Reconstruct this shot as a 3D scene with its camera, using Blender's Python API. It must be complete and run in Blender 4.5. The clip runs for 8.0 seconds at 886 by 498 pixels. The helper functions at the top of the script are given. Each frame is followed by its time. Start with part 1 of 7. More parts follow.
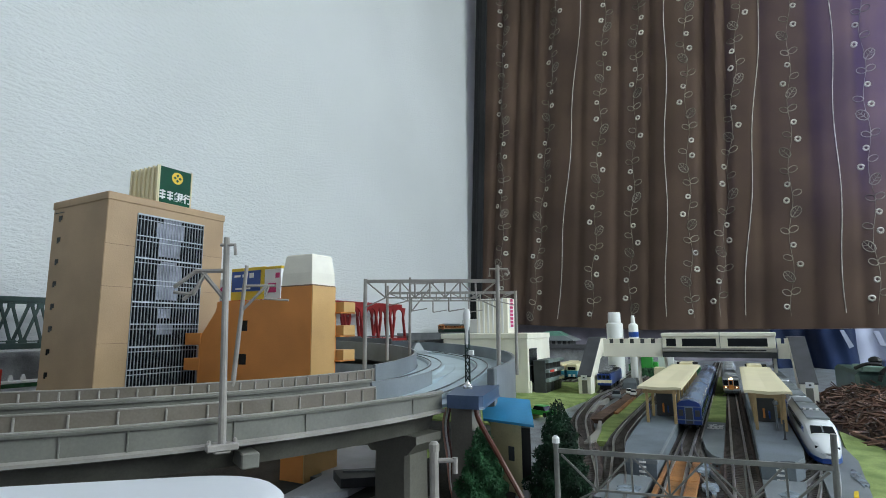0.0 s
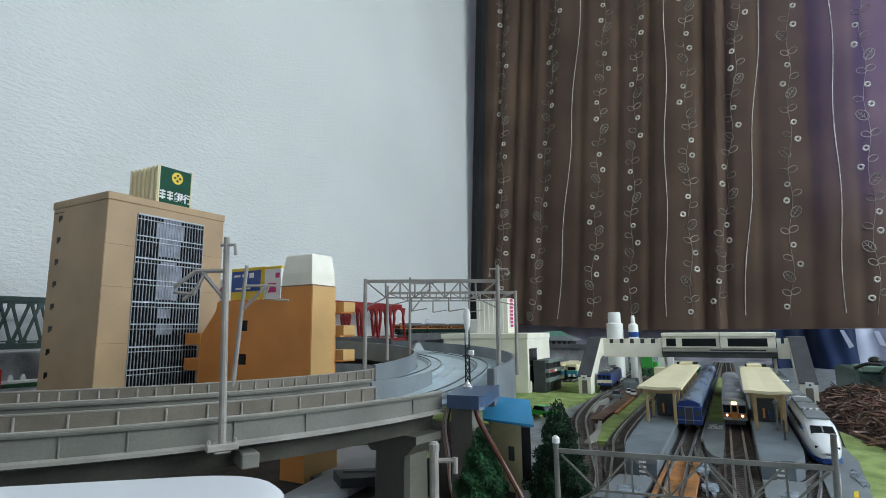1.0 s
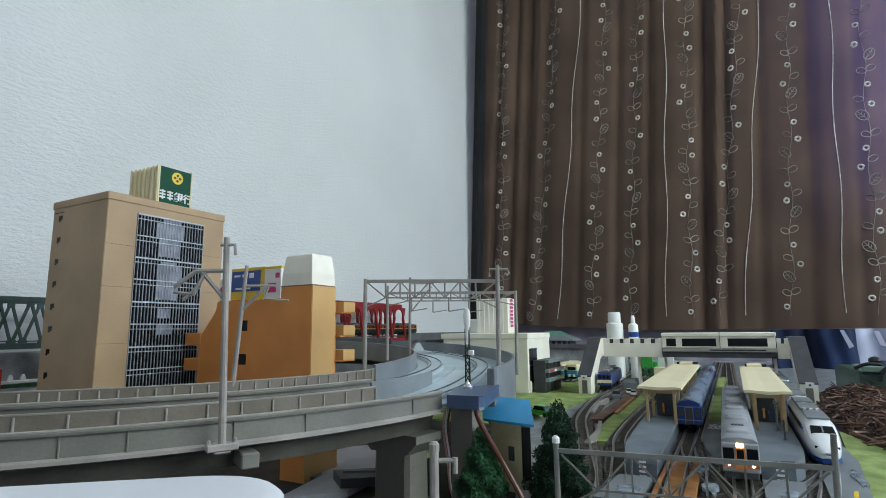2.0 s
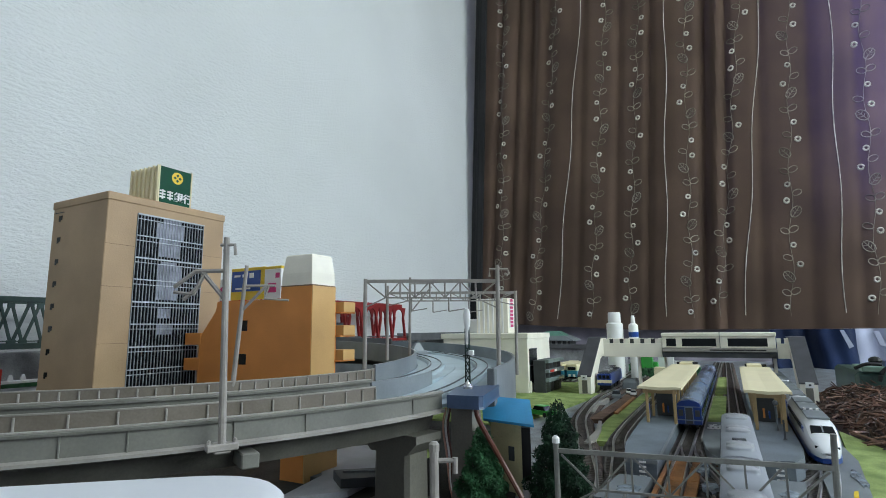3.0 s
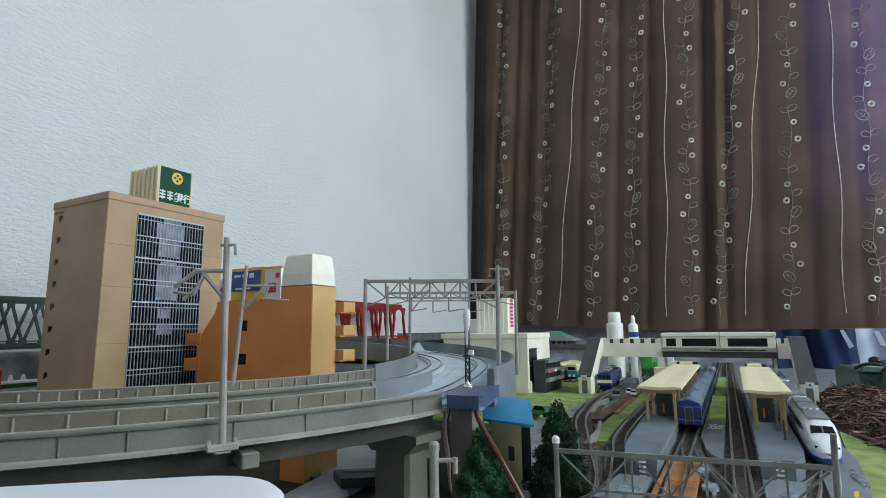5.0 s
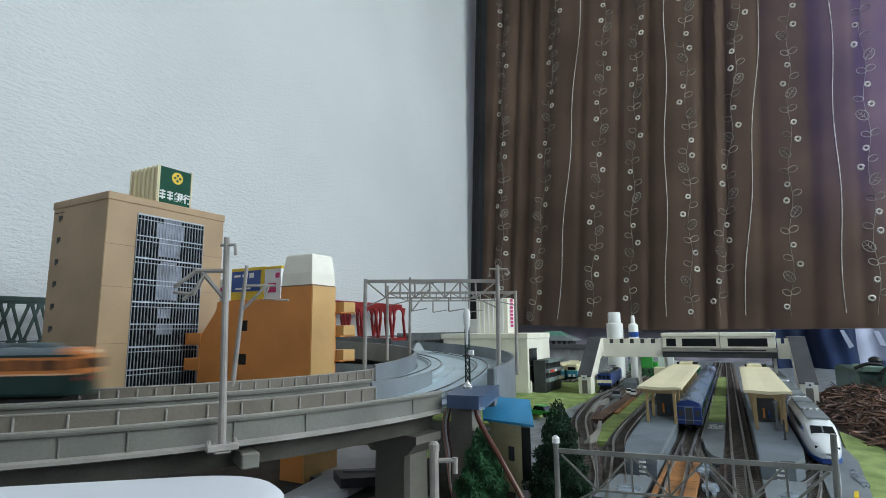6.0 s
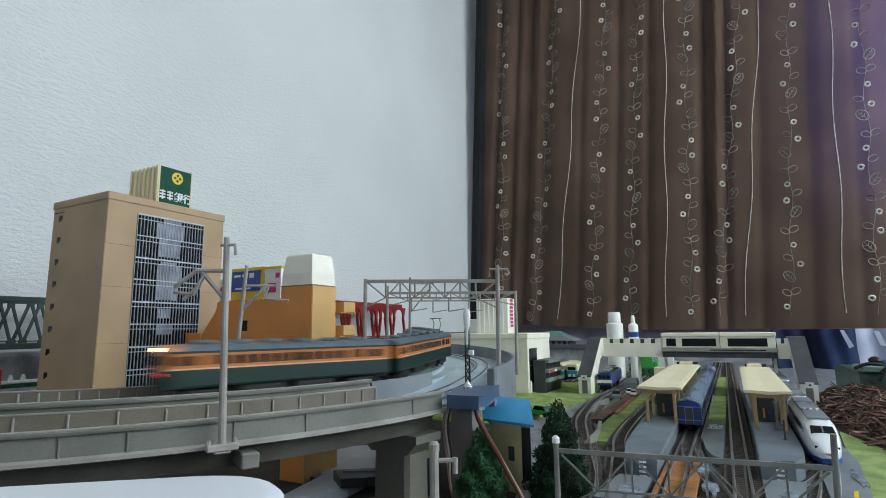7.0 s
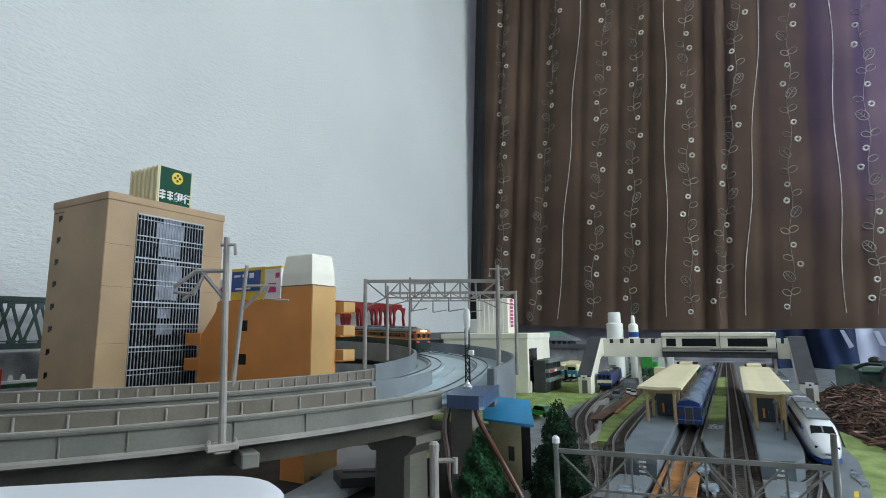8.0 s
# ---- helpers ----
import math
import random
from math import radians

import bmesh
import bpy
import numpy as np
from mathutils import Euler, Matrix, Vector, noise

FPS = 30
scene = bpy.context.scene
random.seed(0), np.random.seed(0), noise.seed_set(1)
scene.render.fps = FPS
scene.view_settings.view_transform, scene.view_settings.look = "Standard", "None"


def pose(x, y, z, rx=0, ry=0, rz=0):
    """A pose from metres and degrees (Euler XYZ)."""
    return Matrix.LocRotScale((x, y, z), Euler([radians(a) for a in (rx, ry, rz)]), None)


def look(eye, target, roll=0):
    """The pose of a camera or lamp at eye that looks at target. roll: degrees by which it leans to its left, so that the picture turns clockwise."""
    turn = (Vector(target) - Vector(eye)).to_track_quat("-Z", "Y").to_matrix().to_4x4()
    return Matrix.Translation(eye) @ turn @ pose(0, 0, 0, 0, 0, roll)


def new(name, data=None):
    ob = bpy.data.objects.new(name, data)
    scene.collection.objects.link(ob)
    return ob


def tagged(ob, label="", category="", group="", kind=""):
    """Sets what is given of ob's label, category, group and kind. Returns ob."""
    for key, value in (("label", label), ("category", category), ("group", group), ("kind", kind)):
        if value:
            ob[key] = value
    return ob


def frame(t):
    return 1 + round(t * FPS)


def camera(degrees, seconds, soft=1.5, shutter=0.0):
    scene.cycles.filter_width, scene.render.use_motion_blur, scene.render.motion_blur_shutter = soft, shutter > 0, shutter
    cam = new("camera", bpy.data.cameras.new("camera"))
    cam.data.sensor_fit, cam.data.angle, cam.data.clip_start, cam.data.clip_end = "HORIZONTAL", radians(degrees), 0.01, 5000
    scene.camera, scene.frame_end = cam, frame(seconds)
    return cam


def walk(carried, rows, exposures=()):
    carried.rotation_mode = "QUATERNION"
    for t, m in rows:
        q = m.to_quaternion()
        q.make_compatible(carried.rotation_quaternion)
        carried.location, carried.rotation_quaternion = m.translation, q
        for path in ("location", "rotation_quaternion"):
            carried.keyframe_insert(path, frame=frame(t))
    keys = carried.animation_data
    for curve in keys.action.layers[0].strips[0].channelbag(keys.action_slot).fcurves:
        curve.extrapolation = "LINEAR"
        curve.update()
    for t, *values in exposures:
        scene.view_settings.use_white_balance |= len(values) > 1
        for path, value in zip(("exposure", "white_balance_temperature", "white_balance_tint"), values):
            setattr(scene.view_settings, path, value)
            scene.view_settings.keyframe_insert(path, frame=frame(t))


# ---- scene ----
cam = camera(79.66, 8.0, soft=0.95, shutter=0.65)
VIEW = pose(0, 0, 0.095, 98.64, 0, 28.2) @ pose(0, 0, 0, 0, 0, -0.65)
walk(cam, [(0, VIEW), (8.0, VIEW)], exposures=[(0, 0.0), (8.0, 0.0)])

# daylight: overcast sky outside, entering by the east window
world = bpy.data.worlds.new("world")
scene.world = world
world.use_nodes = True
_n = world.node_tree.nodes
_sky = _n.new("ShaderNodeTexSky")
_sky.sky_type = "NISHITA"
_sky.sun_disc = False
_sky.sun_elevation = radians(40)
_sky.sun_rotation = radians(60)
world.node_tree.links.new(_sky.outputs[0], _n["Background"].inputs[0])
_n["Background"].inputs[1].default_value = 0.07


def area_lamp(x, y, z, toward, sx, sy, power, col):
    o = new("area_light", bpy.data.lights.new("area_light", "AREA"))
    o.data.shape, o.data.size, o.data.size_y = "RECTANGLE", sx, sy
    o.data.energy, o.data.color = power, col
    o.matrix_world = look((x, y, z), toward)


area_lamp(1.70, 0.60, 1.02, (0.0, 0.80, 0.15), 1.5, 0.95, 41, (0.84, 0.985, 0.968))
# unseen fill lamp behind the camera, added to lift camera-facing sides
area_lamp(-0.1, -1.52, 0.85, (-0.1, 0, 0.7), 1.2, 1.0, 1.7, (0.98, 0.98, 0.95))


# added behind the curtain to give its right side a violet glow
area_lamp(0.80, 1.80, 0.90, (0.80, 1.0, 0.84), 0.96, 1.05, 125, (0.62, 0.64, 1.0))


# ---- materials ----
def mat(name, col, rough=0.55, var=0.12, scale=60.0, bump=0.05, metal=0.0, fine=900.0, dirt=None, emit=0.0, per=0.0, spec=0.4):
    m = bpy.data.materials.new(name)
    m.use_nodes = True
    nt = m.node_tree
    b = nt.nodes["Principled BSDF"]
    b.inputs["Roughness"].default_value = rough
    b.inputs["Metallic"].default_value = metal
    b.inputs["Specular IOR Level"].default_value = spec
    co = nt.nodes.new("ShaderNodeTexCoord")
    n1 = nt.nodes.new("ShaderNodeTexNoise")
    n1.inputs["Scale"].default_value = scale
    n1.inputs["Detail"].default_value = 4
    n2 = nt.nodes.new("ShaderNodeTexNoise")
    n2.inputs["Scale"].default_value = fine
    n2.inputs["Detail"].default_value = 2
    for n in (n1, n2):
        nt.links.new(co.outputs["Object"], n.inputs["Vector"])
    r = nt.nodes.new("ShaderNodeValToRGB")
    d = dirt if dirt else tuple(c * (1 - 2.2 * var) for c in col)
    r.color_ramp.elements[0].position, r.color_ramp.elements[1].position = 0.3, 0.68
    r.color_ramp.elements[0].color = (*[max(c, 0) for c in d], 1)
    r.color_ramp.elements[1].color = (*[min(c * (1 + var), 1) for c in col], 1)
    nt.links.new(n1.outputs["Fac"], r.inputs["Fac"])
    mx = nt.nodes.new("ShaderNodeMix")
    mx.data_type, mx.blend_type = "RGBA", "OVERLAY"
    mx.inputs["Factor"].default_value = min(0.9, var * 2)
    nt.links.new(r.outputs["Color"], mx.inputs["A"])
    nt.links.new(n2.outputs["Color"], mx.inputs["B"])
    out = mx.outputs["Result"]
    bw = nt.nodes.new("ShaderNodeRGBToBW")
    nt.links.new(n2.outputs["Color"], bw.inputs[0])
    nt.links.new(bw.outputs[0], mx.inputs["B"])
    if per:
        oi = nt.nodes.new("ShaderNodeObjectInfo")
        ge = nt.nodes.new("ShaderNodeNewGeometry")
        ad = nt.nodes.new("ShaderNodeMath")
        nt.links.new(oi.outputs["Random"], ad.inputs[0])
        nt.links.new(ge.outputs["Random Per Island"], ad.inputs[1])
        hs = nt.nodes.new("ShaderNodeHueSaturation")
        mr = nt.nodes.new("ShaderNodeMapRange")
        mr.inputs["From Max"].default_value = 2.0
        mr.inputs["To Min"].default_value, mr.inputs["To Max"].default_value = 1 - per, 1 + per
        nt.links.new(ad.outputs[0], mr.inputs["Value"])
        nt.links.new(mr.outputs["Result"], hs.inputs["Value"])
        nt.links.new(out, hs.inputs["Color"])
        out = hs.outputs["Color"]
    nt.links.new(out, b.inputs["Base Color"])
    if bump:
        bp = nt.nodes.new("ShaderNodeBump")
        bp.inputs["Strength"].default_value = min(1.0, bump * 4)
        bp.inputs["Distance"].default_value = 0.0006
        nt.links.new(n2.outputs["Fac"], bp.inputs["Height"])
        nt.links.new(bp.outputs["Normal"], b.inputs["Normal"])
    if emit:
        b.inputs["Emission Color"].default_value = (*col, 1)
        b.inputs["Emission Strength"].default_value = emit
    return m


def glass_mat(name, col, rough=0.12):
    m = mat(name, col, rough, 0.05, 40, 0)
    m.node_tree.nodes["Principled BSDF"].inputs["Specular IOR Level"].default_value = 0.12
    return m


def wall_paper():
    m = mat("wallpaper", (0.69, 0.705, 0.705), 0.85, 0.03, 3, 0.0)
    nt = m.node_tree
    b = nt.nodes["Principled BSDF"]
    co = nt.nodes.new("ShaderNodeTexCoord")
    mp = nt.nodes.new("ShaderNodeMapping")
    mp.inputs["Scale"].default_value = (1, 0.45, 1.3)
    nz = nt.nodes.new("ShaderNodeTexNoise")
    nz.inputs["Scale"].default_value = 210
    nz.inputs["Detail"].default_value = 5
    nz.inputs["Roughness"].default_value = 0.6
    bp = nt.nodes.new("ShaderNodeBump")
    bp.inputs["Strength"].default_value = 1.0
    bp.inputs["Distance"].default_value = 0.0028
    nt.links.new(co.outputs["Object"], mp.inputs["Vector"])
    nt.links.new(mp.outputs[0], nz.inputs["Vector"])
    nt.links.new(nz.outputs["Fac"], bp.inputs["Height"])
    nt.links.new(bp.outputs["Normal"], b.inputs["Normal"])
    return m


def cloth(name, col, var=0.15, weave=1500):
    m = mat(name, col, 0.9, var, 6, 0.12, fine=weave, spec=0.2)
    m.node_tree.nodes["Principled BSDF"].inputs["Sheen Weight"].default_value = 0.08
    return m


WALL = wall_paper()
CEIL = mat("ceiling_paint", (0.82, 0.82, 0.80), 0.9, 0.02, 4, 0.05)
FLOOR = mat("floor_wood", (0.30, 0.19, 0.11), 0.5, 0.2, 8, 0.05)
def see_through(m, amount, col):
    """Lets some of the light behind a cloth through it."""
    nt = m.node_tree
    t = nt.nodes.new("ShaderNodeBsdfTranslucent")
    t.inputs["Color"].default_value = (*col, 1)
    x = nt.nodes.new("ShaderNodeMixShader")
    x.inputs[0].default_value = amount
    nt.links.new(nt.nodes["Principled BSDF"].outputs[0], x.inputs[1])
    nt.links.new(t.outputs[0], x.inputs[2])
    nt.links.new(x.outputs[0], nt.nodes["Material Output"].inputs["Surface"])
    return m


FABRIC = cloth("curtain_fabric", (0.112, 0.072, 0.052))
LINING = cloth("curtain_lining", (0.02, 0.02, 0.022))
see_through(FABRIC, 0.14, (0.34, 0.30, 0.48))
THREAD = mat("silver_thread", (0.56, 0.53, 0.50), 0.6, 0.2, 30, 0.1)
THREADD = mat("dull_thread", (0.27, 0.245, 0.225), 0.7, 0.3, 25, 0.1)
SHADEBASE = mat("shaded_ground", (0.030, 0.030, 0.026), 0.8, 0.3, 40, 0.3)
BOARD = mat("board_grey", (0.23, 0.26, 0.29), 0.32, 0.3, 45, 0.2, fine=700, dirt=(0.09, 0.085, 0.075))
GRASS = mat("flock_grass", (0.24, 0.30, 0.098), 0.95, 0.25, 60, 0.35, fine=1400, dirt=(0.14, 0.20, 0.05))
ROADBR = mat("brown_ballast", (0.14, 0.085, 0.055), 0.9, 0.3, 80, 0.3, fine=1600)
BALLAST = mat("dark_ballast", (0.10, 0.092, 0.085), 0.9, 0.3, 90, 0.35, fine=1500)
BALLASTR = mat("brown_track_bed", (0.105, 0.075, 0.062), 0.9, 0.25, 90, 0.35, fine=1500)
RAILD = mat("dark_rail", (0.15, 0.16, 0.17), 0.35, 0.2, 200, 0.0, metal=0.5)
RAIL = mat("rail_metal", (0.62, 0.61, 0.60), 0.28, 0.1, 200, 0.0, metal=0.9)
SLEEPER = mat("sleeper_plastic", (0.075, 0.066, 0.058), 0.7, 0.2, 200, 0.1)
VIA = mat("viaduct_plastic", (0.175, 0.173, 0.152), 0.34, 0.12, 30, 0.012, dirt=(0.125, 0.124, 0.108))
# paints light on viaduct copings, ribs and ledge; plain pale colour elsewhere
VIAL = mat("pale_and_lit_edge", (0.33, 0.31, 0.28), 0.4, 0.10, 60, 0.02)
VIAP = mat("viaduct_brown_panel", (0.180, 0.157, 0.130), 0.45, 0.14, 40, 0.02, dirt=(0.14, 0.118, 0.095))
VIAB = mat("viaduct_blue_grey", (0.20, 0.222, 0.235), 0.36, 0.10, 30, 0.02, dirt=(0.14, 0.155, 0.17))
DECK = mat("deck_pale_blue", (0.40, 0.49, 0.53), 0.28, 0.10, 30, 0.03, dirt=(0.31, 0.38, 0.42))
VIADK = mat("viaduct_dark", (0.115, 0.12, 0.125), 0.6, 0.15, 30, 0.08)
PIERM = mat("pier_plastic", (0.17, 0.16, 0.135), 0.55, 0.12, 30, 0.08)
MAST = mat("mast_grey", (0.33, 0.305, 0.28), 0.45, 0.08, 90, 0.05)
# darker copy of the mast plastic, for the near portal in shade
GANTRY = mat("shaded_mast_grey", (0.215, 0.215, 0.195), 0.45, 0.12, 90, 0.05)
TAN = mat("bank_tan", (0.385, 0.262, 0.150), 0.55, 0.07, 25, 0.06)
SEAMC = mat("seam_shadow_brown", (0.20, 0.13, 0.08), 0.7, 0.1, 60, 0)
DARKW = glass_mat("dark_window", (0.012, 0.014, 0.016))
BLACKW = mat("black_glazing", (0.006, 0.007, 0.009), 0.3, 0.1, 60, 0, spec=0.05)
MULL = mat("mullion_blue_grey", (0.27, 0.295, 0.325), 0.5, 0.1, 90, 0.05)
SPAN = mat("pale_bar", (0.46, 0.50, 0.54), 0.45, 0.08, 90, 0.02)
BLIND = mat("grey_blind", (0.22, 0.235, 0.29), 0.5, 0.22, 80, 0.02)
CREAM = mat("cream_plastic", (0.76, 0.68, 0.45), 0.5, 0.025, 30, 0.05)
IVORY = mat("ivory_plastic", (0.86, 0.82, 0.70), 0.5, 0.05, 30, 0.05)
SIGNG = mat("sign_green", (0.002, 0.062, 0.030), 0.45, 0.15, 40, 0, spec=0.15)
YELLOW = mat("sign_yellow", (0.75, 0.52, 0.03), 0.4, 0.08, 40, 0)
WHITE = mat("white_plastic", (0.80, 0.80, 0.78), 0.4, 0.03, 30, 0.02)
ORANGE = mat("orange_plastic", (0.70, 0.27, 0.065), 0.5, 0.06, 25, 0.06)
ORANGEL = mat("ochre_plastic", (0.56, 0.34, 0.13), 0.5, 0.06, 25, 0.05)
BLACK = mat("black_plastic", (0.012, 0.012, 0.012), 0.5, 0.1, 90, 0)
DKGREY = mat("dark_grey_plastic", (0.06, 0.066, 0.07), 0.55, 0.12, 60, 0.05)
MIDGREY = mat("mid_grey_plastic", (0.165, 0.185, 0.195), 0.55, 0.10, 40, 0.06)
PLATG = mat("platform_grey", (0.130, 0.155, 0.176), 0.7, 0.12, 40, 0.15, fine=1300)
ROOFG = mat("roof_dark_grey", (0.055, 0.056, 0.062), 0.6, 0.12, 60, 0.05)
BLUEC = mat("coach_blue", (0.014, 0.045, 0.22), 0.3, 0.08, 40, 0.0)
COACHR = mat("coach_roof", (0.20, 0.26, 0.36), 0.2, 0.1, 60, 0.02)
SILVER = mat("stainless_silver", (0.50, 0.52, 0.55), 0.32, 0.06, 60, 0.02, metal=0.55)
SILVROOF = mat("silver_roof", (0.29, 0.315, 0.345), 0.4, 0.06, 60, 0.03)
AORANGE = mat("train_orange", (0.44, 0.150, 0.038), 0.35, 0.06, 60, 0.0)
AGREEN = mat("train_green", (0.007, 0.026, 0.021), 0.35, 0.1, 60, 0.0)
TROOF = mat("train_roof_grey", (0.085, 0.108, 0.125), 0.5, 0.1, 60, 0.04)
CHROME = mat("silver_trim", (0.6, 0.6, 0.6), 0.25, 0.05, 60, 0, metal=0.8)
SHINKW = mat("express_white", (0.80, 0.82, 0.84), 0.25, 0.03, 40, 0.0)
SHINKB = mat("express_blue", (0.02, 0.07, 0.30), 0.3, 0.05, 40, 0.0)
LAMPW = mat("headlight_glow", (1.0, 0.78, 0.45), 0.3, 0.0, 10, 0, emit=6)
LAMPR = mat("tail_lamp_glow", (1.0, 0.05, 0.03), 0.3, 0.0, 10, 0, emit=1.2)
GTRUSS = mat("truss_green", (0.055, 0.10, 0.085), 0.5, 0.12, 40, 0.05)
RTRUSS = mat("truss_red", (0.27, 0.022, 0.022), 0.5, 0.12, 40, 0.05)
LEAF = mat("needle_foliage", (0.036, 0.120, 0.050), 0.9, 0.35, 120, 0.2, per=0.55)
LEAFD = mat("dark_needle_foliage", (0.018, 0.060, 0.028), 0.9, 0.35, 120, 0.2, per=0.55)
TRUNK = mat("trunk_brown", (0.08, 0.05, 0.03), 0.9, 0.2, 100, 0.3)
BARK = mat("wood_shavings", (0.22, 0.115, 0.078), 0.7, 0.35, 60, 0.2, per=0.9)
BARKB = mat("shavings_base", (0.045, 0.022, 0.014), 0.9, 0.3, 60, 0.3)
TEAL = mat("teal_plastic", (0.05, 0.10, 0.085), 0.35, 0.2, 30, 0.02)
TEALL = mat("pale_green_plastic", (0.22, 0.33, 0.27), 0.35, 0.15, 30, 0.02)
NAVY = cloth("navy_cloth", (0.014, 0.027, 0.078), 0.3)
SHIRT = cloth("pale_blue_cloth", (0.40, 0.42, 0.55), 0.12)
COPPER = mat("brown_cable", (0.11, 0.035, 0.022), 0.4, 0.1, 60, 0.0)
PINKW = mat("pink_wire", (0.60, 0.32, 0.25), 0.4, 0.1, 60, 0.0)
BOXBLUE = mat("dark_blue_plastic", (0.055, 0.09, 0.165), 0.35, 0.12, 40, 0.03)
SKYBLUE = mat("sky_blue_roof", (0.05, 0.32, 0.60), 0.4, 0.08, 40, 0.03)
HUT = mat("hut_cream", (0.64, 0.57, 0.33), 0.6, 0.1, 40, 0.06)
CARGREEN = mat("car_green", (0.05, 0.38, 0.06), 0.3, 0.05, 40, 0.0)
TEALBLUE = mat("cab_cyan", (0.03, 0.22, 0.34), 0.35, 0.08, 40, 0.0)
RED = mat("bright_red", (0.62, 0.035, 0.02), 0.4, 0.08, 40, 0.0)
PINK = mat("magenta", (0.55, 0.03, 0.16), 0.4, 0.05, 40, 0.0)
ORPLATE = mat("rusty_orange", (0.33, 0.145, 0.045), 0.6, 0.25, 60, 0.15)
LANE = mat("pale_lane", (0.42, 0.43, 0.47), 0.6, 0.14, 30, 0.04)
SHINYP = mat("shiny_blue_grey", (0.27, 0.32, 0.37), 0.22, 0.3, 150, 0.2, dirt=(0.12, 0.14, 0.16))
AWNING = mat("awning_grey_green", (0.20, 0.245, 0.245), 0.5, 0.15, 60, 0.04)
GIRDER = mat("girder_shaded_brown", (0.105, 0.100, 0.085), 0.55, 0.15, 40, 0.05)
PEACH = mat("peach_stripe", (0.58, 0.33, 0.20), 0.4, 0.05, 60, 0.0)
PURPLE = mat("lavender_cloth", (0.33, 0.30, 0.36), 0.85, 0.1, 8, 0.05)
BACKG = mat("grey_blur", (0.32, 0.32, 0.33), 0.7, 0.35, 25, 0.05)
GREENB = mat("copper_green", (0.10, 0.24, 0.18), 0.6, 0.12, 40, 0.04)
TANPOST = mat("post_tan", (0.42, 0.29, 0.14), 0.5, 0.08, 60, 0.04)
PAPER = mat("white_card", (0.62, 0.64, 0.67), 0.6, 0.02, 12, 0.02)


# ---- shapes: (verts, faces) ----
def join(*shapes):
    v, f = [], []
    for a, b in shapes:
        o = len(v)
        v += a
        f += [tuple(i + o for i in q) for q in b]
    return v, f


def moved(shape, m):
    return [tuple(m @ Vector(p)) for p in shape[0]], shape[1]


def box(x0, x1, y0, y1, z0, z1, c=0.0):
    if c <= 0:
        v = [(x, y, z) for z in (z0, z1) for y in (y0, y1) for x in (x0, x1)]
        return v, [(0, 2, 3, 1), (4, 5, 7, 6), (0, 1, 5, 4), (2, 6, 7, 3), (0, 4, 6, 2), (1, 3, 7, 5)]
    X, Y, Zs = (x0, x1), (y0, y1), (z0, z1)
    v, idx = [], {}
    for i in (0, 1):
        for j in (0, 1):
            for k in (0, 1):
                for ax in range(3):
                    p = [X[i], Y[j], Zs[k]]
                    for b, s in enumerate((i, j, k)):
                        if b != ax:
                            p[b] += c if s == 0 else -c
                    idx[i, j, k, ax] = len(v)
                    v.append(tuple(p))
    f = []
    for ax in range(3):
        a, b = [q for q in range(3) if q != ax]
        for s in (0, 1):
            q = []
            for u, w in ((0, 0), (1, 0), (1, 1), (0, 1)):
                key = [0, 0, 0]
                key[ax], key[a], key[b] = s, u, w
                q.append(idx[(*key, ax)])
            f.append(tuple(q))
        for u in (0, 1):
            for w in (0, 1):
                lo, hi = [0, 0, 0], [0, 0, 0]
                lo[ax], hi[ax] = 0, 1
                lo[a] = hi[a] = u
                lo[b] = hi[b] = w
                f.append((idx[(*lo, a)], idx[(*hi, a)], idx[(*hi, b)], idx[(*lo, b)]))
    for i in (0, 1):
        for j in (0, 1):
            for k in (0, 1):
                f.append(tuple(idx[i, j, k, ax] for ax in range(3)))
    return v, f


def loft(rings, closed=True, cap=True):
    v, f, n = [], [], len(rings[0])
    for r in rings:
        v += [tuple(p) for p in r]
    for i in range(len(rings) - 1):
        for k in range(n if closed else n - 1):
            a, b = i * n + k, i * n + (k + 1) % n
            f.append((a, b, b + n, a + n))
    if cap and closed:
        f.append(tuple(range(n))[::-1])
        f.append(tuple(range((len(rings) - 1) * n, len(rings) * n)))
    return v, f


def prism(poly, z0, z1):
    return loft([[(x, y, z0) for x, y in poly], [(x, y, z1) for x, y in poly]])


def tube(pts, r, n=8):
    pts = [Vector(p) for p in pts]
    rings = []
    for i, p in enumerate(pts):
        d = (pts[min(i + 1, len(pts) - 1)] - pts[max(i - 1, 0)]).normalized()
        u = d.cross(Vector((0, 0, 1)) if abs(d.z) < 0.95 else Vector((1, 0, 0))).normalized()
        w = d.cross(u)
        rr = r[i] if isinstance(r, (list, tuple)) else r
        rings.append([p + (u * math.cos(a) + w * math.sin(a)) * rr for a in [2 * math.pi * k / n for k in range(n)]])
    return loft(rings)


def beam(p, q, w, h):
    p, q = Vector(p), Vector(q)
    d = (q - p).normalized()
    u = d.cross(Vector((0, 0, 1)) if abs(d.z) < 0.98 else Vector((1, 0, 0))).normalized()
    k = u.cross(d)
    return loft([[c + u * a * w / 2 + k * b * h / 2 for a, b in ((-1, -1), (1, -1), (1, 1), (-1, 1))] for c in (p, q)])


def lathe(profile, n=20, at=(0, 0, 0)):
    return loft([[(at[0] + r * math.cos(2 * math.pi * k / n), at[1] + r * math.sin(2 * math.pi * k / n), at[2] + z) for k in range(n)] for r, z in profile])


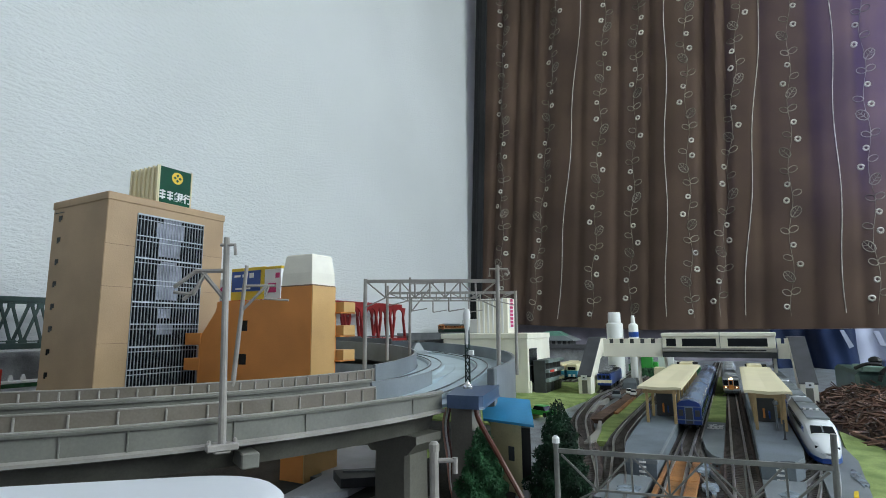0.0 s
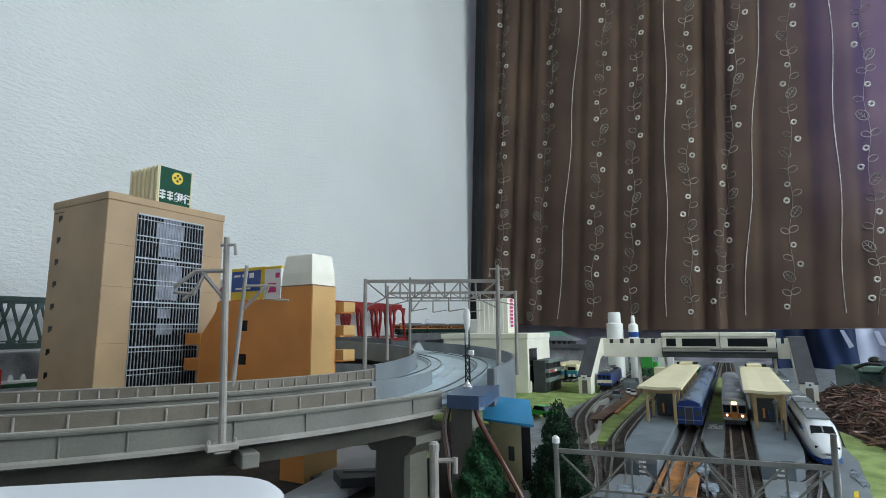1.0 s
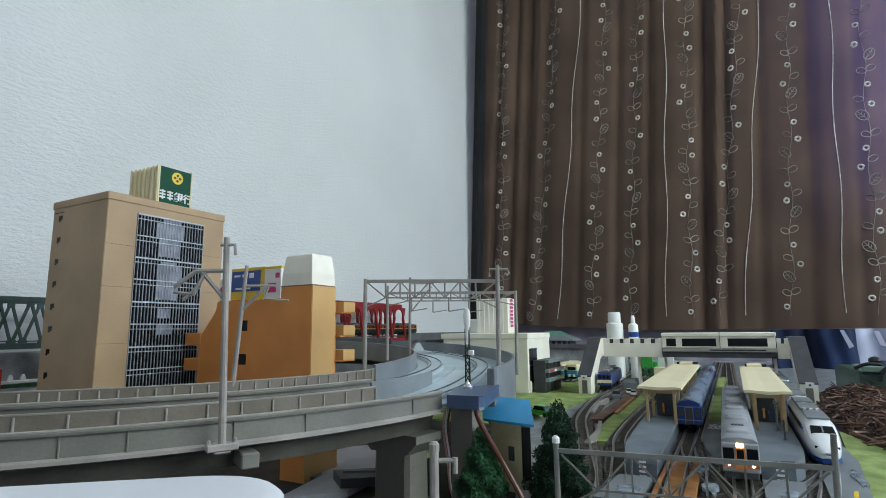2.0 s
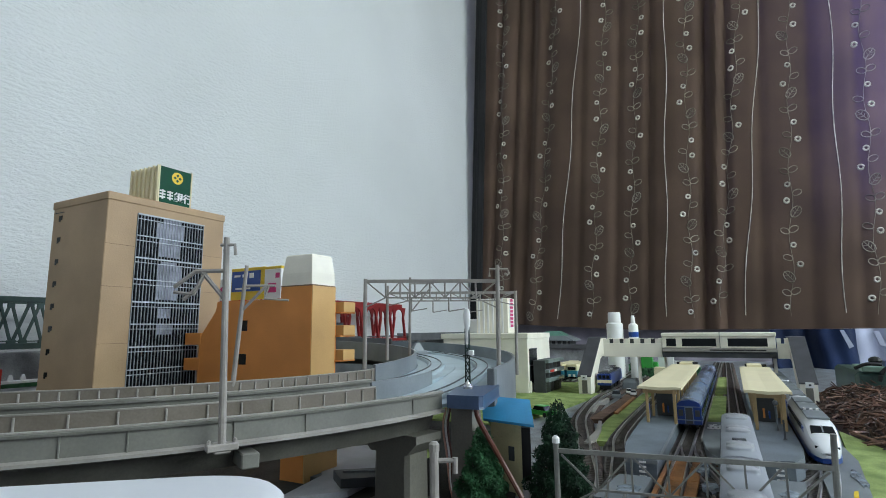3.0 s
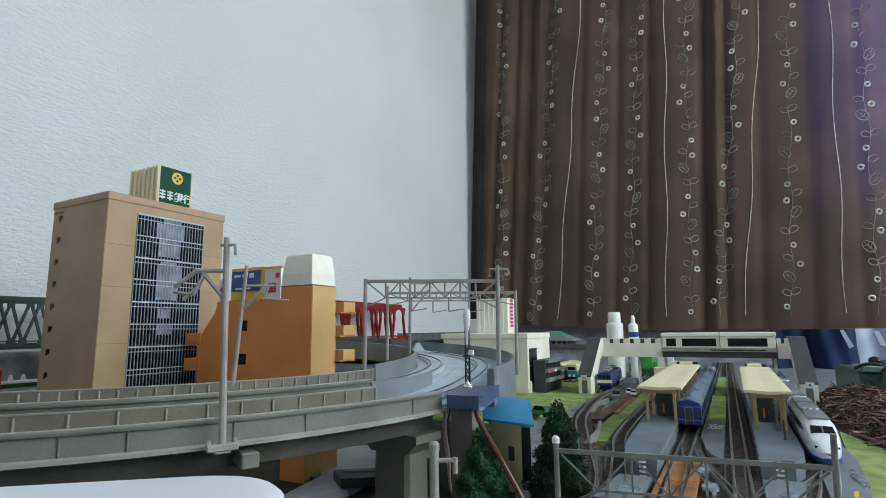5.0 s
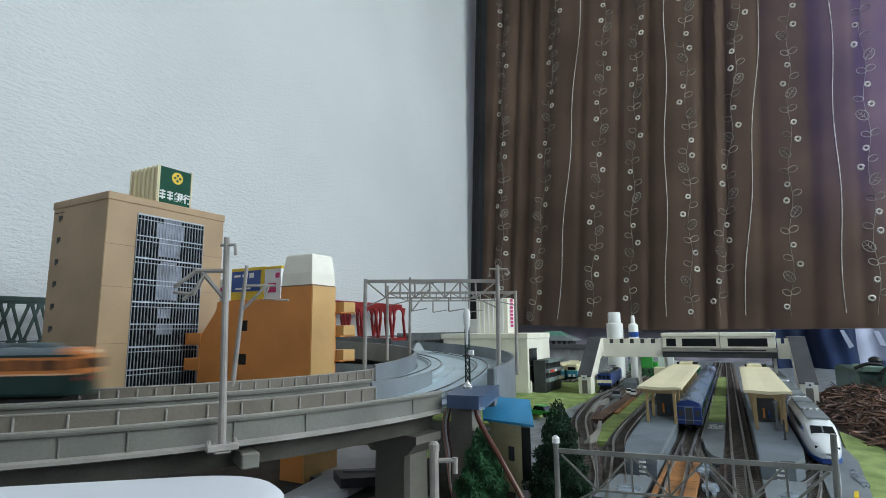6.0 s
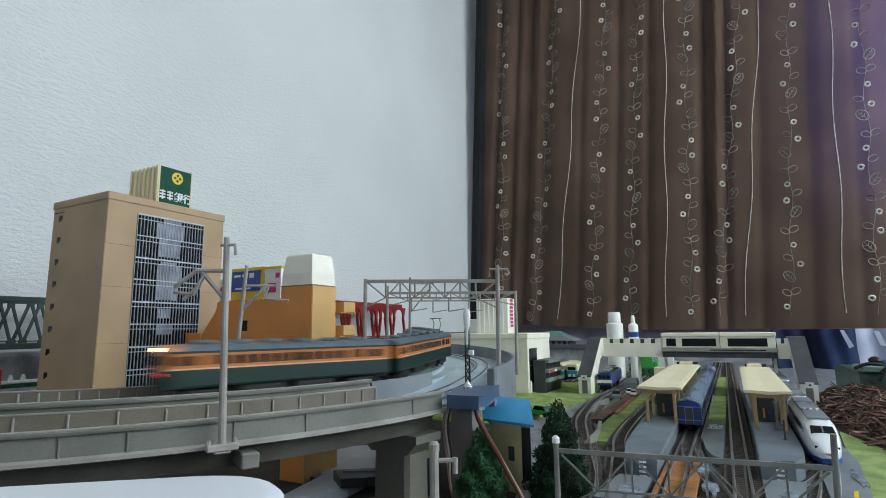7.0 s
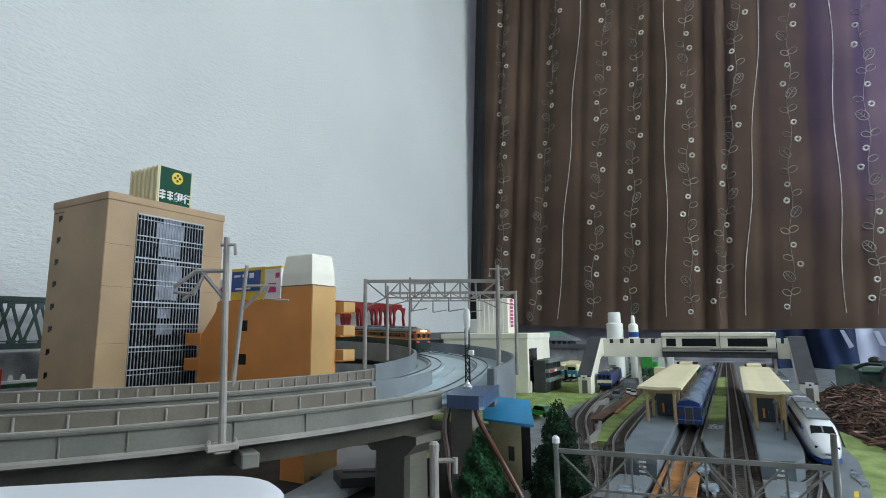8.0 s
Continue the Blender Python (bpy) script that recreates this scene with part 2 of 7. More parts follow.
def blob(c, rx, ry, rz, n=10, m=6):
    rings = []
    for j in range(m + 1):
        t = -math.pi / 2 + math.pi * (0.02 + 0.96 * j / m)
        rings.append([(c[0] + rx * math.cos(t) * math.cos(a), c[1] + ry * math.cos(t) * math.sin(a), c[2] + rz * math.sin(t)) for a in [2 * math.pi * k / n for k in range(n)]])
    return loft(rings)


def sweep(line, profile, close=False):
    """A profile of (offset, height) carried along (x, y, z, right x, right y) stations."""
    return loft([[(x + o * rx, y + o * ry, z + h) for o, h in profile] for x, y, z, rx, ry in line])


def mesh_of(name, shape, material, smooth=False):
    me = bpy.data.meshes.new(name)
    me.from_pydata(shape[0], [], shape[1])
    bm = bmesh.new()
    bm.from_mesh(me)
    bmesh.ops.recalc_face_normals(bm, faces=bm.faces)
    bm.to_mesh(me)
    bm.free()
    me.materials.append(material)
    if smooth:
        me.shade_smooth()
        me.set_sharp_from_angle(angle=radians(38))
    return me


def thing(name, label, category, group="", kind="", at=None):
    o = new(name)
    o.empty_display_size = 0.01
    if at is not None:
        o.matrix_basis = at
    return tagged(o, label, category, group, kind)


def part(name, shape, material, parent, label="", smooth=False):
    o = new(name, mesh_of(name, shape, material, smooth))
    o.parent = parent
    return tagged(o, label)


def solid(name, shape, material, label="", category="", group="", kind="", smooth=False, at=None):
    o = new(name, mesh_of(name, shape, material, smooth))
    if at is not None:
        o.matrix_basis = at
    return tagged(o, label, category, group, kind)


def again(o, parent, m):
    """One more piece on the mesh of o."""
    c = new(o.name.split(".")[0], o.data)
    c.parent = parent
    c.matrix_basis = m
    return c


# ---- room ----
def wall_with_hole(name, fixed, lo, hi, z0, z1, a0, a1, b0, b1, axis):
    pieces = []
    for p0, p1, q0, q1 in ((lo, a0, z0, z1), (a1, hi, z0, z1), (a0, a1, z0, b0), (a0, a1, b1, z1)):
        pieces.append(box(fixed, fixed + 0.12, p0, p1, q0, q1) if axis == "x" else box(p0, p1, fixed, fixed + 0.12, q0, q1))
    return solid(name, join(*pieces), WALL, "white textured wallpaper wall with a window opening", kind="structure")


def room():
    solid("floor", box(-0.92, 1.9, -1.8, 1.87, -0.74, -0.70), FLOOR, "brown wooden room floor", kind="structure")
    solid("ceiling", box(-0.92, 1.9, -1.8, 1.87, 1.72, 1.78), CEIL, "plain white ceiling", kind="structure")
    solid("wall_west", box(-0.92, -0.784, -1.68, 1.75, -0.70, 1.72), WALL, "white wall with coarse textured wallpaper", kind="structure")
    # north opening is unseen, added for the lamp behind the curtain
    wall_with_hole("wall_north", 1.75, -0.92, 1.9, -0.70, 1.72, 0.32, 1.30, 0.42, 1.60, "y")
    wall_with_hole("wall_east", 1.78, -1.68, 1.75, -0.70, 1.72, -0.18, 1.38, 0.48, 1.56, "x")
    # south opening is out of view, made up to go with the fill lamp
    wall_with_hole("wall_south", -1.80, -0.92, 1.9, -0.70, 1.72, -0.75, 0.55, 0.3, 1.4, "y")


# valleys of the cloth: place, depth, half width
FOLDS = [(-0.715, 0.014, 0.010), (-0.655, 0.016, 0.012), (-0.600, 0.030, 0.020), (-0.545, 0.020, 0.024), (-0.42, 0.008, 0.012), (-0.31, 0.014, 0.014), (-0.215, 0.015, 0.012), (-0.062, 0.036, 0.017), (-0.01, 0.018, 0.012), (0.075, 0.007, 0.014), (0.19, 0.006, 0.016), (0.29, 0.008, 0.014), (0.46, 0.020, 0.014), (0.64, 0.024, 0.014), (0.83, 0.02, 0.014)]


def curtain_y(x, z):
    """Depth of the hanging cloth: broad soft folds that open towards the hem."""
    u = x + 0.07 * (0.1 - z)
    k = 0.75 + 0.25 * min(1, z)
    w = 0.0035 * math.sin(u * 38.0 + 1.3 * math.sin(u * 9)) + 0.0016 * math.sin(u * 71 + 1.9) + 0.006 * math.sin(u * 17 + 0.4)
    for p, d, s in FOLDS:
        q = (u - p) / s
        if abs(q) < 3:
            w += d * math.exp(-q * q)
    return 1.655 + k * w


def curtain():
    top = thing("curtain", "dark brown curtain with silver embroidered leafy vines and rings", "curtain")
    nx, nz = 260, 40
    x0, x1 = -0.750, 1.05

    def hem(x):
        return 0.088 + 0.026 * max(0, -(x + 0.25) / 0.45) - 0.002 * max(0, min(1, (x + 0.15) / 0.5))

    def point(i, j, back):
        s, t = i / nx, j / nz
        x = x0 + (x1 - x0) * s
        z = hem(x) + (1.66 - hem(x)) * t
        x += 0.055 * t * max(0, 1 - s * 1.2)
        return (x, curtain_y(x, z) + back, z)

    front = [[point(i, j, 0) for i in range(nx + 1)] for j in range(nz + 1)]
    back = [[point(i, j, 0.004) for i in range(nx + 1)] for j in range(nz + 1)]
    rings = [f + b[::-1] for f, b in zip(front, back)]
    part("fabric", loft(rings), FABRIC, top, smooth=True)
    lining = [[(-0.778 + 0.038 * k / 6 + 0.066 * t, 1.637 + 0.003 * math.sin(k * 1.3), 0.115 + 1.54 * t) for k in range(7)] for t in [j / 10 for j in range(11)]]
    lb = [[(x + 0.002, y + 0.006, z) for x, y, z in r][::-1] for r in lining]
    part("lining", loft([a + b for a, b in zip(lining, lb)]), LINING, top, "black lining at the edge")
    part("curtain_rail", tube([(-0.79, 1.665, 1.68), (1.1, 1.665, 1.68)], 0.012, 10), WHITE, top, "white curtain rail")
    part("rail_bracket", box(-0.3, -0.27, 1.66, 1.75, 1.67, 1.70), WHITE, top)
    rng = random.Random(4)

    def surf(x, z, out=0.0012):
        return (x, curtain_y(x, z) - out, z)

    def ring(x, z, r, wide):
        pts = [surf(x + r * math.cos(a), z + r * 1.05 * math.sin(a)) for a in [2 * math.pi * k / 12 for k in range(13)]]
        return tube(pts, wide, 4)

    def leaf(x, z, dx, dz, size, big):
        ln = math.hypot(dx, dz)
        dx, dz = dx / ln, dz / ln
        out = []
        for k in range(11):
            a = math.pi * 2 * k / 10
            u, w = (1 - math.cos(a)) / 2 * size, math.sin(a) * size * 0.33
            out.append(surf(x + dx * u - dz * w, z + dz * u + dx * w))
        s = [tube(out, 0.0013, 4)]
        if big:
            s.append(tube([surf(x + dx * size * q, z + dz * size * q) for q in (0, 0.5, 0.95)], 0.0008, 4))
            for q in (0.35, 0.6):
                for g in (-1, 1):
                    s.append(tube([surf(x + dx * size * q, z + dz * size * q), surf(x + dx * size * (q + 0.16) - dz * g * size * 0.22, z + dz * size * (q + 0.16) + dx * g * size * 0.22)], 0.0008, 4))
        return join(*s)

    # foot and head of each embroidered vine, and of each plain stitched line
    vines = [(-0.669, -0.640), (-0.562, -0.452), (-0.375, -0.285), (-0.265, -0.183), (-0.095, -0.048), (-0.025, 0.099), (0.142, 0.216), (0.322, 0.370), (0.53, 0.58), (0.72, 0.78), (0.9, 0.95)]
    for vi, ((xa, xb), start, flip) in enumerate(zip(vines, (0.729, 0.713, 0.306, 0.731, 0.304, 0.713, 0.473, 0.706, 0.4, 0.5, 0.3), (0, 1, 0, 0, 0, 0, 1, 0, 1, 0, 1))):
        def along(zz):
            return xa + (xb - xa) * (zz - 0.13) / 0.95 + 0.005 * math.sin(zz * 34 + vi)

        rings, shapes = [], []
        shapes.append(tube([surf(along(0.12 + 1.5 * q / 90), 0.12 + 1.5 * q / 90) for q in range(91)], 0.0006, 4))
        # one repeat, downwards: ring, small leaf, ring, veined leaf, pair of leaves; then mirrored
        repeat = 0.166
        head = start + repeat * math.ceil((1.56 - start) / repeat)
        side = 1 if round((head - start) / repeat) % 2 == flip else -1
        while head > 0.13:
            for drop, what in ((0.0, "ring"), (0.036, "leaf"), (0.051, "far"), (0.086, "veined"), (0.132, "pair")):
                z = head - drop + 0.004 * rng.uniform(-1, 1)
                if not 0.13 < z < 1.56:
                    continue
                x = along(z)
                if what == "ring":
                    rings.append(ring(x + side * 0.0075, z, 0.0054, 0.0024))
                elif what == "far":
                    rings.append(ring(x + side * 0.0145, z, 0.0058, 0.0027))
                elif what == "leaf":
                    shapes.append(leaf(x, z, -side, 0.45, 0.023, False))
                elif what == "veined":
                    shapes.append(leaf(x, z - 0.010, -side * 0.6, 0.85, 0.033, True))
                else:
                    shapes.append(leaf(x, z, 1, 0.55, 0.024, False))
                    shapes.append(leaf(x, z - 0.004, -1, 0.7, 0.022, False))
            head -= repeat
            side = -side
        vine = part("vine_embroidery", join(*shapes), THREADD, top, "dull silver thread vine of leaves")
        for q in rings:
            part("eyelet_ring", q, THREAD, vine)
    for xa, xb in [(-0.48, -0.367), (-0.161, -0.102), (0.035, 0.151), (0.254, 0.305), (0.63, 0.66), (0.82, 0.86)]:
        pts = [surf(xa + (xb - xa) * (zz - 0.13) / 0.95 + 0.004 * math.sin(zz * 15 + xa * 30), zz) for zz in [0.125 + 1.5 * q / 70 for q in range(71)]]
        part("stitched_line", tube(pts, 0.0011, 4), THREAD, top, "wavy stitched silver line")


# ---- ground ----
def ground():
    solid("ground", box(-0.783, 1.15, -1.45, 1.745, -0.03, 0.0), BOARD, "grey painted layout board", kind="structure")
    solid("ground_trestle", join(*[box(x, x + 0.06, y, y + 0.06, -0.70, -0.03) for x in (-0.7, 0.2, 1.0) for y in (-1.3, 0.1, 1.45)]), FLOOR, "wooden legs under the layout board", kind="structure")

    def sheet(name, poly, h, m, label, kind="structure"):
        return solid(name, prism(poly, 0.0002, h), m, label, kind=kind)

    # dark sheet paints the shade under the viaduct and inside the loop
    sheet("shade_base", [(-0.70, 0.02), (-0.10, 0.02), (-0.105, 0.26), (-0.150, 0.42), (-0.22, 0.50), (-0.34, 0.62), (-0.45, 1.1), (-0.78, 1.2), (-0.78, 0.48), (-0.70, 0.46)], 0.0016, SHADEBASE, "ground under the viaduct, coloured dark for its shade")
    sheet("paved_lane", [(-0.226, 0.225), (-0.236, 0.275), (-0.290, 0.325), (-0.254, 0.372), (-0.2113, 0.36), (-0.200, 0.255)], 0.0050, LANE, "pale paved lane below the viaduct")
    sheet("grass_mat", [(-0.34, 0.50), (-0.205, 0.50), (-0.185, 0.60), (-0.175, 0.74), (-0.155, 0.86), (-0.15, 1.0), (-0.34, 1.0)], 0.0030, GRASS, "yellow-green flock grass mat", "stuff")
    sheet("grass_mat", [(-0.108, 0.455), (-0.079, 0.46), (-0.083, 0.62), (-0.088, 0.95), (-0.112, 0.95), (-0.118, 0.70), (-0.118, 0.56)], 0.0042, GRASS, "strip of green flock grass beside the platform", "stuff")
    sheet("grass_mat", [(-0.0282, 0.576), (-0.0125, 0.576), (-0.0135, 0.80), (-0.0282, 0.80)], 0.0052, GRASS, "narrow grass strip between the tracks", "stuff")
    sheet("grass_mat", [(-0.0282, 0.83), (-0.0135, 0.83), (-0.0160, 1.1), (-0.0282, 1.1)], 0.0052, GRASS, "narrow grass strip between the tracks", "stuff")
    sheet("grass_mat", [(0.075, 0.590), (0.067, 0.50), (0.061, 0.42), (0.055, 0.33), (0.12, 0.33), (0.12, 0.43), (0.092, 0.52)], 0.0036, GRASS, "bright green grass edge beside the wood shavings", "stuff")
    sheet("grass_mat", [(-0.235, 0.34), (-0.205, 0.34), (-0.205, 0.37), (-0.235, 0.37)], 0.0060, GRASS, "small grass patch under the viaduct", "stuff")
    sheet("grey_pad", [(-0.072, 0.300), (-0.050, 0.300), (-0.049, 0.352), (-0.068, 0.352)], 0.0068, MIDGREY, "grey paved pad at the platform end")
    sheet("grey_pad", [(0.0085, 0.32), (0.026, 0.335), (0.030, 0.378), (0.0085, 0.374)], 0.0069, MIDGREY, "grey paved pad at the platform end")
    sheet("grey_pad", [(-0.0282, 0.490), (-0.0240, 0.450), (-0.0190, 0.430), (-0.0125, 0.420), (-0.0125, 0.575), (-0.0282, 0.575)], 0.0066, MIDGREY, "blue-grey paved strip between the tracks")
    sheet("grey_pad", [(0.036, 0.30), (0.055, 0.34), (0.066, 0.45), (0.064, 0.56), (0.058, 0.56), (0.058, 0.46), (0.040, 0.40)], 0.0066, MIDGREY, "grey paved edge beside the express track")
    sheet("pale_edging", [(-0.0292, 0.486), (-0.0283, 0.486), (-0.0283, 0.80), (-0.0292, 0.80)], 0.0070, VIAL, "pale edging beside the coach track")
    sheet("brown_path", [(-0.135, 0.56), (-0.122, 0.56), (-0.120, 0.72), (-0.127, 0.90), (-0.140, 0.90), (-0.134, 0.72)], 0.0046, ROADBR, "brown ballast path between the grass strips")
    sheet("white_kerb", [(-0.111, 0.440), (-0.106, 0.438), (-0.104, 0.452), (-0.110, 0.500), (-0.119, 0.545), (-0.122, 0.545), (-0.1135, 0.495)], 0.0056, VIAL, "curved pale kerb of the grass strip")
    sheet("white_kerb", [(-0.142, 0.595), (-0.138, 0.595), (-0.146, 0.66), (-0.146, 0.72), (-0.150, 0.72), (-0.151, 0.66)], 0.0060, VIAL, "curved pale kerb of the grass strip")
    sheet("orange_strip", [(-0.118, 0.60), (-0.114, 0.60), (-0.117, 0.74), (-0.121, 0.74)], 0.0062, ORPLATE, "rusty orange strip along the path")


# ---- tracks ----
def spline(pts, n=10):
    out = []
    P = [Vector(p) for p in pts]
    P = [P[0] * 2 - P[1]] + P + [P[-1] * 2 - P[-2]]
    for i in range(1, len(P) - 2):
        for k in range(n):
            t = k / n
            a, b, c, d = P[i - 1], P[i], P[i + 1], P[i + 2]
            out.append(0.5 * (2 * b + (c - a) * t + (2 * a - 5 * b + 4 * c - d) * t * t + (3 * b - a - 3 * c + d) * t ** 3))
    out.append(P[-2])
    return out


def stations(pts):
    out = []
    for i, p in enumerate(pts):
        d = pts[min(i + 1, len(pts) - 1)] - pts[max(i - 1, 0)]
        l = math.hypot(d.x, d.y)
        out.append((p.x, p.y, p.z, d.y / l, -d.x / l))
    return out


def resample(pts, step):
    out, left = [], 0.0
    for a, b in zip(pts, pts[1:]):
        d = (b - a).length
        while left < d:
            out.append((a + (b - a) * (left / d), math.atan2(b.y - a.y, b.x - a.x)))
            left += step
        left -= d
    return out


def track(pts, label, bed=BALLAST, rail_z=0.007, smooth_line=True, wide=0.0125):
    top = thing("railway_track", label, "track", "tracks of the layout")
    line = spline([(x, y, 0) for x, y in pts]) if smooth_line else [Vector((x, y, 0)) for x, y in pts]
    st = stations(line)
    part("ballast_bed", sweep(st, [(-wide, 0.0004), (-wide * 0.76, rail_z - 0.0026), (wide * 0.76, rail_z - 0.0026), (wide, 0.0004)]), bed, top)
    for o in (-0.0045, 0.0045):
        h = rail_z - 0.0026
        part("rail", sweep(st, [(o - 0.0009, h - 0.0004), (o - 0.0009, h + 0.0006), (o - 0.00055, h + 0.0008), (o - 0.00055, rail_z), (o + 0.00055, rail_z), (o + 0.00055, h + 0.0008), (o + 0.0009, h + 0.0006), (o + 0.0009, h - 0.0004)]), RAIL, top, "shiny steel rail")
    sl = [moved(box(-0.0009, 0.0009, -0.0082, 0.0082, rail_z - 0.0028, rail_z - 0.0023), Matrix.Translation(p) @ Matrix.Rotation(a, 4, "Z")) for p, a in resample(line, 0.0043)]
    s = part("sleeper_run", join(*sl), SLEEPER, top)
    s["kind"] = "stuff"
    return top


def tracks():
    track([(-0.038, 1.55), (-0.038, 0.95), (-0.038, 0.50), (-0.037, 0.38), (-0.034, 0.28), (-0.028, 0.10), (-0.024, -0.3)], "sleeping coach track with dark ballast and worn rails")
    track([(-0.0166, 1.55), (-0.0072, 0.80), (-0.0010, 0.3), (0.0203, -1.40)], "straight through track with brown ballast", BALLASTR)
    track([(0.047, 1.5), (0.0475, 0.9), (0.0480, 0.50), (0.0470, 0.43), (0.037, 0.35), (0.022, 0.28), (0.014, 0.18), (0.012, -0.3)], "express track curving away from the platform")
    track([(-0.037, 0.46), (-0.032, 0.42), (-0.014, 0.345), (-0.005, 0.29)], "crossover turnout between two tracks", rail_z=0.0066)
    track([(0.046, 0.45), (0.030, 0.395), (0.008, 0.335), (-0.001, 0.29)], "crossover turnout towards the express track", rail_z=0.0062)
    track([(-0.094, 1.2), (-0.094, 0.75), (-0.090, 0.50), (-0.080, 0.42), (-0.067, 0.34), (-0.058, 0.26), (-0.054, 0.05)], "siding beside the platform with dark sleepers")
    track([(-0.152, 1.15), (-0.158, 0.85), (-0.160, 0.72), (-0.145, 0.575), (-0.122, 0.48), (-0.100, 0.40), (-0.082, 0.33), (-0.07, 0.22)], "curved siding with brown ballast", BALLASTR)
    track([(-0.19, 1.45), (-0.185, 1.05), (-0.172, 0.84), (-0.168, 0.79)], "stub siding for the freight locomotive")
    for x in (-0.278, -0.255):
        track([(x - 0.015, 1.3), (x - 0.006, 1.1), (x, 0.93)], "rear siding of the railbuses")
    p = thing("bridge_plate", "rusty orange timber deck laid between the rails", "track deck")
    for x0, x1, h in ((-0.0458, -0.0432, 0.0066), (-0.0408, -0.0322, 0.0056), (-0.0302, -0.0240, 0.0066)):
        for y0, y1 in ((0.296, 0.3535), (0.354, 0.412)):
            part("plank", box(x0, x1, y0, y1, 0.0045, h, 0.0002), ORPLATE, p)



# ---- viaduct ----
CX, CY = -0.451, 0.301
R_IN, R_OUT = 0.248, 0.288


def arc_point(deg, r, z=0.0):
    a = radians(deg)
    return Vector((CX + r * math.cos(a), CY + r * math.sin(a), z))


def z_in(deg):
    return 0.0622 + 0.000135 * max(0, deg)


def z_out(deg):
    t = min(1, max(0, (deg + 8) / 26))
    return 0.0566 + (z_in(deg) - 0.0566) * t * t * (3 - 2 * t)


def arc_line(r, a0, a1, zf, n=48):
    return [arc_point(a0 + (a1 - a0) * k / n, r, zf(a0 + (a1 - a0) * k / n)) for k in range(n + 1)]


def bezier(p0, p1, p2, p3, n):
    return [p0 * (1 - t) ** 3 + p1 * 3 * t * (1 - t) ** 2 + p2 * 3 * t * t * (1 - t) + p3 * t ** 3 for t in [k / n for k in range(n)]]


def loop_line():
    """Middle of the loop line, from the far back round by the west wall to the near curve."""
    pts = []
    for k in range(40):
        pts.append(Vector((-0.72, 1.735 - 0.535 * k / 40, 0.083)))
    for k in range(50):
        pts.append(Vector((-0.72, 1.2 - 1.0 * k / 50, 0.083)))
    e = arc_point(-60, R_IN, z_in(-60))
    t = Vector((math.sin(radians(60)), math.cos(radians(60)), 0))
    pts += bezier(Vector((-0.72, 0.2, 0.083)), Vector((-0.72, -0.14, 0.076)), e - t * 0.30, e, 50)
    pts += arc_line(R_IN, -60, 165, z_in, 120)
    return pts


LOOP = loop_line()
LOOP_S = [0.0]
for _a, _b in zip(LOOP, LOOP[1:]):
    LOOP_S.append(LOOP_S[-1] + (_b - _a).length)
S_FAR, S_TURN, S_NEAR = LOOP_S[40], LOOP_S[90], LOOP_S[140]


def on_loop(s):
    s = min(max(s, 0.0), LOOP_S[-1] - 1e-6)
    i = int(np.searchsorted(LOOP_S, s, side="right")) - 1
    k = (s - LOOP_S[i]) / (LOOP_S[i + 1] - LOOP_S[i])
    return LOOP[i].lerp(LOOP[i + 1], k)


def rails_on(line, top, name="rail"):
    st = stations(line)
    for o in (-0.0045, 0.0045):
        part(name, sweep(st, [(o - 0.0005, -0.0030), (o - 0.0003, -0.0020), (o - 0.0003, 0), (o + 0.0003, 0), (o + 0.0003, -0.0020), (o + 0.0005, -0.0030)]), RAILD, top, "dark steel rail")


def wall_posts(top, r, angles, zf, hi):
    """Raised ribs on the inner face of a parapet, each a piece of its own."""
    first = None
    for d in angles:
        m = Matrix.Translation(arc_point(d, r, zf(d))) @ Matrix.Rotation(radians(d), 4, "Z")
        if first is None:
            # ribs are paler than the panel to show the light they catch
            first = part("rib", box(-0.0007, 0.0005, -0.00042, 0.00042, -0.006, hi, 0.0002), VIAL, top)
            first.matrix_basis = m
        else:
            again(first, top, m)


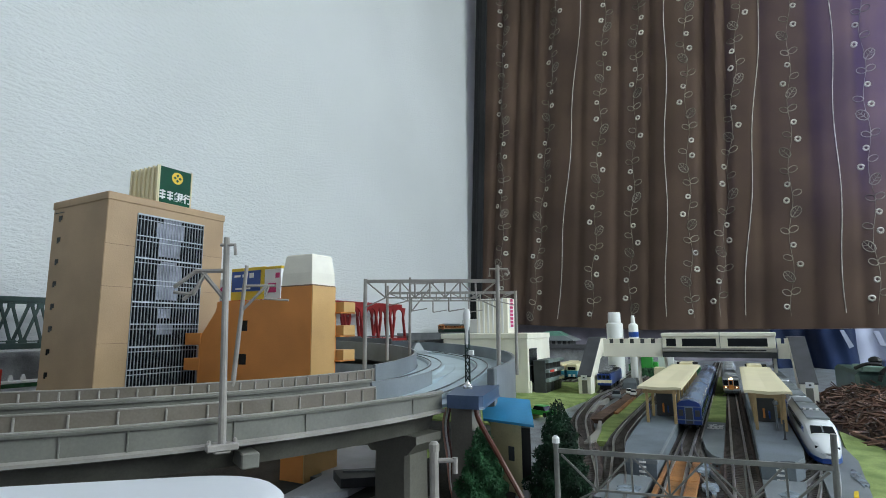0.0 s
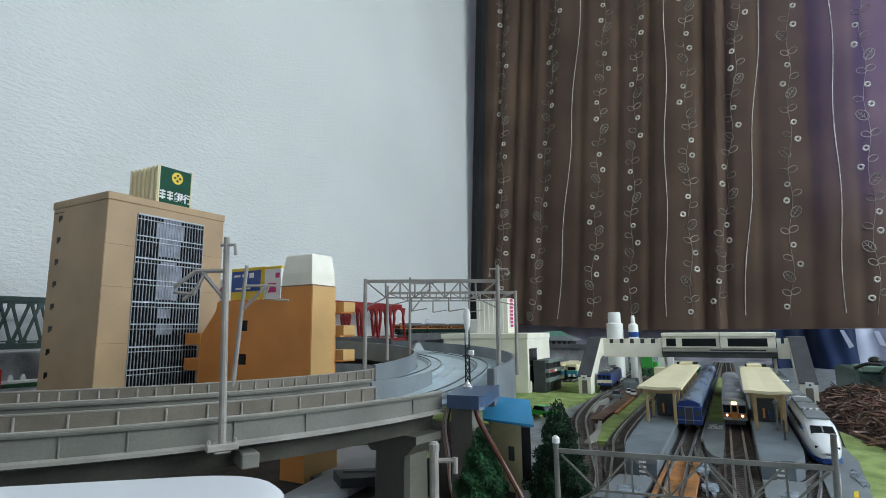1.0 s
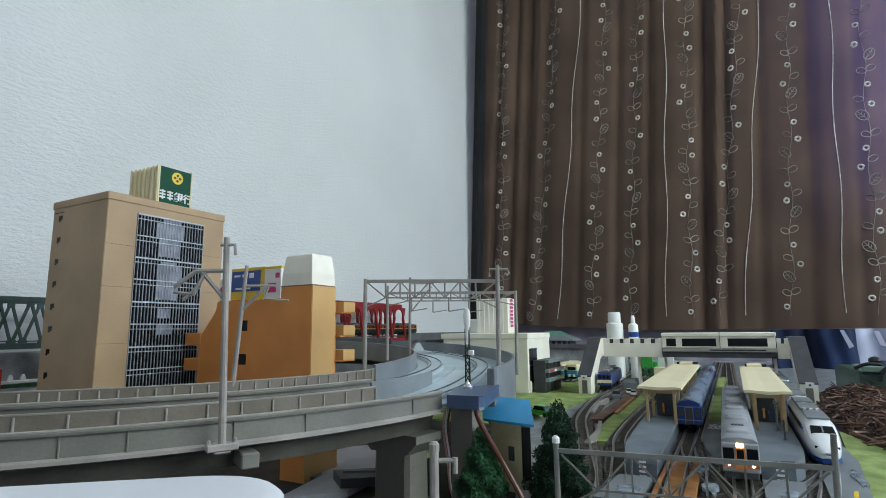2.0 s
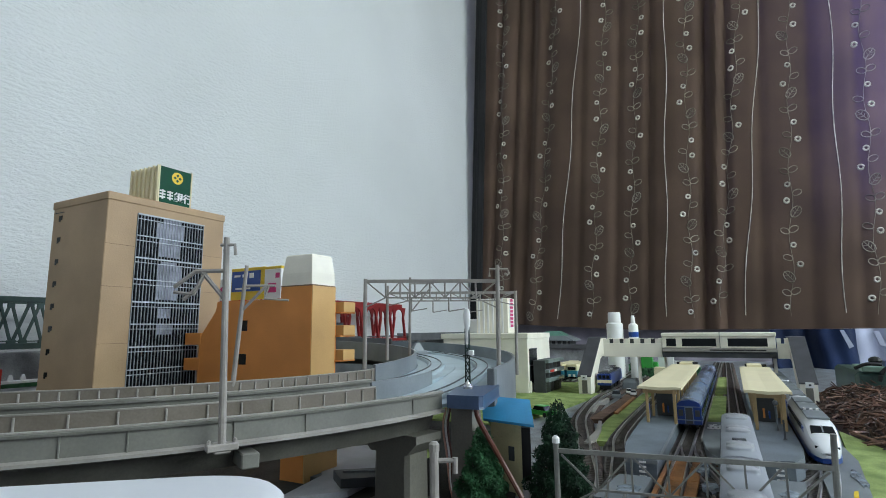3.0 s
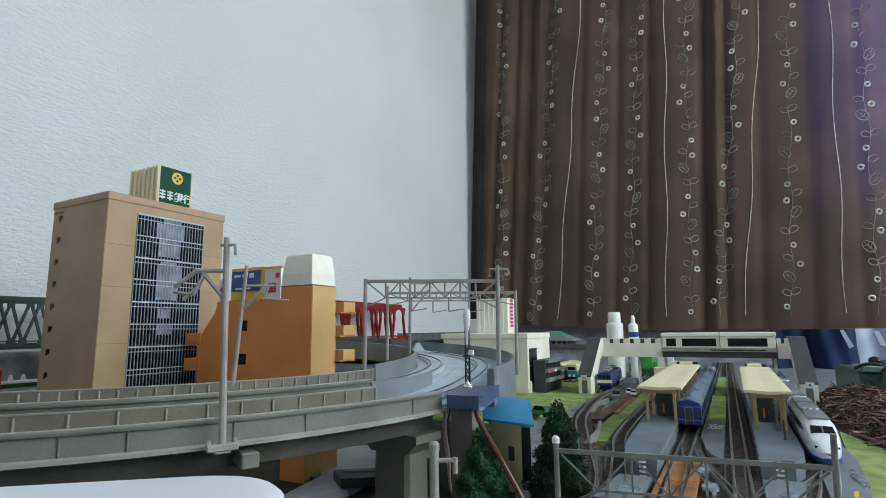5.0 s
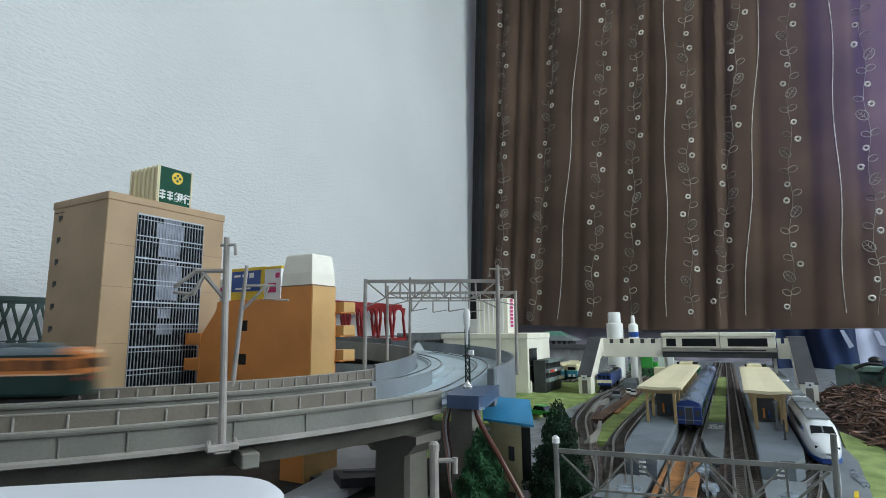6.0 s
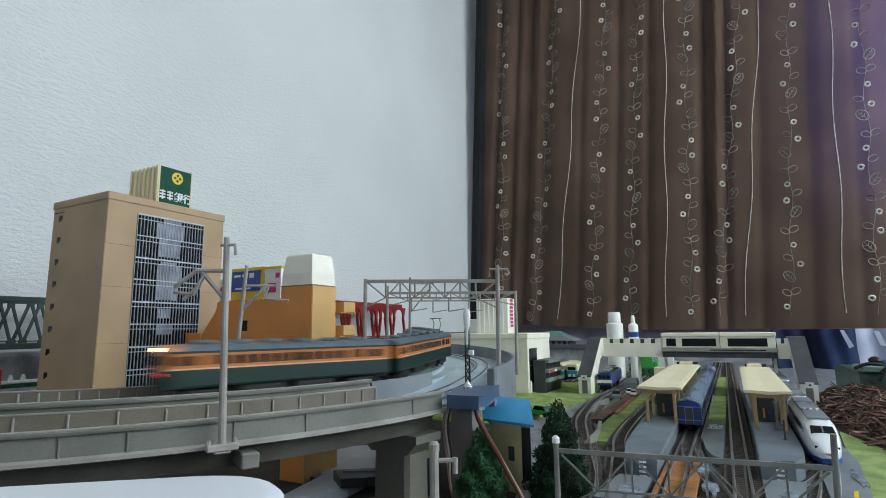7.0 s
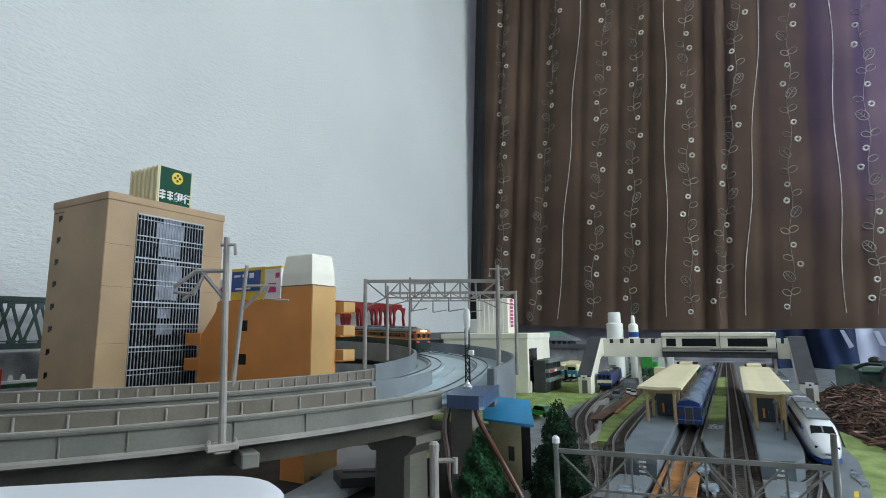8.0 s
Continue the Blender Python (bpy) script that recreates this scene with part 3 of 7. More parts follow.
def viaducts():
    # outer (lower) single-track viaduct, nearest the eye
    v = thing("outer_viaduct", "grey plastic single-track viaduct with ribbed parapets on piers", "viaduct")
    st = stations(arc_line(R_OUT, -75, -6.3, z_out, 60))
    part("slab", sweep(st, [(-0.0185, -0.0042), (0.0185, -0.0042), (0.0185, -0.0058), (-0.0185, -0.0058)]), VIA, v)
    # girder is darker than the slab to paint in the underside's shade
    part("girder", sweep(st, [(-0.015, -0.0058), (0.015, -0.0058), (0.011, -0.0165), (-0.011, -0.0165)]), GIRDER, v, "underside girder, darkened as shade")
    part("parapet", sweep(st, [(0.0185, -0.0056), (0.0202, -0.0056), (0.0198, 0.0030), (0.0210, 0.0030), (0.0212, 0.0040), (0.0206, 0.0045), (0.0180, 0.0045), (0.0180, 0.0030), (0.0188, 0.0030)]), VIA, v, "plain outer parapet with a rim")
    # pale strip paints the highlight along the foot of the parapet
    part("ledge", sweep(st, [(0.0195, -0.0066), (0.0222, -0.0066), (0.0222, -0.0053), (0.0202, -0.0046)]), VIAL, v)
    st2 = stations(arc_line(R_OUT, -75, -8.7, z_out, 60))
    part("parapet", sweep(st2, [(-0.0202, -0.0095), (-0.0188, -0.0095), (-0.0188, 0.0058), (-0.0202, 0.0058)]), VIAP, v, "brownish ribbed inner parapet")
    part("coping", sweep(st2, [(-0.0205, 0.0058), (-0.0185, 0.0058), (-0.0185, 0.0064), (-0.0205, 0.0064)]), VIAL, v, "coping strip, pale for the light on its top")
    part("coping", sweep(st, [(0.0178, 0.0045), (0.0208, 0.0045), (0.0208, 0.0049), (0.0178, 0.0049)]), VIAL, v, "coping strip, pale for the light on its top")
    wall_posts(v, R_OUT - 0.0184, [-8.8, -11.0, -13.5, -16.5, -19.5, -22.5, -25.7, -28.9, -32.5, -36.4, -40.2, -44.2] + [-48.2 - 4 * k for k in range(7)], z_out, 0.0052)
    for d in (-62, -50.5, -38.95, -35.06, -28.2, -22.6, -11):
        m = Matrix.Translation(arc_point(d, R_OUT + 0.0202, z_out(d))) @ Matrix.Rotation(radians(d), 4, "Z")
        o = part("joint", box(-0.0003, 0.0004, -0.0003, 0.0003, -0.0054, 0.0040, 0.0001), VIA, v)
        o.matrix_basis = m
    rails_on(arc_line(R_OUT, -75, 60, z_out, 80), v)
    # inner viaduct that carries the suburban train
    w = thing("inner_viaduct", "grey plastic viaduct curving round the model town", "viaduct")
    st = stations(arc_line(R_IN, -60, 2, z_in, 60))
    stn = stations(arc_line(R_IN, -60, -8.6, z_in, 60))
    part("slab", sweep(st, [(-0.0170, -0.005), (0.0165, -0.005), (0.0165, -0.0105), (-0.0170, -0.0105)]), VIA, w)
    part("parapet", sweep(stn, [(0.0150, -0.0105), (0.0166, -0.0105), (0.0164, 0.0026), (0.0178, 0.0026), (0.0179, 0.0036), (0.0172, 0.0042), (0.0144, 0.0042), (0.0144, 0.0026), (0.0150, 0.0026)]), VIA, w, "plain parapet below a rim painted as lit")
    part("parapet", sweep(st, [(-0.0190, -0.0105), (-0.0176, -0.0105), (-0.0176, 0.0060), (-0.0190, 0.0060)]), VIAP, w, "brownish ribbed inner parapet")
    part("coping", sweep(st, [(-0.0193, 0.0060), (-0.0173, 0.0060), (-0.0173, 0.0065), (-0.0193, 0.0065)]), VIAL, w, "coping strip, pale for the light on its top")
    part("coping", sweep(stn, [(0.0142, 0.0042), (0.0174, 0.0042), (0.0174, 0.0046), (0.0142, 0.0046)]), VIAL, w, "coping strip, pale for the light on its top")
    wall_posts(w, R_IN - 0.0172, [-57.75 + 2.028 * k for k in range(30)], z_in, 0.0054)
    st = stations(arc_line(R_IN, -8.4, 7.0, z_in, 20))
    part("parapet", sweep(st, [(0.0150, -0.0095), (0.0166, -0.0095), (0.0166, 0.0030), (0.0150, 0.0030)]), VIAB, w, "plain blue-grey dividing wall")
    rails_on(arc_line(R_IN, -60, 165, z_in, 120), w)
    # shared deck of the far curve
    mid = (R_IN + R_OUT) / 2
    d = thing("curve_deck", "pale blue-grey double-track curve deck with plain walls", "viaduct")
    seam = 0.2645
    half = R_OUT - seam
    # far half of deck and walls turns dark to paint the shade there
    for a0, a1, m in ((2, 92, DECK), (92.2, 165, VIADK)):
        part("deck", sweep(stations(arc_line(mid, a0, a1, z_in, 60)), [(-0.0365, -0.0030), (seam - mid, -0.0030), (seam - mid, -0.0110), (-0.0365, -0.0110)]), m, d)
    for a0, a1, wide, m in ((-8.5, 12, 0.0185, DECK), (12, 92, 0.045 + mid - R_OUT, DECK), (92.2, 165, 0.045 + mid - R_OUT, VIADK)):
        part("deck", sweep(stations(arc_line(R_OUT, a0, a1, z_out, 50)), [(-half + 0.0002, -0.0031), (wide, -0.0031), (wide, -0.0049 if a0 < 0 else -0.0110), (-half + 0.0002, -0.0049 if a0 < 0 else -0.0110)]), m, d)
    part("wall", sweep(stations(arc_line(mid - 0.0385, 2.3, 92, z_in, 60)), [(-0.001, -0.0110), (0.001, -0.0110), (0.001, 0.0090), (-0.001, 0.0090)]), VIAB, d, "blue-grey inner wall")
    part("wall", sweep(stations(arc_line(mid - 0.0385, 92.3, 165, z_in, 50)), [(-0.001, -0.0110), (0.001, -0.0110), (0.001, 0.0090), (-0.001, 0.0090)]), VIADK, d, "inner wall, far half darkened as shade")
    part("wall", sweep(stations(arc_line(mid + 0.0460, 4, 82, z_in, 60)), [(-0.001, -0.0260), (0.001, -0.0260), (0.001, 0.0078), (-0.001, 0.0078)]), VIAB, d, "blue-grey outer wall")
    part("wall", sweep(stations(arc_line(mid + 0.0460, 82.3, 165, z_in, 50)), [(-0.001, -0.0260), (0.001, -0.0260), (0.001, 0.0105), (-0.001, 0.0105)]), VIADK, d, "outer wall, far half darkened as shade")
    part("wall_end", box(-0.002, 0.003, -0.0025, 0.0025, -0.026, 0.0078, 0.0005), MIDGREY, d).matrix_basis = Matrix.Translation(arc_point(3.4, mid + 0.046, z_in(3))) @ Matrix.Rotation(radians(3), 4, "Z")
    cov = part("track_cover", loft([[(x * k + sx, y * k, z) for x, y in ((-0.014, -0.008), (0.014, -0.008), (0.014, 0.008), (-0.014, 0.008))] for z, k, sx in ((0, 1, 0), (0.004, 0.55, 0), (0.0125, 0.16, 0.001))]), VIAB, d, "small blue-grey tapered cover")
    cov.matrix_basis = Matrix.Translation(arc_point(62, R_IN + 0.021, z_in(62) - 0.003)) @ Matrix.Rotation(radians(60), 4, "Z")
    for r, a0, zf in ((R_IN, 2.5, z_in), (R_OUT, -6.0, z_out)):
        part("track_bed", sweep(stations(arc_line(r, a0, 91.5, zf, 60)), [(-0.0078, -0.0031), (-0.0066, -0.0009), (0.0066, -0.0009), (0.0078, -0.0031)]), DECK, d, "raised pale track bed")
    # far line along the wall
    far = thing("far_viaduct", "dark grey viaduct of the far line along the wall", "viaduct")
    for i, (s0, s1) in enumerate(((0.002, S_FAR + 0.07), (S_FAR + 0.36, S_FAR + 0.56), (S_FAR + 0.93, S_NEAR))):
        line = [on_loop(s0 + (s1 - s0) * k / 70) for k in range(71)]
        st = stations(line)
        part("slab", sweep(st, [(-0.0175, -0.003), (0.0175, -0.003), (0.0175, -0.014), (-0.0175, -0.014)]), VIADK, far)
        for o in (-0.0185, 0.0171):
            part("parapet", sweep(st, [(o, -0.014), (o + 0.0014, -0.014), (o + 0.0014, 0.0045), (o, 0.0045)]), VIADK, far)
    rails_on([on_loop(0.002 + (S_NEAR - 0.002) * k / 200) for k in range(201)], far)


def pier(x, y, top_z, rot, label):
    p = thing("pier", label, "pier", "viaduct piers", at=Matrix.Translation((x, y, 0)) @ Matrix.Rotation(radians(rot), 4, "Z"))
    part("column", loft([[(a * w, b * 0.0125, z) for a, b in ((-1, -0.8), (-0.8, -1), (0.8, -1), (1, -0.8), (1, 0.8), (0.8, 1), (-0.8, 1), (-1, 0.8))] for z, w in ((0, 0.0095), (0.03, 0.0088), (top_z - 0.008, 0.0088))]), PIERM, p)
    part("cap", loft([[(a * 0.0105, b * k, z) for a, b in ((-1, -1), (1, -1), (1, 1), (-1, 1))] for z, k in ((top_z - 0.010, 0.013), (top_z - 0.004, 0.0195), (top_z, 0.0195))]), PIERM, p, "flared pier head")
    part("footing", box(-0.014, 0.014, -0.017, 0.017, 0, 0.004, 0.0008), PIERM, p)
    return p


def piers():
    for d in (-56, -8.5):
        q = arc_point(d, R_OUT)
        pier(q.x, q.y, z_out(d) - 0.0164, d + 90, "grey-brown pier with a flared head under the viaduct")
    for d in (-48, 60, 110, 150):
        q = arc_point(d, R_IN)
        pier(q.x, q.y, z_in(d) - 0.0106, d + 90, "grey-brown pier under the inner viaduct")
    for y in (1.2, 0.72, 0.62):
        pier(-0.72, y, 0.0692, 0, "grey-brown pier under the far line")
    for s in (S_TURN + 0.04, S_TURN + 0.25, S_TURN + 0.45, 0.1, 0.3):
        q = on_loop(s)
        pier(q.x, q.y, q.z - 0.0138, 0, "grey-brown pier under the far line")
    for y in (0.60, 0.235, 0.825, 1.09):
        pier(-0.72, y, 0.0668, 0, "grey-brown pier at the end of a truss bridge")


def truss(name, y0, y1, z0, z1, material, label, half, panels, arch):
    t = thing(name, label, "bridge")
    for sx in (-half, half):
        x = -0.72 + sx
        part("bottom_chord", box(x - 0.0022, x + 0.0022, y0, y1, z0, z0 + 0.0062, 0.0004), material, t)
        part("top_chord", box(x - 0.0022, x + 0.0022, y0 + 0.02, y1 - 0.02, z1 - (0.009 if arch else 0.006), z1, 0.0004), material, t)
        if arch:
            pitch = (y1 - y0 - 0.008) / panels
            for k in range(panels):
                ya, yb = y0 + 0.004 + pitch * k, y0 + 0.004 + pitch * (k + 1)
                zs, zc = z1 - 0.030, z1 - 0.009
                for foot, head in ((ya, ya + pitch * 0.17), (yb, yb - pitch * 0.17)):
                    part("post", beam((x, foot, z0 + 0.005), (x, head, zs), 0.0034, 0.0055), material, t)
                # plate over the arch, cut round below
                curve = [((ya + yb) / 2 - pitch * 0.30 * math.cos(math.pi * q / 10), zs + (zc - 0.003 - zs) * math.sin(math.pi * q / 10) ** 0.7) for q in range(11)]
                rim = [(ya + pitch * 0.10, zs)] + curve + [(yb - pitch * 0.10, zs)]
                top_line = [(ya + (yb - ya) * q / 12, zc + 0.001) for q in range(13)]
                part("arch_plate", loft([[(x - 0.0015, a[0], a[1]), (x + 0.0015, a[0], a[1]), (x + 0.0015, b[0], b[1]), (x - 0.0015, b[0], b[1])] for a, b in zip(rim, top_line)]), material, t)
        else:
            n = panels * 2
            ys = [y0 + 0.004 + (y1 - y0 - 0.008) * k / n for k in range(n + 1)]
            for k in range(n):
                za, zb = (z0 + 0.005, z1 - 0.004) if k % 2 == 0 else (z1 - 0.004, z0 + 0.005)
                part("diagonal", beam((x, ys[k], za), (x, ys[k + 1], zb), 0.0026, 0.0026), material, t)
                if k % 2 == 0:
                    part("gusset", box(x - 0.0017, x + 0.0017, ys[k] - 0.004, ys[k] + 0.004, z0 + 0.005, z0 + 0.010, 0.0004), material, t)
                else:
                    part("gusset", box(x - 0.0017, x + 0.0017, ys[k] - 0.0035, ys[k] + 0.0035, z1 - 0.011, z1 - 0.005, 0.0004), material, t)
    for k in range(panels + 1):
        y = y0 + 0.02 + (y1 - y0 - 0.04) * k / panels
        part("top_brace", box(-0.72 - half, -0.72 + half, y - 0.0015, y + 0.0015, z1 - 0.0045, z1 - 0.001), material, t)
    part("deck", box(-0.72 - half + 0.0025, -0.72 + half - 0.0025, y0, y1, z0 + 0.0015, z0 + 0.0042), VIADK, t)
    part("walkway_rail", beam((-0.72 + half + 0.001, y0, z0 + 0.0085), (-0.72 + half + 0.001, y1, z0 + 0.0085), 0.0012, 0.0012), material, t)


def bridges():
    truss("green_truss_bridge", 0.2316, 0.602, 0.0790, 0.137, GTRUSS, "dark green through truss bridge carrying the far line", 0.022, 12, False)
    truss("red_truss_bridge", 0.815, 1.100, 0.071, 0.1555, RTRUSS, "dark red through truss bridge with arched panels near the corner", 0.026, 5, True)


# ---- catenary ----
def cat_masts():
    g = "overhead line masts"
    m = thing("catenary_mast", "grey overhead line mast on a viaduct bracket", "mast", g)
    a, b = Vector((-0.1762, 0.1471, 0.0506)), Vector((-0.1720, 0.1411, 0.1318))
    part("pole", tube([a, b], [0.0015, 0.0011], 10), MAST, m)
    base = part("base_plate", join(box(-0.0022, 0.0025, -0.0058, 0.0058, -0.0015, 0.0012, 0.0004), box(-0.0055, 0.002, -0.003, 0.003, -0.0025, 0.001, 0.0004)), MAST, m, "bracket plate with two bolts")
    base.matrix_basis = Matrix.Translation(a + Vector((0, 0, 0.001))) @ Matrix.Rotation(radians(-28), 4, "Z")
    brk = part("bracket", box(-0.026, -0.008, -0.0035, 0.0035, -0.0075, -0.0015, 0.0005), VIA, m, "grey bracket block under the girder")
    brk.matrix_basis = Matrix.Translation((0.0119, 0.0063, -0.0025)) @ base.matrix_basis
    for s in (-1, 1):
        q = part("bolt", lathe([(0.0008, 0), (0.0008, 0.0012), (0.0004, 0.0016)], 6), MAST, m)
        q.matrix_basis = base.matrix_basis @ Matrix.Translation((0, 0.0048 * s, 0.0012))
    d = Vector((-0.85, -0.35, 0)).normalized()
    c = a.lerp(b, 0.84)
    part("arm", tube([c, c + d * 0.0125], 0.0009, 6), MAST, m)
    part("arm", tube([c + d * 0.0125, c + d * 0.021 + Vector((0, 0, -0.006))], 0.0008, 6), MAST, m)
    part("brace", tube([a.lerp(b, 0.70), c + d * 0.010], 0.0009, 6), MAST, m)
    part("registration_arm", tube([c + d * 0.008, c + d * 0.013 + Vector((0, 0, -0.009)), c + d * 0.021 + Vector((0, 0, -0.008))], 0.0008, 6), MAST, m)
    part("steady_arm", tube([c + d * 0.012 + Vector((0, 0, -0.007)), c + d * 0.017 + Vector((0, 0, -0.011))], 0.0008, 6), MAST, m)
    part("crossarm", tube([b + Vector((-0.002, -0.001, -0.003)), b + Vector((0.003, 0.0015, -0.003)), b + Vector((0.0034, 0.0017, -0.007))], 0.0007, 6), MAST, m)
    m = thing("catenary_mast", "leaning grey overhead line mast on the inner parapet", "mast", g)
    a, b = Vector((-0.2420, 0.2072, 0.0660)), Vector((-0.2305, 0.2031, 0.1309))
    part("pole", tube([a, b], [0.0014, 0.0010], 10), MAST, m)
    c = a.lerp(b, 0.83)
    part("arm", tube([c, c + Vector((0.014, 0.009, 0.0))], 0.0008, 6), MAST, m)
    part("brace", tube([a.lerp(b, 0.62), c + Vector((0.010, 0.006, 0))], 0.0008, 6), MAST, m)
    part("registration_arm", tube([c + Vector((0.011, 0.007, 0)), c + Vector((0.009, 0.006, -0.007)), c + Vector((0.020, 0.013, -0.008))], 0.0007, 6), MAST, m)
    m = thing("catenary_mast", "slender grey mast standing on the inner wall", "mast", g)
    a, b = Vector((-0.2690, 0.4330, 0.0700)), Vector((-0.2630, 0.4244, 0.1440))
    part("pole", tube([a, b], [0.0015, 0.0011], 10), MAST, m)
    part("arm", tube([a.lerp(b, 0.92), a.lerp(b, 0.92) + Vector((0.020, 0.010, 0))], 0.0007, 6), MAST, m)
    part("brace", tube([a.lerp(b, 0.55), a.lerp(b, 0.88) + Vector((0.018, 0.009, 0))], 0.0007, 6), MAST, m)


def portal(la, lb, ra, rb, z_top, depth, bays, label, r=0.0015, paint=MAST):
    p = thing("catenary_portal", label, "catenary portal", "overhead line masts")
    la, lb, ra, rb = (Vector(q) for q in (la, lb, ra, rb))
    part("pole", tube([la, lb], [r * 1.15, r], 10), paint, p)
    part("pole", tube([ra, rb], [r * 1.15, r], 10), paint, p)
    tl = la.lerp(lb, (z_top[0] - la.z) / (lb.z - la.z))
    tr = ra.lerp(rb, (z_top[1] - ra.z) / (rb.z - ra.z))
    dn = Vector((0, 0, -depth))
    part("top_chord", beam(tl, tr, r * 1.3, r * 1.7), paint, p)
    part("bottom_chord", beam(tl.lerp(tr, 0.16) + dn, tl.lerp(tr, 0.84) + dn, r * 0.8, r * 0.8), paint, p)
    n = bays
    for k in range(n + 1):
        u = 0.16 + 0.68 * k / n
        q = tl.lerp(tr, u)
        part("strut", beam(q, q + dn, r * 0.7, r * 0.7), paint, p)
        if k < n:
            q2 = tl.lerp(tr, 0.16 + 0.68 * (k + 1) / n)
            part("diagonal", beam(q if k % 2 else q + dn, q2 + dn if k % 2 else q2, r * 0.6, r * 0.6), paint, p)
    part("knee_brace", beam(tl.lerp(tr, 0.02) + dn * 0.1, tl.lerp(tr, 0.16) + dn, r * 0.7, r * 0.7), paint, p)
    part("knee_brace", beam(tr.lerp(tl, 0.02) + dn * 0.1, tr.lerp(tl, 0.16) + dn, r * 0.7, r * 0.7), paint, p)
    part("knee_brace", beam(tl + dn * 1.6, tl.lerp(tr, 0.16) + dn, r * 0.6, r * 0.6), paint, p)
    part("knee_brace", beam(tr + dn * 1.6, tr.lerp(tl, 0.16) + dn, r * 0.6, r * 0.6), paint, p)
    for u in (0.36, 0.64):
        q = tl.lerp(tr, u) + dn
        part("hanger", join(beam(q, q + Vector((0, 0, -0.010)), r * 0.6, r * 0.6), beam(q + Vector((0, 0, -0.010)), q + (tr - tl).normalized() * 0.012 + Vector((0, 0, -0.008)), r * 0.5, r * 0.5)), paint, p)
    return p


def portals():
    p = portal((-0.2523, 0.3401, 0.066), (-0.2460, 0.3318, 0.1345), (-0.1545, 0.3730, 0.0450), (-0.1481, 0.3602, 0.1412), (0.1325, 0.1300), 0.0125, 6, "grey trussed overhead line portal spanning the viaduct curve")
    b = Vector((-0.1483, 0.3605, 0.1385))
    part("crossarm", tube([b + Vector((-0.005, -0.003, -0.0055)), b + Vector((-0.005, -0.003, 0)), b + Vector((0.0065, 0.004, 0)), b + Vector((0.0072, 0.0045, -0.003)), b + Vector((0.006, 0.004, -0.0045)), b + Vector((0.0048, 0.003, -0.003))], 0.0009, 6), MAST, p)
    portal((-0.2710, 0.3984, 0.0690), (-0.2653, 0.3903, 0.1340), (-0.1668, 0.4440, 0.0560), (-0.1627, 0.4351, 0.1276), (0.1275, 0.1262), 0.0070, 6, "second grey trussed overhead line portal behind the first", 0.0013)
    q = portal((-0.0730, 0.2400, 0.0), (-0.0713, 0.2345, 0.0475), (0.0290, 0.2600, 0.0), (0.0303, 0.2528, 0.0545), (0.0427, 0.0418), 0.0150, 5, "grey trussed portal over the station throat tracks, darkened as shaded", 0.0011, GANTRY)
    part("finial", lathe([(0.0017, 0), (0.0017, 0.002), (0.0008, 0.003)], 10, (-0.0713, 0.2345, 0.0460)), WHITE, q, "white pole cap")
    m = thing("catenary_mast", "short grey mast with a drop arm beside the conifer", "mast", "overhead line masts")
    a = Vector((-0.1215, 0.2160, 0.0))
    part("pole", tube([a, a + Vector((0, 0, 0.0425))], 0.0021, 10), MAST, m)
    part("cap", lathe([(0.0024, 0), (0.0024, 0.003), (0.0013, 0.0042)], 10, a + Vector((0, 0, 0.0415))), VIAL, m, "rounded pale cap")
    part("arm", join(tube([a + Vector((0, 0, 0.0375)), a + Vector((0.0082, 0.0045, 0.0375))], 0.0011, 8), tube([a + Vector((0.0082, 0.0045, 0.0387)), a + Vector((0.0082, 0.0045, 0.032))], 0.0013, 8)), MAST, m)
    part("base_plate", box(a.x - 0.005, a.x + 0.014, a.y - 0.004, a.y + 0.008, 0.0, 0.016, 0.0008), WHITE, m, "pale block at the foot")


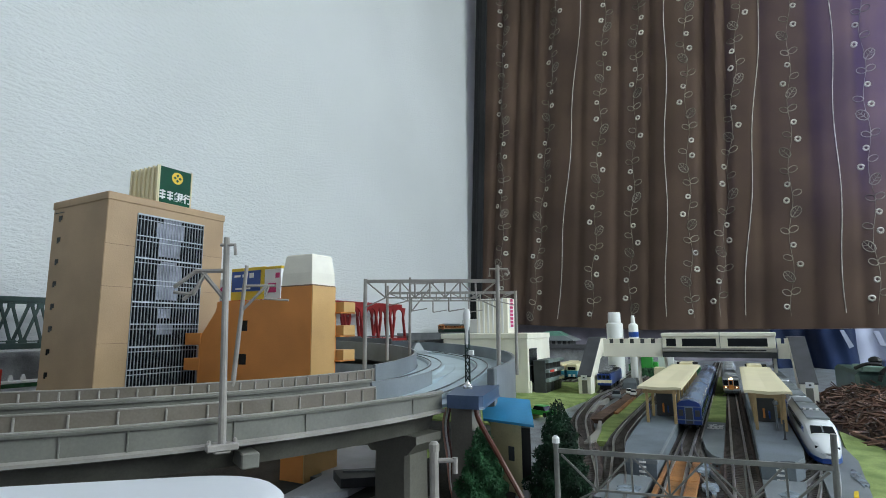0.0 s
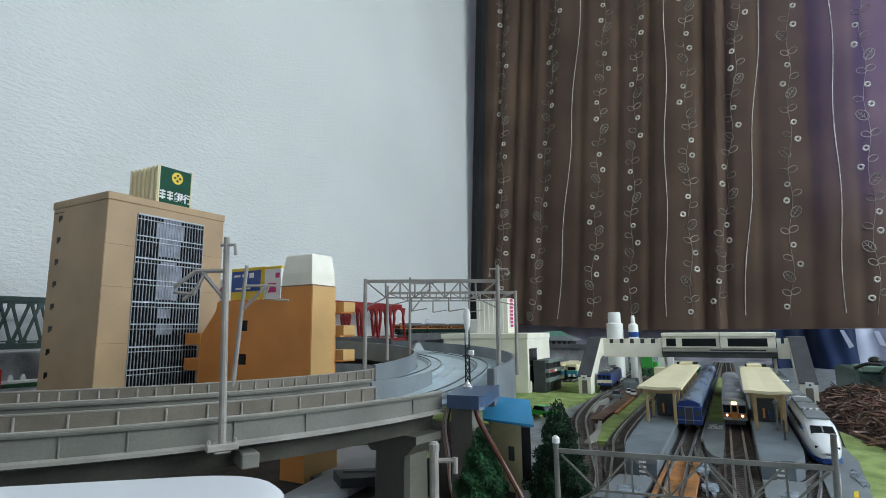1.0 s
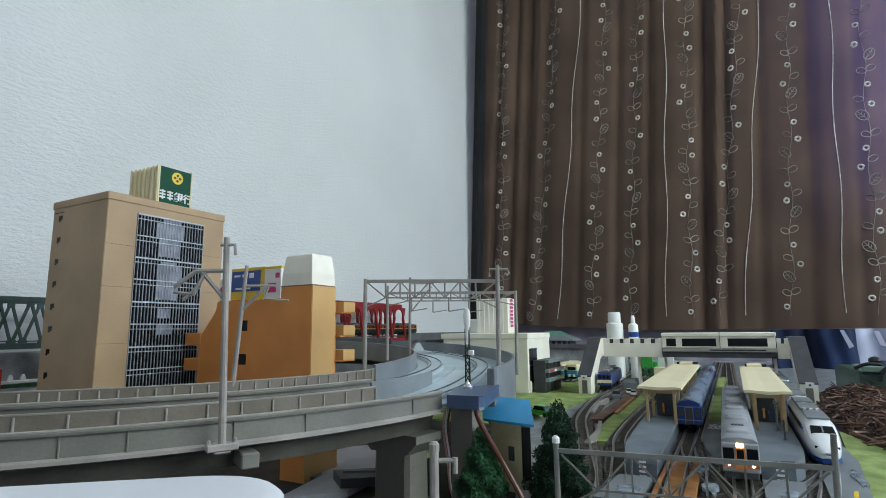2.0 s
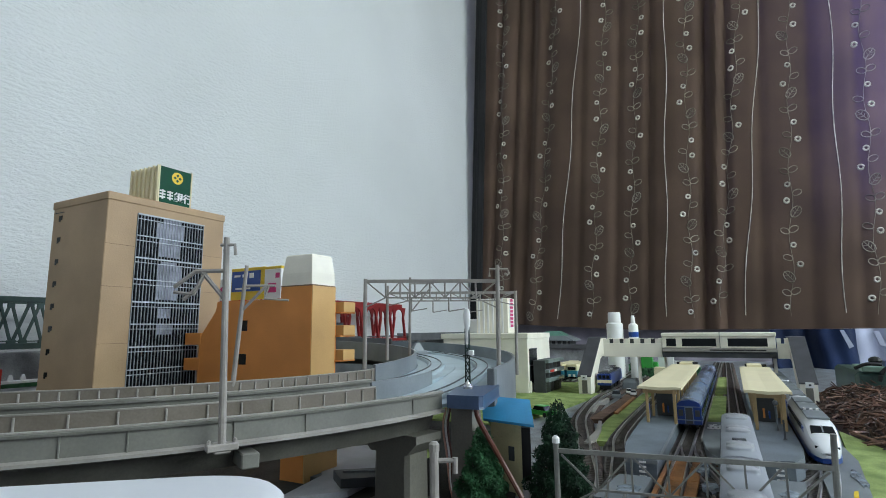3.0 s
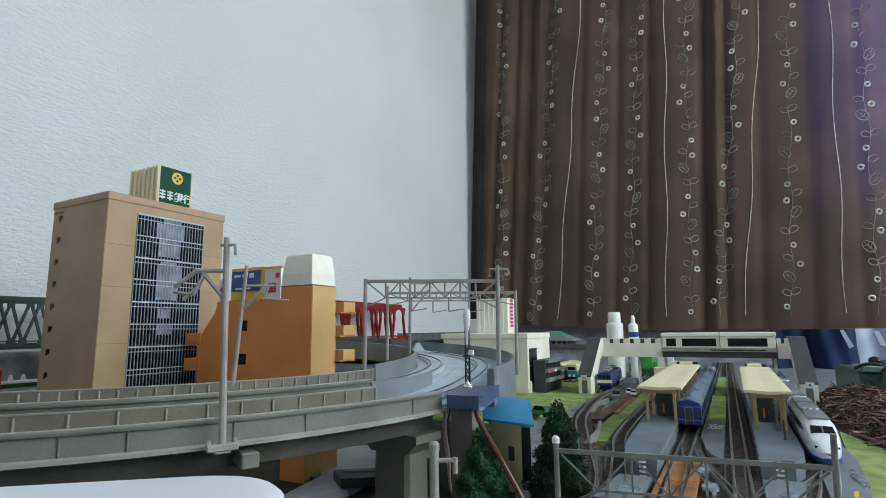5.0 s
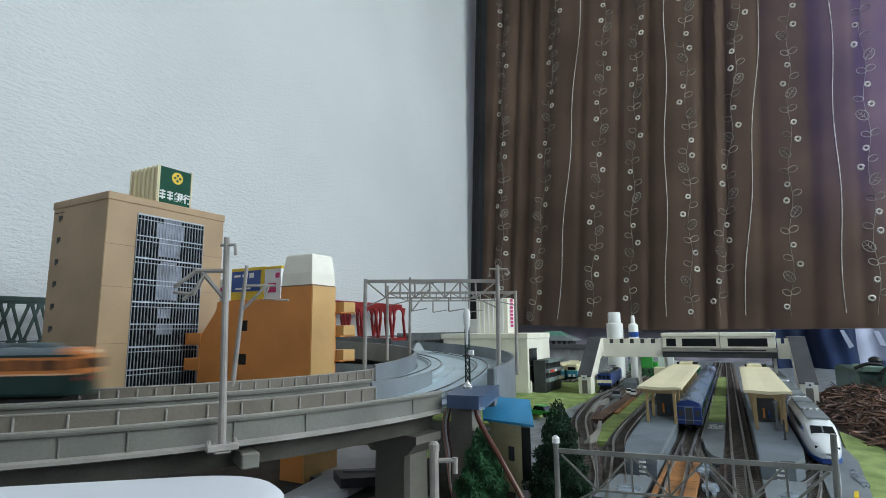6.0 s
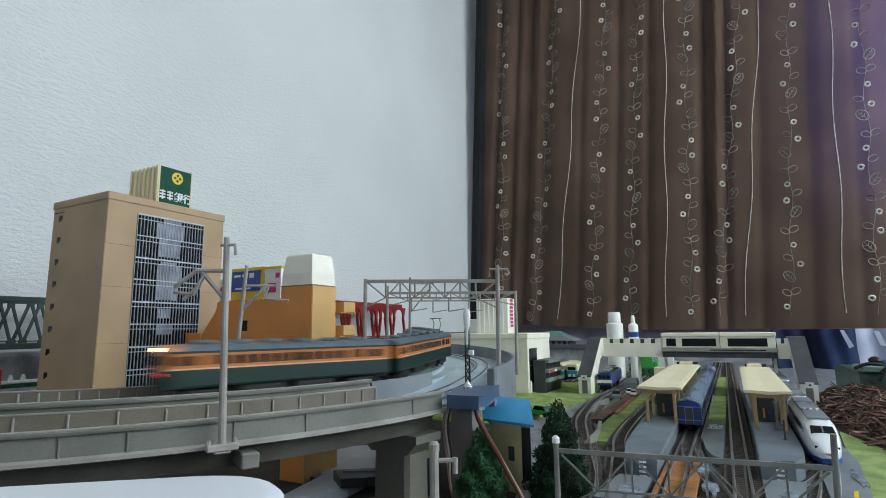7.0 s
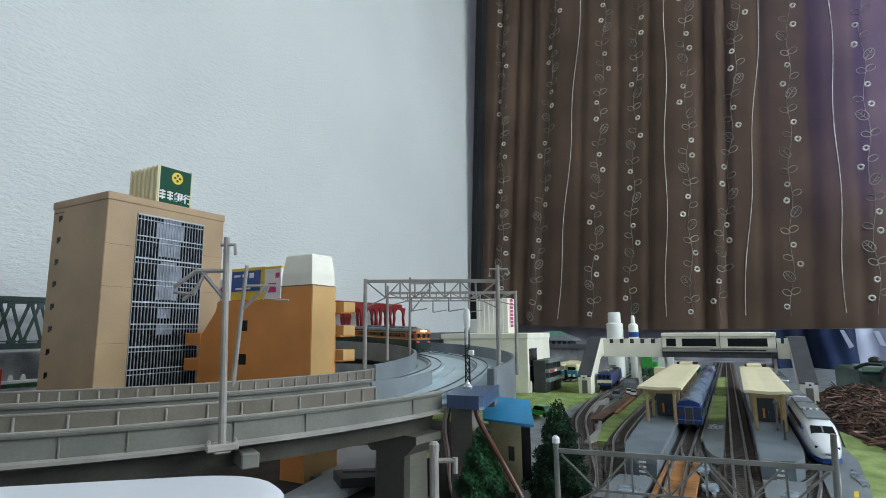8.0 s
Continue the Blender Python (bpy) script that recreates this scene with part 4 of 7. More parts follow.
# ---- town ----
def bank():
    b = thing("bank_building", "tall tan bank office building with a dark gridded window wall", "building")
    x0, x1, y0, y1, zt = -0.541, -0.455, 0.2516, 0.3687, 0.2135
    part("body", box(x0 + 0.001, x1, y0, y1, 0.0, zt, 0.0006), TAN, b)
    part("parapet", box(x0, x1 + 0.0008, y0 - 0.0008, y1 + 0.0008, zt - 0.006, zt + 0.0012, 0.0008), TAN, b, "tan roof parapet")
    part("base_step", box(x0 - 0.004, x1, y0 + 0.002, y1, 0.0, 0.050, 0.0006), TAN, b)
    for z in (0.170, 0.134, 0.0865):
        part("seam", box(x1, x1 + 0.0003, y0, 0.2770, z, z + 0.0003), SEAMC, b)
        part("seam", box(x1, x1 + 0.0003, 0.3450, y1, z, z + 0.0003), SEAMC, b)
    wy0, wy1, wz0, wz1 = 0.2778, 0.3445, 0.045, 0.2003
    win = part("window_wall", box(x1 - 0.004, x1 + 0.0002, wy0, wy1, wz0, wz1), BLACKW, b, "dark glazed window wall")
    n = 22
    v0 = None
    for k in range(n + 1):
        y = wy0 + (wy1 - wy0) * k / n
        if v0 is None:
            v0 = part("mullion", box(x1 + 0.0002, x1 + 0.0011, -0.0003, 0.0003, wz0, wz1), MULL, win)
            v0.matrix_basis = Matrix.Translation((0, y, 0))
        else:
            again(v0, win, Matrix.Translation((0, y, 0)))
    fl = (wz1 - wz0) / 8
    for k in range(8):
        z = wz0 + fl * k
        strong = 0.0013 if k % 2 else 0.0009
        part("spandrel", box(x1 + 0.0002, x1 + 0.0016, wy0, wy1, z + fl - strong, z + fl), SPAN, win)
        part("spandrel", box(x1 + 0.0002, x1 + 0.0013, wy0, wy1, z + fl * 0.74, z + fl * 0.74 + 0.0006), SPAN, win)
    # pulled blinds behind the middle bays: floor, first and last bay, lower and upper share of the floor
    for k, j0, j1, q0, q1 in ((7, 6, 15, 0.0, 0.70), (7, 8, 14, 0.70, 0.92), (6, 7, 14, 0.12, 1.0), (5, 7, 15, 0.0, 0.72), (5, 8, 13, 0.72, 0.9), (4, 7, 14, 0.1, 1.0), (3, 8, 12, 0.25, 0.7), (2, 8, 13, 0.5, 0.95)):
        for j in range(j0, j1):
            y = wy0 + (wy1 - wy0) * (j + 0.12) / n
            part("blind", box(x1 + 0.0002, x1 + 0.0006, y, y + 0.0024, wz0 + fl * (k + q0), wz0 + fl * (k + q1)), BLIND, win)
    for k in range(8):
        z = 0.0583 + 0.0198 * k
        w = part("window", join(box(-0.5300, -0.5245, y0 - 0.0003, y0 + 0.002, z, z + 0.0040), box(-0.5300, -0.5272, y0 - 0.0003, y0 + 0.002, z - 0.0014, z)), DARKW, b, "small dark window opening")
    part("slot", box(-0.539, -0.522, y0 - 0.0003, y0 + 0.001, 0.2035, 0.2042), DARKW, b)
    s = thing("roof_sign", "green and yellow bank sign on a ribbed cream rooftop box", "sign")
    sx0, sx1, sy0, sy1, z0, z1 = -0.504, -0.4615, 0.2985, 0.3330, zt + 0.0012, 0.2515
    part("box", box(sx0 + 0.001, sx1 - 0.0006, sy0 + 0.0008, sy1, z0, z1 - 0.0006), CREAM, s)
    for k in range(7):
        x = sx0 + (sx1 - sx0 - 0.002) * k / 6
        part("rib", box(x, x + 0.0022, sy0 - 0.001, sy0 + 0.0015, z0, z1, 0.0002), CREAM, s)
    part("frame", box(sx1 - 0.001, sx1 + 0.001, sy0, sy0 + 0.0012, z0, z1), CREAM, s)
    part("frame", box(sx1 - 0.001, sx1 + 0.001, sy1 - 0.0008, sy1 + 0.0004, z0, z1), CREAM, s)
    face = part("face", box(sx1 - 0.0006, sx1, sy0 + 0.0012, sy1 - 0.0008, z0 + 0.0006, z1 - 0.0004), SIGNG, s, "green sign face")
    cz, cy = z1 - 0.0090, (sy0 + sy1) / 2 + 0.002
    part("emblem", moved(lathe([(0.0058, 0), (0.0058, 0.0004)], 24), Matrix.Translation((sx1, cy, cz)) @ Matrix.Rotation(radians(90), 4, "Y")), YELLOW, face, "round yellow emblem")
    part("emblem_mark", join(*[moved(box(-0.0011, 0.0011, -0.0011, 0.0011, 0, 0.0002), Matrix.Translation((sx1 + 0.0004, cy + a * 0.0026, cz + c * 0.0026)) @ Matrix.Rotation(radians(90), 4, "Y") @ Matrix.Rotation(radians(45), 4, "Z")) for a, c in ((0, 1), (1, 0), (0, -1), (-1, 0))]), SIGNG, face)
    # two plain bars groups for the name, then the word for bank
    for k in range(2):
        y = sy0 + 0.0022 + 0.0076 * k
        part("bar", join(*[box(sx1, sx1 + 0.0003, y, y + 0.0058, z0 + 0.0062 + 0.0028 * q, z0 + 0.0076 + 0.0028 * q) for q in range(3)], box(sx1, sx1 + 0.0003, y + 0.0022, y + 0.0036, z0 + 0.0050, z0 + 0.0139)), WHITE, face, "plain white bars")
    cu = bpy.data.curves.new("lettering", "FONT")
    cu.body, cu.size, cu.extrude, cu.offset, cu.align_x = "\u9280\u884c", 0.0098, 0.0002, 0.0002, "LEFT"
    tmp = bpy.data.objects.new("lettering", cu)
    scene.collection.objects.link(tmp)
    me = bpy.data.meshes.new_from_object(tmp.evaluated_get(bpy.context.evaluated_depsgraph_get()))
    bpy.data.objects.remove(tmp)
    me.materials.clear()
    me.materials.append(WHITE)
    o = new("lettering", me)
    o.parent = face
    o.matrix_basis = Matrix.Translation((sx1 + 0.0003, sy0 + 0.0165, z0 + 0.0056)) @ Matrix.Rotation(radians(90), 4, "Z") @ Matrix.Rotation(radians(90), 4, "X")
    tagged(o, "white characters for bank")


def orange_building():
    b = thing("orange_building", "orange-brown plastic apartment building with ochre balconies", "building", at=Matrix.Translation((0, 0, 0.0133)) @ Matrix.Scale(0.86, 4))
    y0, y1, x1, zt = 0.3815, 0.4150, -0.345, 0.1385
    poly = [(-0.500, -0.0154), (-0.500, 0.0825), (-0.4960, 0.0935), (-0.4760, 0.1170), (-0.4745, 0.1265), (-0.3840, 0.1265), (-0.3840, zt), (x1, zt), (x1, -0.0154)]
    part("front_wall", loft([[(x, y0, z) for x, z in poly], [(x, y0 + 0.0025, z) for x, z in poly]]), ORANGE, b)
    part("body", loft([[(x - (0.0006 if x > -0.36 else -0.0006), y0 + 0.0025, z - (0.0008 if z > 0.01 else 0)) for x, z in poly], [(x - (0.0006 if x > -0.36 else -0.0006), y1, z - (0.0008 if z > 0.01 else 0)) for x, z in poly]]), ORANGE, b)
    part("side_wall", box(x1 - 0.0006, x1 + 0.0008, y0 + 0.0004, y1, -0.0154, zt - 0.0004), ORANGEL, b, "ochre side wall")
    for z in (0.0820, 0.0555):
        part("bay", box(-0.5225, -0.4975, y0 - 0.0006, y0 + 0.016, z, z + 0.0125, 0.0004), ORANGE, b, "projecting orange bay")
    for z0 in (0.0960, 0.0628):
        part("window", box(-0.4385, -0.4285, y0 - 0.0004, y0 + 0.002, z0, z0 + 0.0105), DARKW, b, "dark window")
    for z in (0.1135, 0.0905, 0.0665):
        part("balcony", box(x1 - 0.020, x1 + 0.0085, y1 + 0.004, y1 + 0.022, z, z + 0.0100, 0.0003), ORANGEL, b, "ochre balcony")
        part("balcony_floor", box(x1 - 0.020, x1 + 0.0070, y1 + 0.001, y1 + 0.024, z - 0.0012, z), ORANGE, b)
    part("balcony_post", box(x1 - 0.0045, x1 - 0.0010, y1 + 0.0005, y1 + 0.0038, -0.0154, 0.1225), ORANGE, b)
    part("side_block", box(x1 - 0.06, x1 - 0.020, y1, y1 + 0.022, -0.0154, 0.1215), ORANGE, b)
    c = part("rooftop_cap", loft([[(-0.3835 + s, y0 + s, z), (x1 - 0.0002 - s, y0 + s, z), (x1 - 0.0002 - s, y1 - s, z), (-0.3835 + s, y1 - s, z)] for z, s in ((zt + 0.0004, 0.0), (zt + 0.012, 0.0004), (zt + 0.0290, 0.0026), (zt + 0.0302, 0.0036))]), IVORY, b, "tapered ivory rooftop cap")
    part("cap_seam", box(-0.3845, x1 + 0.0010, y0 - 0.0003, y1 - 0.001, zt - 0.0008, zt + 0.0004), SEAMC, b)
    g = thing("low_orange_building", "low orange building standing below the viaduct", "building")
    part("body", box(-0.262, -0.2425, 0.2640, 0.2960, 0.0, 0.042, 0.0005), ORANGE, g)
    part("side_wall", box(-0.2424, -0.2415, 0.2642, 0.2958, 0.0, 0.0418), ORANGEL, g, "ochre side wall")
    part("plinth", box(-0.2414, -0.237, 0.2700, 0.330, 0.0, 0.0045), MIDGREY, g, "blue-grey kerb at the foot")
    k = thing("yellow_building", "yellow and blue rooftop billboard building behind", "building")
    part("body", box(-0.5470, -0.4630, 0.46, 0.50, 0.0, 0.1305, 0.0006), CREAM, k)
    part("billboard", box(-0.5469, -0.4900, 0.4585, 0.462, 0.133, 0.1730, 0.0004), YELLOW, k)
    part("billboard_panel", box(-0.5450, -0.4960, 0.4578, 0.4586, 0.1440, 0.1690), SHINKB, k, "dark blue panel with plain pale bars")
    part("bar", join(box(-0.5400, -0.5300, 0.4573, 0.4579, 0.162, 0.1645), box(-0.526, -0.518, 0.4573, 0.4579, 0.1615, 0.1650), box(-0.514, -0.507, 0.4573, 0.4579, 0.160, 0.166), box(-0.538, -0.512, 0.4573, 0.4579, 0.1465, 0.1485)), WHITE, k)
    part("billboard", box(-0.4895, -0.4625, 0.4585, 0.480, 0.133, 0.1690, 0.0004), WHITE, k, "white side panel with a yellow edge")
    part("trim", box(-0.490, -0.4620, 0.4580, 0.481, 0.1690, 0.1722, 0.0003), YELLOW, k)
    part("bar", join(box(-0.4830, -0.4700, 0.4579, 0.4586, 0.141, 0.152), box(-0.471, -0.465, 0.4579, 0.4586, 0.158, 0.164)), PINK, k, "plain magenta mark")
    part("pennant", box(-0.567, -0.549, 0.4555, 0.4580, 0.134, 0.160, 0.0003), WHITE, k, "white panel with a magenta disc")
    part("disc", moved(lathe([(0.0065, 0), (0.0065, 0.0005)], 20), Matrix.Translation((-0.5565, 0.4555, 0.145)) @ Matrix.Rotation(radians(90), 4, "X")), PINK, k)
    part("roof_rail", box(-0.568, -0.462, 0.457, 0.46, 0.1300, 0.1335), RED, k, "red and white roof edge")
    part("rail_block", join(*[box(-0.512 + 0.012 * q, -0.505 + 0.012 * q, 0.4545, 0.457, 0.1295, 0.1330) for q in range(4)]), WHITE, k)
    part("low_block", box(-0.568, -0.547, 0.4575, 0.49, 0.0, 0.130), CREAM, k)


def cream_building():
    b = thing("cream_building", "cream plastic station-front building with a ribbed tower", "building")
    x0, x1, y0, y1, zt = -0.405, -0.2655, 0.753, 0.86, 0.0885
    part("body", box(x0, x1, y0, y1, 0.0, zt - 0.008, 0.0006), IVORY, b)
    part("parapet", box(x0 - 0.004, x1 + 0.0012, y0 - 0.0012, y1, zt - 0.008, zt, 0.0006), IVORY, b)
    win = part("window", box(x1 - 0.001, x1 + 0.0004, y0 + 0.006, y0 + 0.040, 0.016, 0.066), DARKW, b, "tall dark window")
    part("frame", join(*[box(x1 + 0.0004, x1 + 0.001, y0 + 0.006, y0 + 0.040, z, z + 0.0012) for z in (0.016, 0.041, 0.065)]), DKGREY, win)
    part("buttress", box(x1, x1 + 0.003, y0 + 0.002, y0 + 0.006, 0.0, 0.020, 0.0005), IVORY, b)
    tx0, tx1, ty0 = -0.3680, -0.3130, 0.800
    part("tower", box(tx0, tx1, ty0, ty0 + 0.04, zt, 0.1440, 0.0006), IVORY, b, "white ribbed rooftop tower")
    for k in range(6):
        x = tx0 + 0.003 + 0.0082 * k
        part("rib", box(x, x + 0.0032, ty0 - 0.0012, ty0 + 0.0005, zt, 0.1436, 0.0002), WHITE, b)
    part("sign_strip", box(tx1, tx1 + 0.0006, ty0 + 0.006, ty0 + 0.024, 0.096, 0.143), WHITE, b)
    part("bar", join(*[box(tx1 + 0.0006, tx1 + 0.001, ty0 + 0.009, ty0 + 0.021, z, z + 0.0042) for z in [0.098 + 0.0058 * q for q in range(8)]]), PINK, b, "plain red bars down the tower")
    part("tank", box(-0.392, -0.372, 0.815, 0.84, zt, 0.112, 0.002), WHITE, b, "white rooftop tank")


def hut():
    h = thing("hut", "small cream hut with a bright blue roof and dark doorway", "hut")
    zt = 0.0395
    walls = [(-0.1340, 0.3085), (-0.1125, 0.3030), (-0.1240, 0.3370), (-0.1480, 0.3450)]
    part("wall", prism(walls, 0.0, zt), HUT, h)
    # black block paints the overhang's shade as well as the doorway
    part("doorway", prism([(-0.1128, 0.3042), (-0.1075, 0.3046), (-0.1185, 0.3350), (-0.1235, 0.3350)], 0.0, 0.0380), BLACK, h, "black fill for the doorway and the shade under the eave")
    part("window", prism([(-0.1215, 0.3050), (-0.1175, 0.3040), (-0.1173, 0.3052), (-0.1213, 0.3062)], 0.019, 0.027), DKGREY, h)
    eave, ridge, rear = ((-0.1380, 0.3065), (-0.1027, 0.2974)), ((-0.1490, 0.3300), (-0.1130, 0.3215)), ((-0.1600, 0.3540), (-0.1235, 0.3460))
    for a, za, c, zc in ((eave, 0.0400, ridge, 0.0505), (ridge, 0.0505, rear, 0.0400)):
        low = [(*a[0], za), (*a[1], za), (*c[1], zc), (*c[0], zc)]
        part("roof_panel", loft([low, [(x, y, z + 0.0014) for x, y, z in low]]), SKYBLUE, h)
    b = thing("white_drum", "two stacked white drums beside the hut door", "drum")
    part("drum", lathe([(0.0020, 0), (0.0026, 0.0004), (0.0026, 0.0056), (0.0021, 0.006)], 16, (-0.1085, 0.2990, 0)), WHITE, b)
    part("drum", lathe([(0.0019, 0.006), (0.0024, 0.0064), (0.0024, 0.0098), (0.0019, 0.0102)], 16, (-0.1085, 0.2990, 0)), WHITE, b)
    f = thing("white_figures", "cluster of white plastic fence scraps beside the hut", "fence")
    rng = random.Random(8)
    for k in range(7):
        x, y = -0.1020 + 0.003 * rng.random(), 0.305 + 0.05 * k / 7
        part("scrap", beam((x, y, 0), (x + 0.002 * rng.random(), y + 0.002, 0.018 + 0.008 * rng.random()), 0.0016, 0.0016), WHITE, f)
    part("rail", beam((-0.101, 0.304, 0.012), (-0.101, 0.352, 0.013), 0.001, 0.001), WHITE, f)


def signal():
    p = thing("signal_box", "dark blue plastic terminal box on a tan pillar", "box")
    part("lid", loft([[(a + s * 0.2, b, z) for a, b in ((-0.1395, 0.2625), (-0.1210, 0.2635), (-0.1195, 0.2660), (-0.1325, 0.3200), (-0.1350, 0.3230), (-0.1530, 0.3000))] for z, s in ((0.0530, 0.002), (0.0542, 0), (0.0592, 0), (0.0600, 0.001))]), BOXBLUE, p)
    part("pillar", loft([[(a, b, z) for a, b in ((-0.1440, 0.2760), (-0.1310, 0.2760), (-0.1330, 0.2920), (-0.1480, 0.2920))] for z in (0.0, 0.0529)]), PIERM, p, "shaded tan pillar")
    s = thing("lattice_signal", "signal on a dark green lattice post with a glare-white head", "signal")
    c = Vector((-0.1428, 0.2962, 0.0600))
    part("base", lathe([(0.0030, 0), (0.0030, 0.0012), (0.0018, 0.0028), (0.0012, 0.004)], 14, c), CHROME, s, "shiny metal base")
    for a, b in ((-1, 0), (1, 0)):
        part("leg", beam(c + Vector((a * 0.0014, 0, 0.002)), c + Vector((a * 0.0012, 0, 0.038)), 0.0007, 0.0007), AGREEN, s)
    for k in range(8):
        z = 0.004 + 0.0042 * k
        part("lattice", beam(c + Vector((-0.0013, 0, z)), c + Vector((0.0013, 0, z + 0.0042)), 0.0005, 0.0005), AGREEN, s)
        part("lattice", beam(c + Vector((0.0013, 0, z)), c + Vector((-0.0013, 0, z + 0.0042)), 0.0005, 0.0005), AGREEN, s)
    # white shape paints the glare at the top of the post
    part("head", loft([[(c.x + w * math.cos(q), c.y + w * 0.8 * math.sin(q), c.z + z) for q in [k * math.pi / 6 for k in range(12)]] for z, w in ((0.026, 0.0010), (0.034, 0.0012), (0.039, 0.0021), (0.044, 0.0024), (0.0475, 0.0015))]), WHITE, s, "tapering signal head, white for the glare at its top", smooth=True)
    part("hood", box(c.x + 0.001, c.x + 0.0042, c.y - 0.001, c.y + 0.001, c.z + 0.0195, c.z + 0.0225, 0.0003), WHITE, s)
    part("platform", box(c.x - 0.0026, c.x + 0.0022, c.y - 0.0012, c.y + 0.0012, c.z + 0.0188, c.z + 0.0196), BLACK, s)
    w = thing("brown_cable", "thick dark brown cable running down to the board", "cable")
    part("cable", tube(spline([(-0.1270, 0.2720, 0.0532), (-0.1245, 0.2725, 0.0450), (-0.1150, 0.2760, 0.0270), (-0.1030, 0.2760, 0.0080), (-0.0990, 0.2740, 0.0016)], 6), 0.0014, 8), COPPER, w, smooth=True)
    w = thing("wire_pair", "pink and white wires hanging beside the pier", "cable")
    for dx, m in ((0, PINKW), (0.0016, WHITE), (0.0030, COPPER)):
        part("wire", tube(spline([(-0.1490 + dx, 0.2790, 0.0505), (-0.1495 + dx, 0.2765, 0.040), (-0.1470 + dx, 0.2760, 0.025), (-0.1460 + dx * 0.6, 0.2770, 0.010), (-0.1450 + dx, 0.279, 0.0012)], 6), 0.0006, 6), m, w, smooth=True)


# ---- trees ----
def conifer(x, y, height, radius, material, label, seed):
    t = thing("conifer", label, "tree", "model conifers", at=Matrix.Translation((x, y, 0)))
    rng = random.Random(seed)
    part("trunk", tube([(0, 0, 0), (0.0004, 0, height * 0.5), (0, 0, height * 0.93)], [0.0022, 0.0014, 0.0003], 8), TRUNK, t)
    for k in range(14):
        z = height * (0.1 + 0.055 * k)
        a = k * 2.4
        r = radius * (1 - z / height) * 0.8
        part("limb", tube([(0, 0, z), (r * math.cos(a), r * math.sin(a), z + 0.001)], [0.0005, 0.0002], 5), TRUNK, t)
    v, f = [], []
    for k in range(8500):
        u = 1 - math.sqrt(rng.random())
        z = height * (0.03 + 0.97 * u)
        a = rng.random() * 2 * math.pi
        lump = 1 + 0.16 * math.sin(5 * a + z * 300) + 0.12 * math.sin(z * 700 + 2 * a) + 0.10 * math.sin(3 * a - z * 160)
        r = radius * (1 - u) ** 0.72 * lump * (0.62 + 0.38 * math.sqrt(rng.random())) + 0.0006
        c = Vector((r * math.cos(a), r * math.sin(a), z))
        s = 0.0015 * (0.6 + 0.8 * rng.random())
        d1 = Vector((rng.gauss(0, 1), rng.gauss(0, 1), rng.gauss(0, 1))).normalized() * s
        d2 = Vector((rng.gauss(0, 1), rng.gauss(0, 1), rng.gauss(0, 1))).normalized() * s * 0.55
        o = len(v)
        v += [tuple(c - d1), tuple(c + d2), tuple(c + d1), tuple(c + d1.cross(d2) / s * 0.6)]
        f += [(o, o + 1, o + 2), (o, o + 1, o + 3), (o + 1, o + 2, o + 3), (o, o + 2, o + 3)]
    me = bpy.data.meshes.new("crown")
    me.from_pydata(v, [], f)
    me.materials.append(material)
    o = new("crown", me)
    o.parent = t
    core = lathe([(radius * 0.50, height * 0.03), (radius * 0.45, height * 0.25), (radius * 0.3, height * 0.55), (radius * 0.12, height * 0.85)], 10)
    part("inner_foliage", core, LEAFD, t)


def trees():
    conifer(-0.1262, 0.2780, 0.0430, 0.0138, LEAF, "small dark green bottle-brush conifer by the hut", 5)
    conifer(-0.0895, 0.3000, 0.0560, 0.0172, LEAFD, "larger dark green conifer beside the portal mast", 6)


